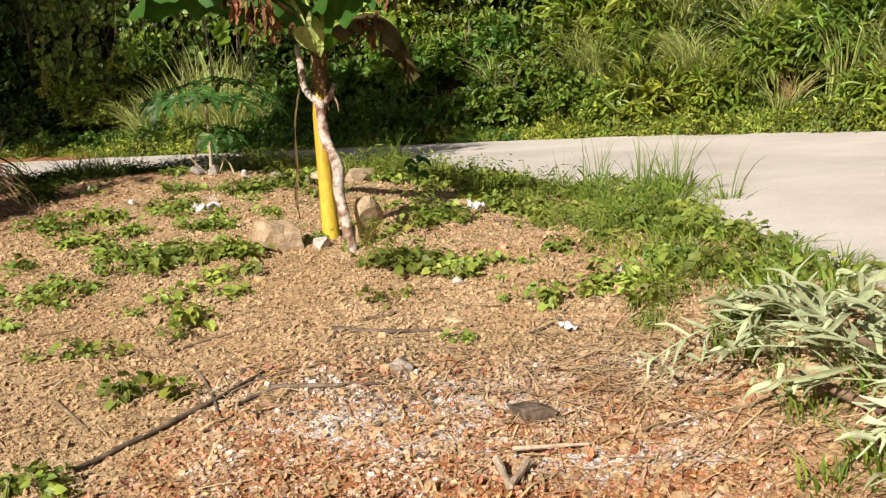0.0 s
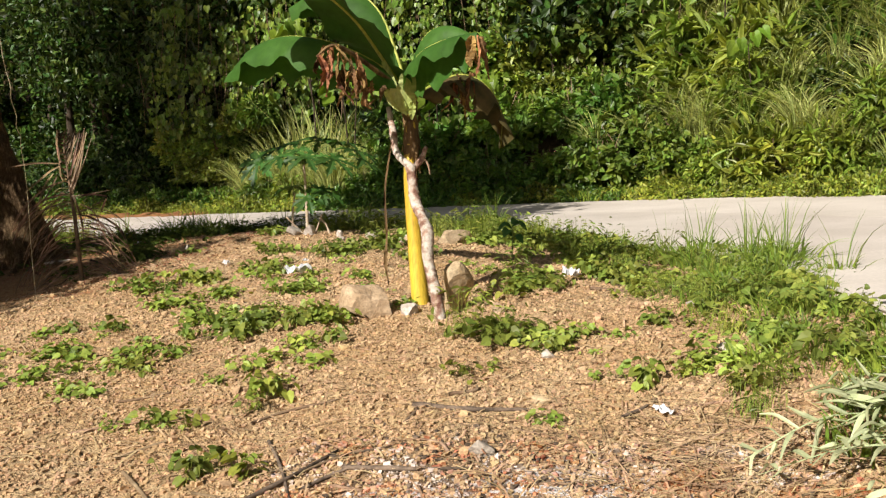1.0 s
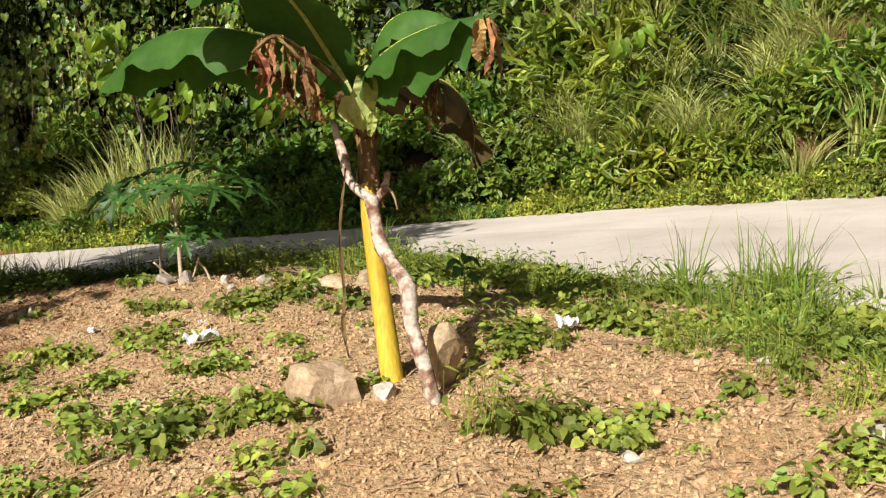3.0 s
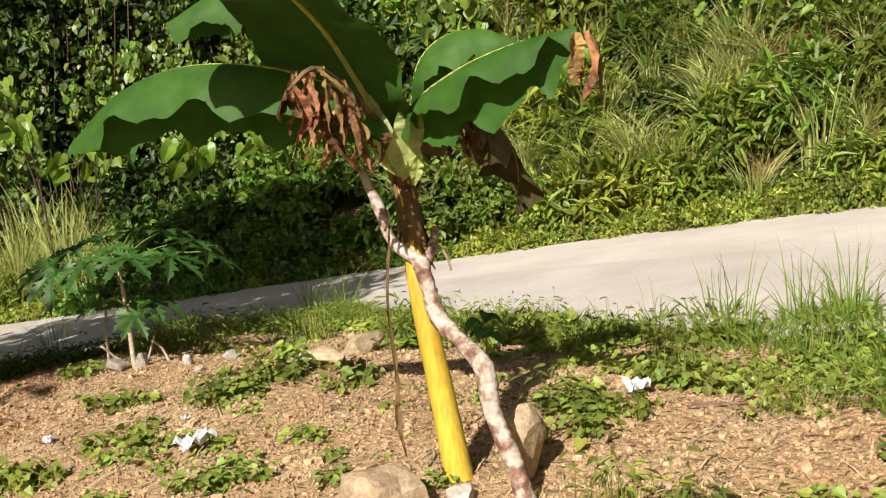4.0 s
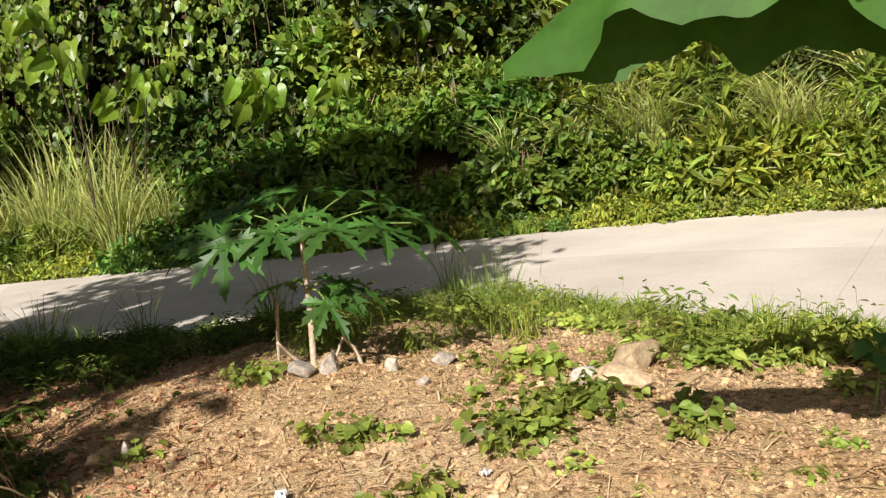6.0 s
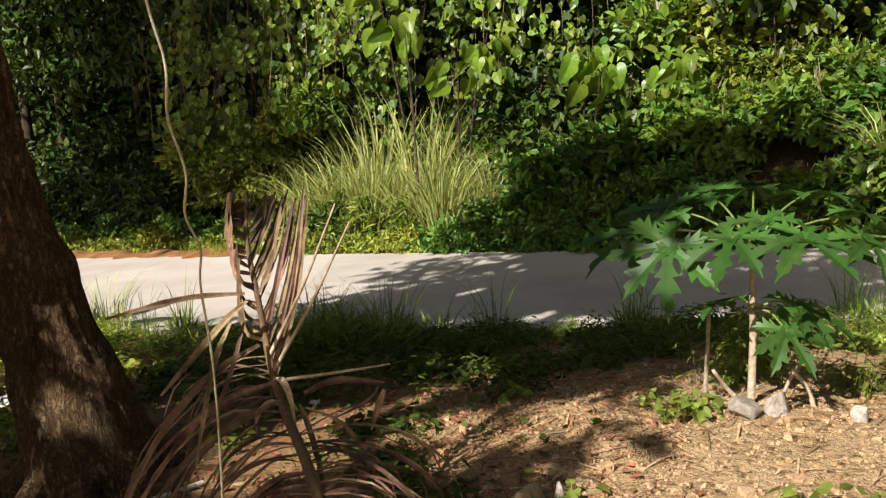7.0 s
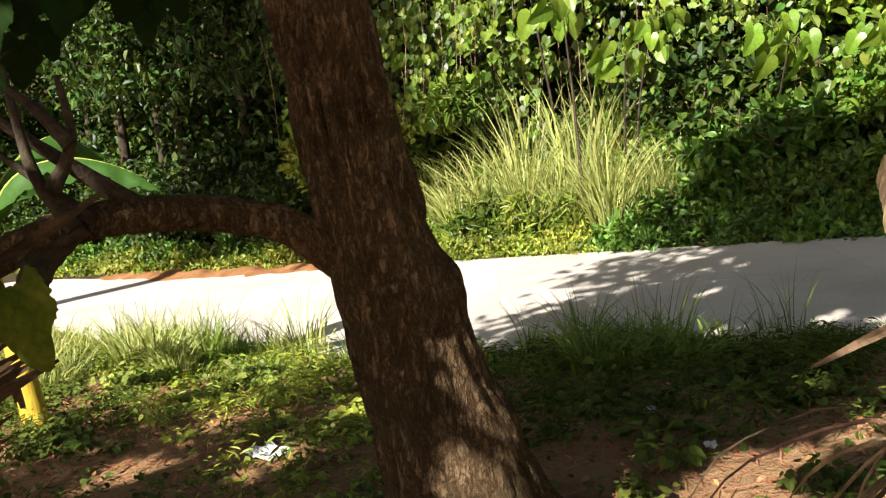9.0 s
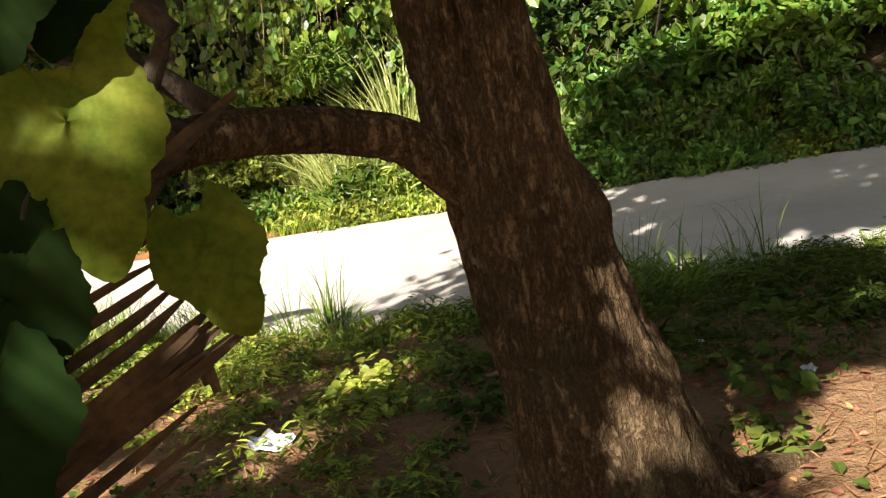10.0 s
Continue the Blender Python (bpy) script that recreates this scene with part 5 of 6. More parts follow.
for x, y, size in ((-2.1, 15.0, 0.8), (-2.6, 15.2, 0.9), (-1.5, 14.8, 0.8), (-2.3, 15.7, 1.0), (-1.9, 15.4, 0.9), (-3.2, 15.4, 0.9), (-1.0, 14.5, 0.8), (-2.0, 14.6, 0.6), (-2.9, 14.8, 0.7)):
    bright.put(x, y, ground_at(x, y) + 0.15, size)
# left: the bright grass stand, then forest behind it
for x0, off, size in ((-6.0, 1.0, 1.0), (-6.5, 1.3, 1.2), (-7.1, 1.1, 1.15), (-6.8, 0.75, 0.8), (-7.6, 1.2, 1.0), (-5.6, 1.2, 0.9), (-8.2, 1.4, 0.9), (-7.3, 1.7, 1.25), (-6.3, 1.8, 1.2)):
    x, y, turn = bank(station(x0), off)
    tall.put(x, y, ground_at(x, y) - 0.02, size * rng.uniform(1.05, 1.3), squash=1.15)
for _ in range(22):
    x, y, turn = bank(station(rng.uniform(-8.6, -5.0)), rng.uniform(0.7, 2.1))
    (tall if rng.random() < 0.8 else arching).put(x, y, ground_at(x, y) - 0.02, rng.uniform(0.75, 1.15), squash=1.2)
for s in np.arange(station(-5.0), station(-9.0), 0.75):
    x, y, turn = bank(s, rng.uniform(0.8, 1.9))
    (bright if rng.random() < 0.6 else slim).put(x, y, ground_at(x, y) + 0.1, rng.uniform(0.35, 0.75))
for x, y, z, size in ((-9.4, 16.2, -0.6, 0.75), (-8.8, 16.1, -0.3, 0.8), (-9.1, 15.9, -0.9, 0.6), (-8.5, 15.8, -0.8, 0.6), (-8.2, 16.2, 0.1, 0.7), (-9.9, 16.6, -0.4, 0.8), (-7.7, 15.9, 0.3, 0.65)):
    (bright if rng.random() < 0.7 else slim).put(x, y, max(ground_at(x, y) + 0.2, z), size)
for x, y, z, size in ((-9.77, 15.9, 0.7, 0.8), (-8.7, 15.9, 0.7, 0.8), (-7.9, 15.8, 0.9, 0.8), (-9.3, 15.9, 1.7, 0.8), (-8.3, 15.9, 1.4, 0.7), (-7.2, 15.8, 1.5, 0.8)):
    vines.put(x, y, z, size, rng.normal() * 15 + 20)
for s in every(-8.6, -22.0, 0.7):
    x, y, turn = bank(s, 0.95 + rng.normal() * 0.15)
    shady.put(x, y, ground_at(x, y) + 0.08, rng.uniform(0.4, 0.65))
    x, y, turn = bank(s, 1.75 + rng.normal() * 0.2)
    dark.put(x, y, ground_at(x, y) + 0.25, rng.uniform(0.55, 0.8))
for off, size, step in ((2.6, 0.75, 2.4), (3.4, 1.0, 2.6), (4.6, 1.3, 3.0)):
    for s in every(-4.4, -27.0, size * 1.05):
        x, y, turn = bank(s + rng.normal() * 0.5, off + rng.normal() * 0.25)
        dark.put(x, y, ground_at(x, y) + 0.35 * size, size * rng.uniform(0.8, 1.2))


# forest trees: a bare pole and a ragged crown, three sorts
def forest_tree(seed, tall_, lean):
    rng = np.random.default_rng(seed)
    ob = thing("forest_tree", None, "slender forest tree behind the lane, leaves darkened for shade", "tree", "forest trees")
    top = (lean, 0.2, tall_)
    part("trunk", fast_mesh("trunk", *tube([(0, 0, -0.3), (lean * 0.2, 0.05, tall_ * 0.4), top], [0.11, 0.09, 0.04], 16, 9, 0.05, seed), M_LIMB, True), ob)
    for k in range(6):
        z = tall_ * (0.35 + 0.1 * k)
        a = rng.uniform(0, 6.28)
        part("limb", fast_mesh("limb", *tube([(lean * z / tall_, 0.1, z), (lean * z / tall_ + 0.6 * math.cos(a), 0.6 * math.sin(a), z + 0.4), (lean * z / tall_ + 1.2 * math.cos(a), 1.2 * math.sin(a), z + 0.5)], [0.04, 0.03, 0.012], 8, 6), M_LIMB), ob)
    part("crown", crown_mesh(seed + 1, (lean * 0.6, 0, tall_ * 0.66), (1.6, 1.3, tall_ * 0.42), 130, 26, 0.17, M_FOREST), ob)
    return ob


trees = Planter([forest_tree(300, 6.2, 0.4), forest_tree(310, 7.0, -0.5), forest_tree(320, 5.4, 0.2)], 9)
for off, step in ((3.2, 3.3), (5.2, 3.6), (7.6, 4.0)):
    for s in every(-3.6, -29.0, step * 0.42):
        x, y, turn = bank(s + rng.normal() * 0.6, off + rng.normal() * 0.35)
        trees.put(x, y, ground_at(x, y) - 0.1, rng.uniform(0.85, 1.2))
for s in np.arange(station(9.5), station(-3.0), 5.2):
    x, y, turn = bank(s + rng.normal() * 0.6, 6.6 + rng.normal() * 0.4)
    trees.put(x, y, ground_at(x, y) - 0.1, rng.uniform(0.9, 1.2))
# vines on the forest edge
for off, step, lo, hi in ((2.1, 3.4, 0.9, 1.7), (2.5, 3.2, 2.3, 3.2), (2.2, 4.2, 3.5, 4.2)):
    for s in np.arange(station(-3.8), station(-10.4), step * 1.05):
        x, y, turn = bank(s + rng.normal() * 0.8, off + rng.normal() * 0.3)
        vines.put(x, y, road_height(x, y) + rng.uniform(lo, hi), rng.uniform(0.6, 1.0), turn + rng.normal() * 12)
for x0, off, z in ((0.2, 2.6, 2.9), (2.2, 2.4, 2.8), (4.0, 2.8, 3.3), (-1.0, 2.6, 2.6), (-2.4, 2.4, 2.2)):
    x, y, turn = bank(station(x0), off)
    vines.put(x, y, road_height(x, y) + z, 1.0, turn)


def heart_leaf(size, seed, mat):
    """A drooping heart-shaped blade, its tip along y."""
    rng = np.random.default_rng(seed)
    n, rings = 22, 4
    th = np.linspace(-np.pi, np.pi, n, endpoint=False)
    edge = 0.50 + 0.32 * np.exp(-((th / 0.42) ** 2)) - 0.30 * np.exp(-(((np.abs(th) - np.pi) / 0.30) ** 2)) + 0.01 * rng.normal(size=n)
    out = []
    for k in range(rings):
        r = edge * size * k / (rings - 1)
        x, y = r * np.sin(th), r * np.cos(th) + 0.25 * size
        out.append(np.stack([x, y, 0.30 * np.abs(x) - 0.5 * y * np.abs(y) / size], 1))
    ii = np.arange(n * rings).reshape(rings, n)
    f = np.stack([ii[:-1], np.roll(ii, -1, 1)[:-1], np.roll(ii, -1, 1)[1:], ii[1:]], -1).reshape(-1, 4)
    return fast_mesh("leaf", np.concatenate(out), f, mat, True)


def sapling(seed):
    """A thin stem that ends in a bunch of big heart-shaped leaves on long stalks."""
    rng = np.random.default_rng(seed)
    ob = thing("broadleaf_sapling", None, "sapling with big bright heart-shaped leaves at the forest edge", "sapling", "broadleaf saplings")
    part("stem", fast_mesh("stem", *tube([(0.1, 0.5, -2.2), (0.05, 0.3, -1.0), (0, 0, 0)], [0.02, 0.016, 0.008], 10, 6), M_LIMB), ob)
    n = 10
    a = rng.uniform(0, 6.28, n)
    o = np.stack([np.cos(a), np.sin(a) - 0.4, rng.uniform(-0.6, 0.7, n)], 1) * rng.uniform(0.15, 0.42, n)[:, None]
    for q in o:
        part("petiole", fast_mesh("petiole", *tube([(0, 0, -0.05), q * 0.6 + [0, 0, 0.05], q], [0.005, 0.004, 0.003], 6, 4), M_PETIOLE), ob)
        y = unit(np.array([q[0] * 0.6, q[1] * 0.5 - 0.12, -0.65]) + rng.normal(size=3) * 0.18)
        x = unit(np.cross(y, np.array([0.1, -0.9, 0.6]) + rng.normal(size=3) * 0.35))
        z = np.cross(x, y)
        m = Matrix(((x[0], y[0], z[0], q[0]), (x[1], y[1], z[1], q[1]), (x[2], y[2], z[2], q[2]), (0, 0, 0, 1)))
        part("leaf", heart_leaf(rng.uniform(0.15, 0.28), int(rng.integers(999)), M_BIGLEAF), ob, at=m)
    return ob


HEARTS = [(1.23, 12.33, 1.50), (-6.1, 14.6, 1.35), (-5.15, 14.6, 1.06), (-5.42, 14.5, 0.80), (-3.88, 14.6, 0.98), (-3.72, 14.5, 0.80), (-2.78, 14.6, 0.90), (-1.83, 14.6, 1.60), (0.9, 13.6, 2.9), (-8.6, 16.2, 1.0), (-6.6, 15.2, 1.9)]
saplings = Planter([sapling(500), sapling(510), sapling(520)], 14)
for x, y, z in HEARTS:
    saplings.put(x, y, z + 0.16, rng.uniform(0.75, 0.95), rng.normal() * 20)

# an unseen tall tree, added to the west to shade the forest edge
west = thing("tree", None, "unseen broad-crowned tree added to shade the forest edge", "tree", at=pose(0, 0, 0))
wz = ground_at(-15.6, 9.4)
part("trunk", fast_mesh("trunk", *tube([(-15.6, 9.4, wz - 0.3), (-15.5, 9.4, 3.0), (-15.4, 9.3, 7.0)], [0.28, 0.22, 0.12], 16, 12, 0.03, 4), M_LIMB, True), west)
part("crown", crown_mesh(72, (-13.4, 8.7, 7.2), (2.2, 2.2, 2.0), 95, 34, 0.24, M_SHADE), west)
part("limb", fast_mesh("limb", *tube([(-15.5, 9.4, 4.2), (-14.6, 9.1, 5.6), (-13.5, 8.8, 7.0)], [0.13, 0.09, 0.04], 12, 9, 0.03, 5), M_LIMB, True), west)
part("crown", crown_mesh(71, (-15.4, 9.2, 7.8), (2.9, 2.6, 2.5), 270, 34, 0.24, M_SHADE), west)

# ---- weeds and grass on the plot ----
WEED = "small creeping weed with heart-shaped leaves on bare soil"
small, middle, large = (Planter(kinds("weed", [weed_mesh(400 + 10 * n + k, r, s, M_WEED) for k in range(4)], WEED, "weed", "weeds on the plot"), 10 + n) for n, (r, s) in enumerate(((0.09, 0.042), (0.15, 0.047), (0.23, 0.050))))
feather = Planter(kinds("weed", [weed_mesh(450 + k, 0.2, 0.05, M_WEED, SLIM, 0.10) for k in range(4)], "fine-leaved bushy green weed on the plot", "weed", "weeds on the plot"), 14)


def put_weed(x, y, w):
    (small if w < 0.22 else middle if w < 0.36 else large).put(x, y, ground_at(x, y) - 0.004, {True: w / 0.2}.get(w < 0.22, w / 0.32 if w < 0.36 else w / 0.5), squash=rng.uniform(0.9, 1.4))


CLUMPS_A = [(-0.96, 0.55, 0.24), (-0.82, 0.59, 0.15), (-0.92, 1.27, 0.30), (-1.34, 1.69, 0.23), (-1.00, 2.04, 0.32), (-1.94, 2.49, 0.24), (-1.65, 3.11, 0.50), (-1.93, 2.96, 0.20), (-2.50, 3.13, 0.21), (-1.25, 3.38, 0.38), (-1.02, 2.94, 0.26),
            (-3.14, 4.37, 0.25), (-2.75, 4.49, 0.47), (-2.25, 4.79, 0.35), (-1.91, 5.36, 0.48), (-0.17, 2.34, 0.24), (0.19, 2.89, 0.36), (0.65, 2.29, 0.29), (0.88, 2.58, 0.2), (1.09, 2.10, 0.28), (0.65, 3.19, 0.28), (0.90, 3.28, 0.28), (0.19, 4.49, 0.42)]
CLUMPS_B = [(1.22, 2.70, 0.42), (1.43, 2.32, 0.31), (1.67, 2.86, 0.29), (1.44, 3.47, 0.48), (1.75, 2.14, 0.30), (1.98, 2.13, 0.32), (-2.29, 4.89, 0.30), (-2.54, 5.47, 0.28), (-1.63, 5.51, 0.35), (-1.23, 5.25, 0.33), (-1.79, 5.26, 0.41), (-0.22, 4.29, 0.44),
            (-0.23, 3.92, 0.28), (0.31, 4.39, 0.36), (0.66, 4.48, 0.32), (0.50, 3.84, 0.2), (-2.99, 6.45, 0.30), (-2.97, 6.36, 0.28), (-1.72, 6.37, 0.32), (-1.63, 6.09, 0.35), (-1.56, 5.63, 0.31), (-2.67, 5.52, 0.21), (-2.43, 5.54, 0.16), (-3.39, 5.64, 0.19), (-2.00, 5.84, 0.18), (-1.27, 6.30, 0.22)]
plot_weeds = []


def strew_weed(x, y, w):
    plot_weeds.append((x, y, w))


px, py = -0.53, 5.28
pz = ground_at(px, py)
dock = thing("broadleaf_weed", None, "small upright weed with a few broad dark leaves", "weed", at=pose(px, py, pz))
part("stem", fast_mesh("stem", *tube([(0, 0, -0.03), (0.01, 0, 0.16), (0, 0.01, 0.27)], [0.006, 0.005, 0.003], 10, 6), M_PETIOLE, True), dock)
for k, (a_, z_, ln) in enumerate(((10, 0.25, 0.11), (190, 0.24, 0.10), (60, 0.27, 0.08), (250, 0.21, 0.11), (130, 0.18, 0.10), (330, 0.16, 0.11))):
    o = np.array([math.cos(radians(a_)), math.sin(radians(a_)), 0.0])
    part("leaf", fast_mesh("leaf", *ribbon([np.array([0, 0, z_]), o * ln * 0.5 + [0, 0, z_ + 0.03], o * ln + [0, 0, z_ - 0.02]], [0.004, 0.024, 0.034, 0.030, 0.006], (0.1, -0.3, 1), 9, 0.25), M_PAPAYA, True), dock)
for x, y, w in CLUMPS_A + CLUMPS_B:
    put_weed(x, y, w)
    for _ in range(2 if w > 0.28 else 1):
        a = rng.uniform(0, 6.28)
        put_weed(x + 0.7 * w * math.cos(a), y + 0.5 * w * math.sin(a), w * rng.uniform(0.35, 0.7))
for x, y, w in ((-0.29, 3.05, 0.54), (-0.05, 3.12, 0.35), (-0.30, 4.30, 0.47), (-0.96, 6.41, 0.66), (-0.99, 6.15, 0.5), (-0.55, 6.2, 0.5), (-0.14, 6.00, 0.55), (0.25, 5.6, 0.5), (0.6, 5.3, 0.5), (1.0, 4.6, 0.5), (1.3, 4.1, 0.5), (1.1, 3.6, 0.4), (-0.2, 6.6, 0.5), (-0.7, 7.0, 0.5)):
    feather.put(x, y, ground_at(x, y) - 0.01, w / 0.42, squash=1.3)
    put_weed(x + 0.1, y - 0.1, w)
for _ in range(16):
    x, y = rng.uniform(-2.8, -1.2), rng.uniform(6.9, 8.3)
    feather.put(x, y, ground_at(x, y) - 0.01, rng.uniform(0.8, 1.3), squash=1.4)
for _ in range(60):
    strew_weed(rng.uniform(-3.0, -0.9), rng.uniform(2.0, 4.7), rng.uniform(0.14, 0.32))
for _ in range(230):
    x, y = rng.uniform(-3.4, 1.5), rng.uniform(1.6, 7.2)
    if value_noise(x, y, 0.55, 77) > (0.02 if x < -0.6 else 0.12) and beside(np.array([x]), np.array([y]), NEAR)[0] > 0.5:
        strew_weed(x, y, rng.uniform(0.07, 0.2) * (0.6 if y > 5.0 else 1.0))


# grass beside the road: the nearer tufts one by one, the rest as one sward
class Sward:
    def __init__(self, shapes):
        self.shapes, self.pieces = shapes, []

    def put(self, x, y, size, rng):
        v, f = self.shapes[int(rng.integers(len(self.shapes)))]
        a = rng.uniform(0, 6.28)
        c, s = math.cos(a), math.sin(a)
        w = np.stack([v[:, 0] * c - v[:, 1] * s, v[:, 0] * s + v[:, 1] * c, v[:, 2]], 1) * size + np.array([x, y, ground_at(x, y) - 0.015])
        self.pieces.append((w, f))


def beside_road(k, off):
    d = unit(NEAR[k + 1] - NEAR[k])
    return NEAR[k] + np.array([-d[1], d[0]]) * off


tuft = Planter(kinds("grass_tuft", [grass_mesh(440 + k, 60, 0.15, 0.15, 0.0040, M_GRASS, 0.9) for k in range(5)], "green grass tuft at the road edge", "grass", "grass tufts"), 16)
stalk = Planter(kinds("grass_tuft", [grass_mesh(450 + k, 15, 0.50, 0.14, 0.0032, M_GRASS, 0.4) for k in range(4)], "tall thin grass stalks at the road edge", "grass", "grass tufts"), 17)
sward = Sward([grass_arrays(460 + k, 46, 0.12, 0.16, 0.0042, 0.9) for k in range(4)])
for _ in range(90):
    k = int(rng.integers(14, 62))
    x, y = beside_road(k, 0.0 + 0.55 * rng.random() ** 1.5)
    tuft.put(x, y, ground_at(x, y) - 0.012, rng.uniform(0.6, 1.25))
for _ in range(26):
    k = int(rng.integers(20, 62))
    x, y = beside_road(k, 0.05 + 0.4 * rng.random())
    stalk.put(x, y, ground_at(x, y) - 0.02, rng.uniform(0.35, 0.65))
for _ in range(420):
    k = int(rng.integers(14, 108)) if rng.random() < 0.4 else int(rng.integers(58, 108))
    x, y = beside_road(k, 0.0 + (0.4 if k < 58 else 0.8) * rng.random() ** 1.4)
    sward.put(x, y, rng.uniform(0.6, 1.3), rng)
for _ in range(90):
    k = int(rng.integers(8, 27))
    x, y = beside_road(k, 0.02 + 0.85 * rng.random())
    sward.put(x, y, rng.uniform(0.7, 1.3), rng)
for x, y, n_ in ((1.2, 5.15, 8), (1.35, 4.75, 4), (0.75, 6.0, 2), (-5.2, 9.35, 6), (-5.6, 9.4, 5), (-4.9, 9.3, 4), (-9.0, 10.6, 9), (-8.4, 10.2, 8), (-7.9, 9.9, 6), (-9.6, 10.9, 6), (-6.9, 9.8, 4), (-1.4, 8.9, 4), (-2.0, 9.2, 3), (-4.3, 9.4, 2), (-3.2, 9.2, 3)):
    for _ in range(n_):
        a, b = x + rng.normal() * 0.15, y + rng.normal() * 0.13
        stalk.put(a, b, ground_at(a, b) - 0.02, rng.uniform(0.7, 1.2))
        sward.put(a, b, rng.uniform(1.2, 2.2), rng)
reed = Planter(kinds("grass_tuft", [grass_mesh(480 + k, 60, 0.42, 0.16, 0.0065, M_GRASS, 1.2) for k in range(3)], "broad-bladed grass clump in shade at the road edge", "grass", "grass tufts"), 20)
for x, y in ((-5.09, 8.46), (-5.25, 8.7), (-4.95, 8.5), (-5.4, 8.85), (-5.1, 8.7), (-4.8, 8.6), (-5.3, 8.5), (-8.1, 9.9), (-8.3, 9.8)):
    reed.put(x, y, ground_at(x, y) - 0.02, rng.uniform(0.8, 1.2))
lush = Planter(kinds("grass_tuft", [grass_mesh(470 + k, 70, 0.42, 0.26, 0.0048, M_PALEGRASS, 0.7) for k in range(4)], "tall bright yellow-green grass beside the lane", "grass", "grass tufts"), 18)
for x, y in ((-9.2, 10.2), (-8.6, 10.4), (-9.05, 9.7), (-9.8, 9.4), (-9.0, 9.9), (-8.8, 10.5), (-9.4, 10.6), (-10.1, 10.2), (-8.2, 10.1), (-9.6, 9.8), (-10.4, 9.6), (-7.8, 9.9), (-8.5, 9.6), (-9.3, 9.3), (-10.0, 10.9)):
    for _ in range(3):
        a, b = x + rng.normal() * 0.2, y + rng.normal() * 0.16
        if beside(np.array([a]), np.array([b]), NEAR)[0] > 0.1:
            lush.put(a, b, ground_at(a, b) - 0.02, rng.uniform(0.6, 1.5))
for _ in range(46):
    a, b = rng.uniform(-10.4, -7.4), rng.uniform(8.2, 9.9)
    if b > 8.3 - 1.2 * (a + 8.0):
        put_weed(a, b, rng.uniform(0.25, 0.5))
thing("sward", fast_mesh("sward", *joined(sward.pieces), M_GRASS), "short rough grass between plot and road", "grass", kind="stuff")
# leafy margin between soil and road on the east
for _ in range(105):
    k = int(rng.integers(14, 62))
    x, y = beside_road(k, 0.3 + 0.65 * rng.random())
    if rng.random() < 0.7:
        strew_weed(x, y, rng.uniform(0.2, 0.5))
    else:
        feather.put(x, y, ground_at(x, y) - 0.01, rng.uniform(0.6, 1.0), squash=1.2)
# under the tree: the same weeds as one cover, leaves darkened for shade
cover = Sward([(lambda m: (np.array([v.co for v in m.vertices]), np.array([tuple(p.vertices) for p in m.polygons])))(ob.data) for ob in [[c for c in o.children if c.name.startswith("foliage")][0] for o in middle.made + feather.made]])
sunny, scattered = Sward(cover.shapes), Sward(cover.shapes[:4])
for x, y, w in plot_weeds:
    for _ in range(1 + int(w / 0.28)):
        scattered.put(x + rng.normal() * 0.3 * w, y + rng.normal() * 0.3 * w, min(w / 0.32, 0.85), rng)
thing("weed_patch", fast_mesh("weed_patch", *joined(scattered.pieces), M_WEED), "small heart-leaved weeds scattered over the soil", "weed", kind="stuff")
for _ in range(1700):
    x, y = rng.uniform(-10.5, -1.4), rng.uniform(5.0, 10.4)
    if x > -3.4 and y < 7.3 + 0.9 * (x + 3.4):
        continue
    if x > -5.2 and y < 6.9 and rng.random() < 0.65:
        continue
    near = beside(np.array([x]), np.array([y]), NEAR)[0]
    if -4.6 < x and y > 7.2 and near > 0.2 and rng.random() < 0.6:
        cover.put(x, y, rng.uniform(0.5, 1.2), rng)
    near = beside(np.array([x]), np.array([y]), NEAR)[0]
    if near > 0.2 and math.hypot(x + 5.4, y - 6.1) > 0.5 and rng.random() < 0.75 + value_noise(x, y, 0.8, 21) - 0.25 * (near > 2.2):
        # split at the shadow's edge: lit colour beyond it, shaded colour inside
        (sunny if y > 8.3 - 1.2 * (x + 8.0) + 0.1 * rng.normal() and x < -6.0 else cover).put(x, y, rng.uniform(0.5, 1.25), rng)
thing("undergrowth", fast_mesh("undergrowth", *joined(sunny.pieces), M_VERGE), "yellow-green lit copy of the weeds beside the lane", "weed", kind="stuff")
thing("undergrowth", fast_mesh("undergrowth", *joined(cover.pieces), M_WEED_SHADED), "patchy weeds under the tree, shade put into their green", "weed", kind="stuff")

# ---- the fresh-cut branch ----
cut = thing("cut_branch", None, "cut branch with wilting pale green lobed leaves on the ground", "branch", at=pose(0, 0, 0))
rng = np.random.default_rng(31)


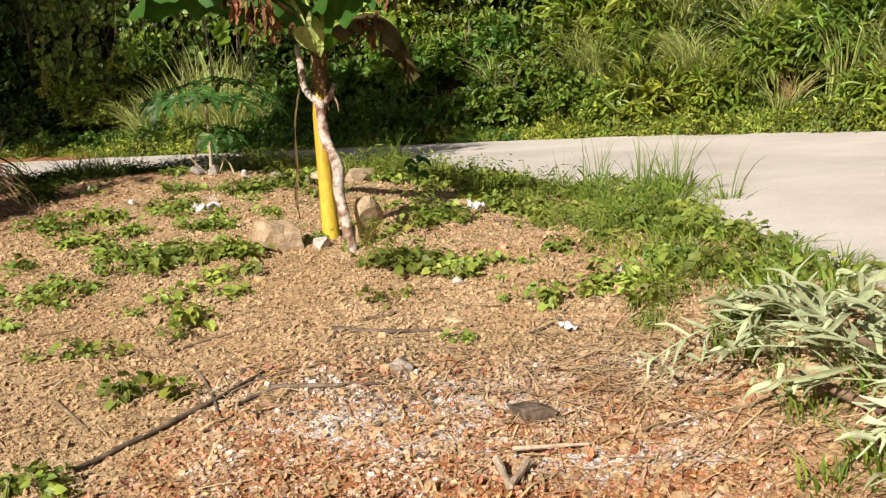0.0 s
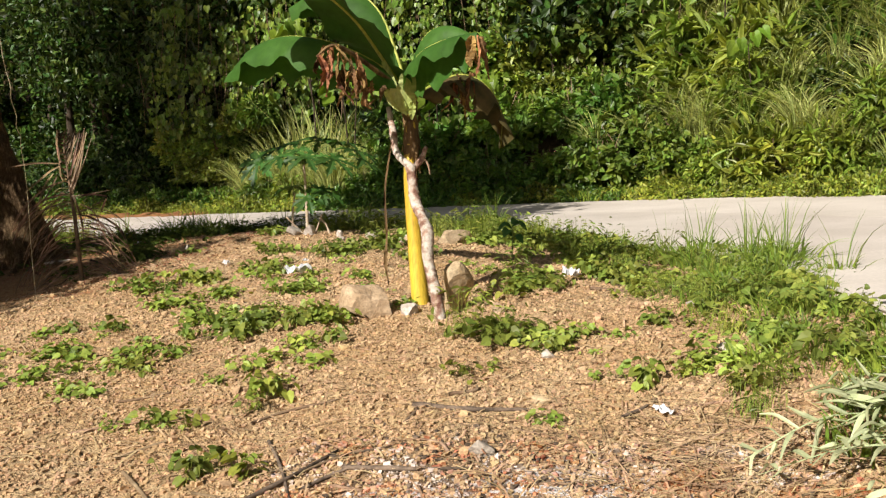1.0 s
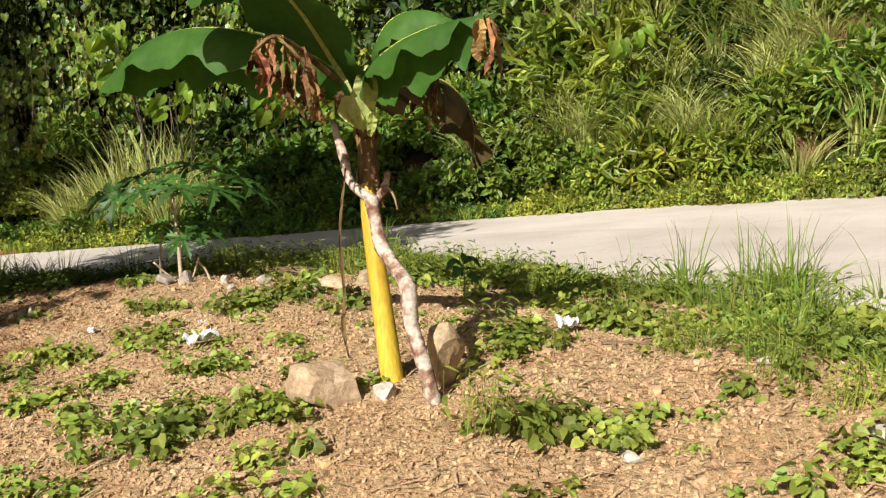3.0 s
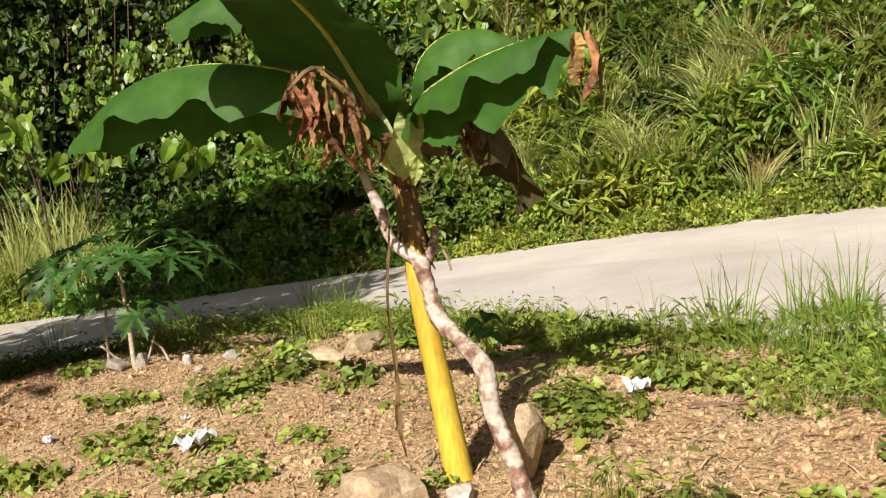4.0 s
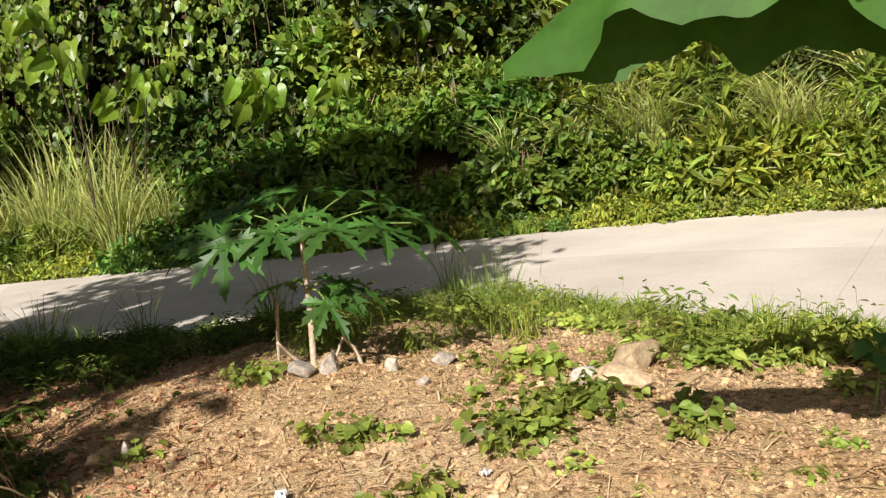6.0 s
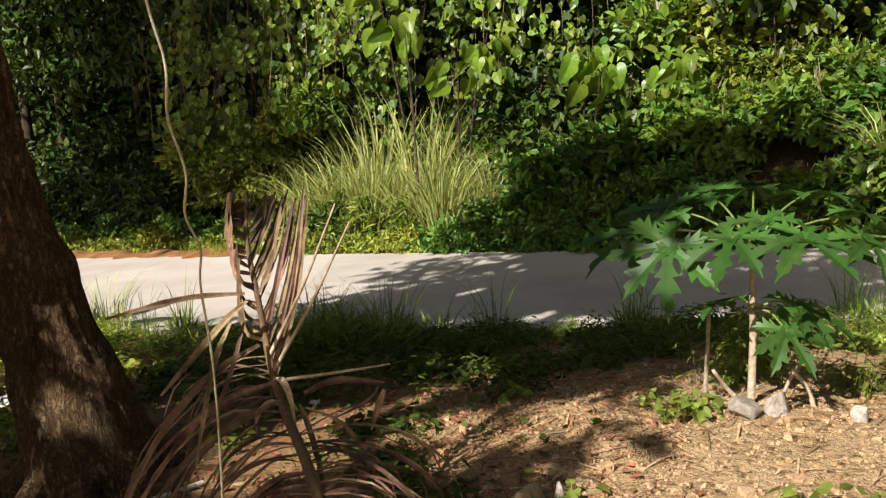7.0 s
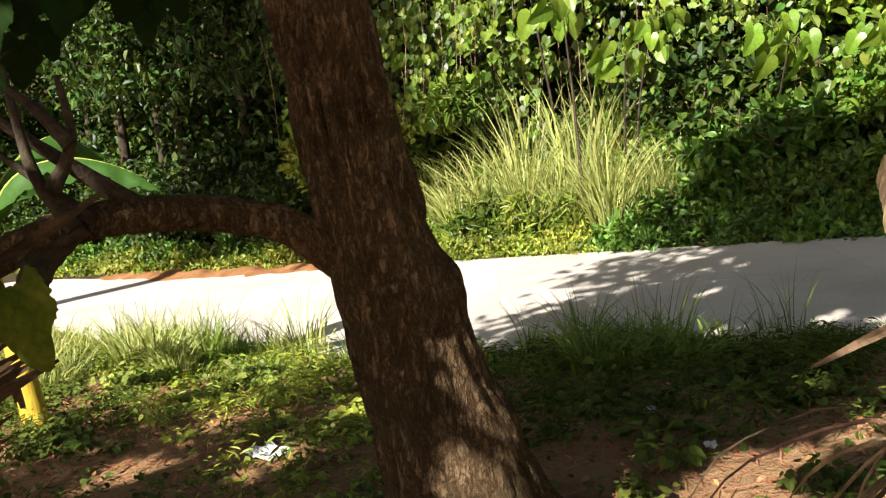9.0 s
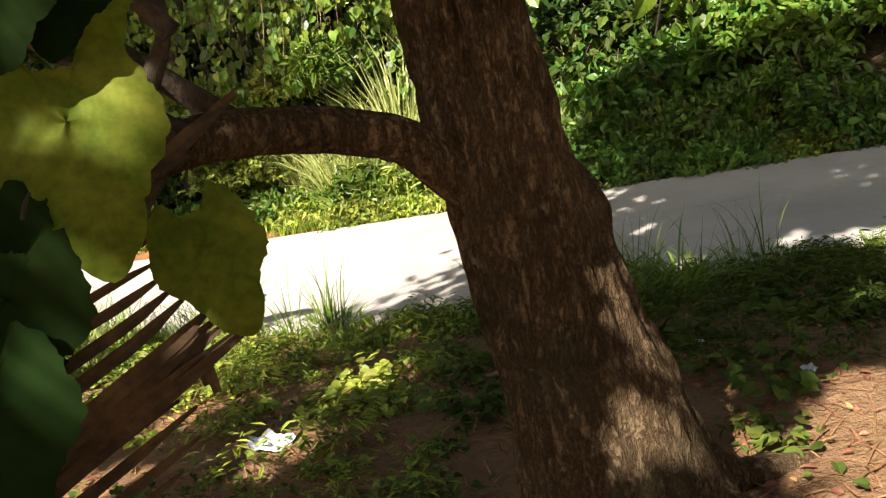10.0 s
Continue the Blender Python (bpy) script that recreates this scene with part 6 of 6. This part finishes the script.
def lobed_spray(a, b, rise, lobes, long_, wide):
    a, b = np.array((*a, ground_at(*a) + 0.05)), np.array((*b, ground_at(*b) + rise))
    bow = np.array([b[1] - a[1], a[0] - b[0], 0]) * rng.normal() * 0.16
    mid = (a + b) / 2 + [0, 0, 0.05 + 0.3 * rise] + bow
    axis = curve_points([a, mid, b], 30)
    out = [ribbon([a, mid, b], [wide * 0.7, wide * 0.9, wide * 0.8, 0.003], (0, 0, 1), 14, 0.3)]
    t, s, u = frames_along(axis)
    roll = rng.normal() * 0.45
    for k in range(lobes):
        for side in (-1, 1):
            j = int(np.clip(6 + 23 * (k + rng.uniform(-0.3, 0.3)) / lobes, 4, 29))
            ln = long_ * math.sin(math.pi * (0.18 + 0.70 * k / lobes)) * rng.uniform(0.65, 1.25)
            fold = side * (math.cos(roll) * s[j] + math.sin(roll) * u[j])
            e = axis[j] + (fold * 0.8 + t[j] * rng.uniform(0.45, 0.95)) * ln + u[j] * ln * rng.uniform(-0.25, 0.2)
            e[2] = max(e[2], ground_at(e[0], e[1]) + 0.012)
            m = (axis[j] + e) / 2 + u[j] * 0.10 * ln + rng.normal(size=3) * 0.012
            w = wide * rng.uniform(0.8, 1.35)
            out.append(ribbon([axis[j], m, e + rng.normal(size=3) * 0.015], [w * 0.7, w * 1.15, w * 0.75, 0.002], u[j] + rng.normal(size=3) * 0.5, 8, rng.uniform(0.1, 0.5)))
    return joined(out)


foot = (1.95, 0.35)
for k in range(40):
    u_ = rng.uniform(-0.45, 1.0)
    st = (1.93 - 0.36 * u_ + rng.normal() * 0.04, 0.45 + 0.95 * u_ + rng.normal() * 0.04)
    a_ = radians(rng.uniform(35, 205) if k % 4 else rng.uniform(60, 130))
    ln = rng.uniform(0.38, 0.68) * (0.8 if a_ > 2.6 else 1.0)
    b = (st[0] + ln * math.cos(a_), st[1] + ln * math.sin(a_) * 0.95)
    part("leaf", fast_mesh("leaf", *lobed_spray(st, b, rng.uniform(0.02, 0.15), 7, rng.uniform(0.11, 0.17), rng.uniform(0.007, 0.011)), M_CUT), cut)
for k, b in enumerate(((1.62, 1.42), (1.5, 0.95), (1.98, 1.3))):
    z = ground_at(*b) + 0.1
    part("stem", fast_mesh("stem", *tube([(*foot, ground_at(*foot) + 0.03), ((foot[0] + b[0]) / 2, (foot[1] + b[1]) / 2, z), (*b, z)], [0.028, 0.02, 0.009], 12, 8, 0.05, k), M_TWIG, True), cut)

# ---- climbing vine and dry frond that hang by the limb ----
climber = thing("climbing_vine", None, "climbing vine with broad yellow-green leaves hanging from the limb", "vine", at=pose(0, 0, 0))


def broad_leaf(size, seed, mat):
    rng = np.random.default_rng(seed)
    n, rings = 96, 22
    th = np.linspace(-np.pi, np.pi, n, endpoint=False)
    lobes = 0.64 + 0.03 * np.cos(5 * th) + 0.40 * np.exp(-(th / 0.46) ** 2) + 0.012 * np.cos(19 * th + seed) + 0.012 * rng.normal(size=n)
    lobes = lobes * np.where(np.abs(th) > 2.75, 0.62, 1.0)
    out = []
    for k in range(rings):
        q = (k / (rings - 1)) ** 0.85
        r = lobes * q * size * 0.55
        x_, y_ = r * np.sin(th), r * np.cos(th)
        vein = 0.16 * np.abs(x_) + 0.007 * size * np.sin((y_ - 1.1 * np.abs(x_)) * 34 / size) * np.clip(np.abs(x_) * 12 / size, 0, 1) + 0.010 * size * np.sin(3 * th + seed)
        out.append(np.stack([r * np.sin(th), r * np.cos(th) + 0.35 * size * 0.55, vein - 0.55 * (r**2) / size], 1))
    v = np.concatenate(out)
    ii = np.arange(n * rings).reshape(rings, n)
    f = np.stack([ii[:-1], np.roll(ii, -1, 1)[:-1], np.roll(ii, -1, 1)[1:], ii[1:]], -1).reshape(-1, 4)
    return fast_mesh("leaf", v, f, mat, True)


EYE_SIDE = np.array([0.35, -0.9, 0.15])
HANGING = [((-6.210, 4.875, 1.004), (-6.160, 4.805, 0.724)), ((-6.120, 5.005, 0.774), (-6.050, 4.955, 0.579)), ((-6.170, 4.945, 1.094), (-6.140, 4.925, 0.984)), ((-6.200, 4.675, 0.814), (-6.230, 4.625, 0.604)), ((-6.250, 4.705, 0.724), (-6.270, 4.655, 0.544)),
           ((-6.200, 4.795, 1.124), (-6.220, 4.765, 0.974)), ((-6.150, 4.865, 1.124), (-6.180, 4.815, 0.984)), ((-6.220, 4.595, 0.724), (-6.200, 4.545, 0.504)), ((-6.290, 4.815, 0.884), (-6.310, 4.765, 0.684)), ((-6.080, 4.915, 1.164), (-6.060, 4.895, 1.054))]
HANGING += [((-5.990, 4.925, 1.324), (-6.000, 4.895, 1.214)), ((-5.960, 4.985, 1.354), (-5.980, 4.965, 1.244)), ((-5.840, 4.915, 1.324), (-5.840, 4.895, 1.234)), ((-6.080, 5.105, 1.254), (-6.080, 5.085, 1.144)), ((-5.800, 5.145, 1.324), (-5.810, 5.115, 1.214)), ((-5.800, 5.075, 1.354), (-5.810, 5.055, 1.254)), ((-5.990, 4.875, 1.194), (-6.000, 4.855, 1.104)), ((-5.670, 5.005, 1.334), (-5.660, 4.995, 1.244)), ((-6.010, 5.095, 1.284), (-6.000, 5.085, 1.194)), ((-5.920, 5.135, 1.374), (-5.940, 5.105, 1.274))]
for k, (a, b) in enumerate(HANGING):
    a, b = np.array(a), np.array(b)
    ln = np.linalg.norm(b - a)
    y = (b - a) / ln
    x = unit(np.cross(y, EYE_SIDE + rng.normal(size=3) * 0.25))
    z = np.cross(x, y)
    m = Matrix(((x[0], y[0], z[0], a[0]), (x[1], y[1], z[1], a[1]), (x[2], y[2], z[2], a[2]), (0, 0, 0, 1)))
    # all but the first three leaves carry the shade in their colour
    leaf = part("leaf", broad_leaf(ln * 1.12, k, M_HANG if k < 3 else M_HANG_SHADED), climber, at=m @ Matrix.Translation((0, ln * 0.15, 0)))
    part("petiole", fast_mesh("petiole", *tube([a + [0, 0.03, 0], a + [-0.005, 0.05, 0.01], a + [-0.01, 0.08, 0.02]], [0.003, 0.003, 0.002], 6, 5), M_LIMB), climber)
part("stem", fast_mesh("stem", *tube([(-6.55, 5.35, 0.70), (-6.30, 5.1, 0.85), (-6.20, 5.0, 1.05), (-6.15, 4.95, 1.3), (-6.3, 4.6, 1.7), (-6.6, 4.2, 2.2), (-7.1, 3.4, 3.2)], [0.006, 0.006, 0.005, 0.005, 0.004], 30, 6), M_LIMB), climber)

old = thing("dry_frond", None, "dark dry palm frond leaning under the limb", "palm frond", at=pose(0, 0, 0))
rng = np.random.default_rng(41)
SLATS = [([(-6.340, 4.816, 0.406), (-6.193, 4.910, 0.492), (-6.039, 5.016, 0.581)], 0.012),
         ([(-6.304, 4.833, 0.462), (-6.174, 4.918, 0.517), (-6.080, 5.008, 0.564)], 0.013),
         ([(-6.276, 4.840, 0.482), (-6.181, 4.920, 0.529), (-6.096, 5.010, 0.576)], 0.014),
         ([(-6.246, 4.848, 0.508), (-6.171, 4.925, 0.547), (-6.103, 5.013, 0.588)], 0.013),
         ([(-6.221, 4.858, 0.538), (-6.152, 4.934, 0.576), (-6.109, 5.016, 0.603)], 0.012),
         ([(-6.278, 4.880, 0.642), (-6.230, 4.950, 0.662), (-6.181, 5.029, 0.675)], 0.007),
         ([(-6.265, 4.875, 0.620), (-6.213, 4.945, 0.638), (-6.170, 5.025, 0.656)], 0.008),
         ([(-6.245, 4.870, 0.596), (-6.200, 4.940, 0.615), (-6.160, 5.021, 0.637)], 0.009),
         ([(-6.232, 4.865, 0.572), (-6.190, 4.935, 0.592), (-6.145, 5.018, 0.622)], 0.01),
         ([(-6.240, 4.820, 0.393), (-6.194, 4.890, 0.411), (-6.143, 4.970, 0.428)], 0.008),
         ([(-6.206, 4.821, 0.388), (-6.188, 4.884, 0.388), (-6.173, 4.956, 0.382)], 0.006),
         ([(-6.322, 4.818, 0.409), (-6.262, 4.893, 0.442), (-6.168, 4.981, 0.481)], 0.007),
         ([(-6.292, 4.818, 0.399), (-6.228, 4.891, 0.427), (-6.144, 4.980, 0.470)], 0.009),
         ([(-6.337, 4.823, 0.434), (-6.283, 4.896, 0.460), (-6.227, 4.977, 0.480)], 0.012)]
for (a, b, c), w in SLATS:
    a, b, c = np.array(a), np.array(b), np.array(c)
    end = a + (a - b) * rng.uniform(2.0, 3.0)
    part("leaflet", fast_mesh("leaflet", *ribbon([end, a, b, c], [w * 1.3, w, w, w * 0.9, w * 0.3], (0.35, -0.9, 0.15), 14, 0.5, rng, 0.0008), M_OLDFROND), old)
ends = np.array([np.array(a) + 2.4 * (np.array(a) - np.array(b)) for (a, b, c), w in SLATS])
part("rachis", fast_mesh("rachis", *tube([ends[0] + [0.2, 0, -0.15], ends.mean(0), ends[5] + [-0.1, 0.05, 0.2]], [0.02, 0.018, 0.014], 12, 8), M_OLDFROND, True), old)
for (a, b, c), w in SLATS[1:4]:
    q = np.array(b) * 0.4 + np.array(c) * 0.6
    part("leaflet", fast_mesh("leaflet", *ribbon([q + [0.01, 0, -0.055], q + [0.004, 0, -0.02], q], [0.006, 0.008, 0.007], (0.35, -0.9, 0.15), 6, 0.3), M_OLDFROND), old)
thing("dead_leaf", fast_mesh("dead_leaf", *ribbon([(-6.30, 5.15, 0.74), (-6.20, 5.22, 0.80), (-6.11, 5.36, 0.88)], [0.006, 0.016, 0.014, 0.005], (0.3, -0.9, 0.3), 10, 0.4, rng, 0.004), M_OLDFROND), "curled brown dead leaf caught on the limb", "leaf")

# ---- twigs, litter and crumbs on the ground ----
TWIGS = [((-0.80, 0.66), (-0.41, 1.44), 0.011, 1), ((-0.34, 1.30), (0.13, 1.35), 0.010, 1), ((-0.76, 1.57), (-0.40, 0.99), 0.008, 1), ((-0.27, 1.94), (0.23, 1.92), 0.012, 1), ((-0.25, 1.72), (-0.27, 1.95), 0.008, 0),
         ((-0.92, 1.74), (-0.62, 1.97), 0.008, 0), ((0.61, 1.87), (0.73, 2.08), 0.008, 1), ((0.84, 1.45), (1.06, 1.56), 0.008, 1), ((1.05, 0.91), (1.41, 0.96), 0.008, 0), ((-1.69, 1.56), (-1.38, 1.72), 0.007, 0), ((0.2, 4.1), (0.55, 4.2), 0.009, 0),
         ((0.15, 4.2), (0.6, 4.0), 0.007, 0), ((-1.4, 3.9), (-1.0, 4.1), 0.006, 0), ((-5.9, 7.6), (-5.3, 7.9), 0.012, 0), ((-7.2, 6.9), (-6.5, 6.6), 0.014, 0), ((-4.9, 5.9), (-4.4, 6.1), 0.008, 0), ((-0.5, 1.25), (-0.22, 1.5), 0.006, 0)]
TWIGS += [((-1.2, 1.22), (-0.91, 0.96), 0.009, 0), ((-1.32, 1.35), (-1.16, 1.53), 0.008, 0), ((-1.74, 1.97), (-1.51, 2.1), 0.007, 0), ((-0.83, 1.08), (-0.59, 1.08), 0.006, 0), ((-0.48, 0.91), (-0.33, 0.96), 0.007, 0), ((-0.44, 1.13), (-0.30, 1.31), 0.008, 1),
          ((-0.15, 2.08), (-0.05, 2.19), 0.009, 0), ((1.28, 1.21), (1.34, 1.06), 0.006, 0), ((0.98, 0.57), (1.13, 0.74), 0.007, 0)]
for _ in range(16):
    a_, ln = rng.uniform(0, 6.28), rng.uniform(0.12, 0.42)
    q_ = (rng.uniform(-0.5, 1.3), rng.uniform(1.05, 2.1))
    TWIGS.append((q_, (q_[0] + ln * math.cos(a_), q_[1] + 0.6 * ln * math.sin(a_)), rng.uniform(0.004, 0.008), 0))
for k, (a, b, r, burnt) in enumerate(TWIGS):
    m = ((a[0] + b[0]) / 2 + rng.normal() * 0.03, (a[1] + b[1]) / 2 + rng.normal() * 0.03)
    thing("twig", fast_mesh("twig", *tube([(*q, ground_at(*q) + r * 0.8) for q in (a, m, b)], [r, r * 0.9, r * 0.5], 12, 7, 0.12, k), M_CHAR if burnt else M_TWIG, True),
          "half-burnt blackened stick lying on the soil" if burnt else "thin dry twig lying on the ground", "stick", "sticks on the ground")
wood = [((0.60, 0.70), (0.66, 0.52)), ((0.70, 0.68), (0.66, 0.52)), ((0.64, 0.80), (0.88, 0.84))]
for k, (a, b) in enumerate(wood):
    thing("firewood", fast_mesh("firewood", *tube([(*a, ground_at(*a) + 0.03), (*b, ground_at(*b) + 0.02)], [0.014, 0.010] if k < 2 else [0.008, 0.005], 6, 8, 0.12, k), M_STAKE), "pale split stick in the cold ashes", "stick", "sticks on the ground")
thing("charred_block", rock_mesh(95, (0.20, 0.12, 0.11), M_CHAR, 0.17), "black charred wood block in the ashes", "wood", at=pose(0.67, 1.06, ground_at(0.67, 1.06) + 0.03, 0, 0, 12))


def crumpled(seed, size):
    bm = bmesh.new()
    bmesh.ops.create_grid(bm, x_segments=9, y_segments=9, size=0.5)
    for v_ in bm.verts:
        q = Vector((v_.co.x * 4 + seed, v_.co.y * 4, seed * 1.7))
        v_.co = Vector((v_.co.x * size[0] * (1 + 0.3 * noise.noise(q)), v_.co.y * size[1] * (1 + 0.3 * noise.noise(q * 1.3)), size[2] * (0.5 + 0.9 * noise.noise(q * 1.1))))
    me = bpy.data.meshes.new("litter")
    bm.to_mesh(me)
    bm.free()
    me.materials.append(M_PLASTIC)
    return me


# the scrap at (0.77, 1.92) stands in for a pale stone
for k, (x, y, a, b, c) in enumerate(((0.05, 4.33, 0.13, 0.1, 0.09), (-1.92, 4.50, 0.2, 0.12, 0.08), (-2.76, 5.05, 0.06, 0.05, 0.04), (0.77, 1.92, 0.12, 0.08, 0.03), (-6.68, 7.28, 0.2, 0.16, 0.05), (-4.70, 6.86, 0.06, 0.06, 0.03), (-2.06, 4.98, 0.05, 0.04, 0.03), (-4.95, 7.5, 0.08, 0.06, 0.03))):
    thing("plastic_scrap", crumpled(k + 1, (a * 0.8, b * 0.8, c * 0.8)), "crumpled white plastic scrap on the soil", "litter", "litter on the plot", at=pose(x, y, ground_at(x, y) + c * 0.35, 0, 0, 40 * k))
# a thin pale stick, built as a narrow bevelled bar
bm = bmesh.new()
bmesh.ops.create_cube(bm, size=1)
bmesh.ops.scale(bm, vec=(0.022, 0.24, 0.016), verts=bm.verts)
bmesh.ops.bevel(bm, geom=bm.edges[:], offset=0.004, segments=2, affect="EDGES")
me = bpy.data.meshes.new("wood_offcut")
bm.to_mesh(me)
bm.free()
me.materials.append(M_PALE)
thing("wood_offcut", me, "thin pale stick leaning under the tree", "wood", at=pose(-4.93, 5.88, ground_at(-4.93, 5.88) + 0.03, 0, 12, -35))


def strewn(count, seed, box, keep):
    rng = np.random.default_rng(seed)
    x, y = rng.uniform(box[0], box[1], count), rng.uniform(box[2], box[3], count)
    k = (rng.random(count) < keep(x, y)) & (beside(x, y, NEAR) > 0.12)
    x, y = x[k], y[k]
    return np.stack([x, y, height(x, y)], 1), rng


CUBE = np.array([(-1, -1, -1), (1, -1, -1), (1, 1, -1), (-1, 1, -1), (-1, -1, 1), (1, -1, 1), (1, 1, 1), (-1, 1, 1)]) * 0.5
CUBE_F = np.array([(0, 3, 2, 1), (4, 5, 6, 7), (0, 1, 5, 4), (1, 2, 6, 5), (2, 3, 7, 6), (3, 0, 4, 7)])


def crumbs(pos, rng, lo, hi):
    n = len(pos)
    size = lo * (hi / lo) ** (rng.random(n) ** 2.2)
    shape = CUBE[None] * np.array([1.0, 0.85, 0.8]) + rng.normal(size=(n, 8, 3)) * 0.14
    a = rng.uniform(0, 6.28, n)
    ca, sa = np.cos(a)[:, None], np.sin(a)[:, None]
    x, y = shape[..., 0] * ca - shape[..., 1] * sa, shape[..., 0] * sa + shape[..., 1] * ca
    v = np.stack([x, y, shape[..., 2]], -1) * size[:, None, None] + pos[:, None] + np.array([0, 0, 1]) * (size * 0.15)[:, None, None]
    return v.reshape(-1, 3), ((np.arange(n) * 8)[:, None, None] + CUBE_F[None]).reshape(-1, 4)


pos, r_ = strewn(115000, 1, (-4.2, 2.2, 0.2, 7.4), lambda x, y: np.clip(1.15 - 0.12 * y, 0.25, 1))
thing("soil_crumbs", fast_mesh("soil_crumbs", *crumbs(pos, r_, 0.006, 0.019), M_CLOD), "loose tan clods and grit over the plot", "soil", kind="stuff")
pos, r_ = strewn(9500, 2, (-0.6, 1.4, 0.2, 1.6), lambda x, y: 0.9 + 0 * x)
thing("ash_crumbs", fast_mesh("ash_crumbs", *crumbs(pos, r_, 0.004, 0.019), M_CHIP), "scorched lumps of soil and ash", "soil", kind="stuff")
pos, r_ = strewn(7000, 26, (-0.7, 1.7, 0.0, 1.5), lambda x, y: np.clip(1.15 - 0.95 * y - 0.3 * np.abs(x - 0.5), 0.03, 1))
thing("scorched_leaves", fast_mesh("scorched_leaves", *leaves(OVAL, pos + [0, 0, 0.012], r_.normal(size=pos.shape), r_.normal(size=pos.shape) * 0.8 + [0, 0, 0.7], r_.uniform(0.012, 0.034, len(pos))), M_SCORCH), "scorched orange-brown leaves round the ashes", "leaves", kind="stuff")
pos, r_ = strewn(2600, 21, (-0.7, 1.5, 0.3, 1.9), lambda x, y: np.exp(-((x - 0.35) ** 2 / 0.5 + (y - 1.35) ** 2 / 0.12)))
thing("charcoal_bits", fast_mesh("charcoal_bits", *crumbs(pos, r_, 0.005, 0.022), M_CHAR), "black charcoal bits strewn in the ashes", "charcoal", kind="stuff")
pos, r_ = strewn(1500, 22, (-4.0, 2.0, 0.4, 7.2), lambda x, y: np.clip(0.9 + value_noise(x, y, 0.6, 31), 0, 1))
thing("soil_clods", fast_mesh("soil_clods", *crumbs(pos, r_, 0.016, 0.042), M_CLOD), "larger tan clods lying over the plot", "soil", kind="stuff")


def straws(pos, rng, lo, hi, wide):
    n = len(pos)
    ln = rng.uniform(lo, hi, n)
    a = rng.uniform(0, 6.28, n)
    d = np.stack([np.cos(a), np.sin(a), rng.normal(size=n) * 0.12], 1)
    s = np.stack([-np.sin(a), np.cos(a), 0 * a], 1) * (wide * rng.uniform(0.6, 1.4, n))[:, None]
    up = np.array([0, 0, 1.0])
    ends = []
    for t, lift in ((-0.5, 0.004), (0.0, 0.012), (0.5, 0.005)):
        c = pos + d * (ln * t)[:, None] + up * (lift + 0.008 * rng.random(n))[:, None]
        ends += [c - s, c + s]
    v = np.stack(ends, 1).reshape(-1, 3)
    f = (np.arange(n) * 6)[:, None, None] + np.array([(0, 1, 3, 2), (2, 3, 5, 4)])[None]
    return v, f.reshape(-1, 4)


pos, r_ = strewn(17000, 3, (-4.2, 2.2, 0.2, 7.2), lambda x, y: np.clip(0.34 + 0.5 * np.exp(-((x - 0.7) ** 2 + (y - 1.4) ** 2) / 0.8) + 0.4 * np.exp(-((x - 0.4) ** 2 + (y - 4.0) ** 2) / 0.2), 0, 1))
thing("straw", fast_mesh("straw", *straws(pos, r_, 0.03, 0.17, 0.0028), M_STRAW), "dry straw and grass stalks strewn on the soil", "straw", kind="stuff")
pos, r_ = strewn(1500, 13, (0.45, 2.0, 0.55, 2.1), lambda x, y: np.exp(-((x - 1.0) ** 2 / 0.22 + (y - 1.45) ** 2 / 0.2)) + 0.6 * np.exp(-((x - 1.5) ** 2 / 0.12 + (y - 0.65) ** 2 / 0.05)))
thing("straw", fast_mesh("straw", *straws(pos, r_, 0.12, 0.42, 0.0024), M_STRAW), "tangled pale straw beside the ashes", "straw", kind="stuff")
pos, r_ = strewn(9000, 4, (-10.0, -2.9, 4.2, 9.8), lambda x, y: np.clip(0.25 + value_noise(x, y, 0.7, 9) * 1.4, 0, 1) * np.clip((-2.9 - x) * 1.2, 0, 1))
way = r_.normal(size=pos.shape) * [1, 1, 0.15]
thing("leaf_litter", fast_mesh("leaf_litter", *leaves(OVAL, pos + [0, 0, 0.012], way, r_.normal(size=pos.shape) * 0.3 + [0, 0, 1], r_.uniform(0.02, 0.055, len(pos))), M_LITTER), "fallen brown leaves under the tree", "leaves", kind="stuff")
pos, r_ = strewn(7500, 5, (-10.0, -3.2, 4.6, 9.9), lambda x, y: np.clip(0.3 + value_noise(x, y, 0.5, 12) * 2.0, 0, 1) * np.where((x > -5.2) & (y < 7.0), 0.3, 1.0))
thing("ground_cover", fast_mesh("ground_cover", *leaves(HEART, pos + [0, 0, 0.03], r_.normal(size=pos.shape) * [1, 1, 0.3], r_.normal(size=pos.shape) * 0.35 + [0, 0, 1], r_.uniform(0.018, 0.042, len(pos))), M_WEED_SHADED), "creeping ground cover, its green darkened for shade", "weed", kind="stuff")
pos, r_ = strewn(11000, 6, (-10.0, -3.0, 4.2, 9.8), lambda x, y: 0.75 + 0 * x)
thing("straw", fast_mesh("straw", *straws(pos, r_, 0.04, 0.2, 0.0024), M_LITTER), "brown dry stalks strewn under the tree", "straw", kind="stuff")
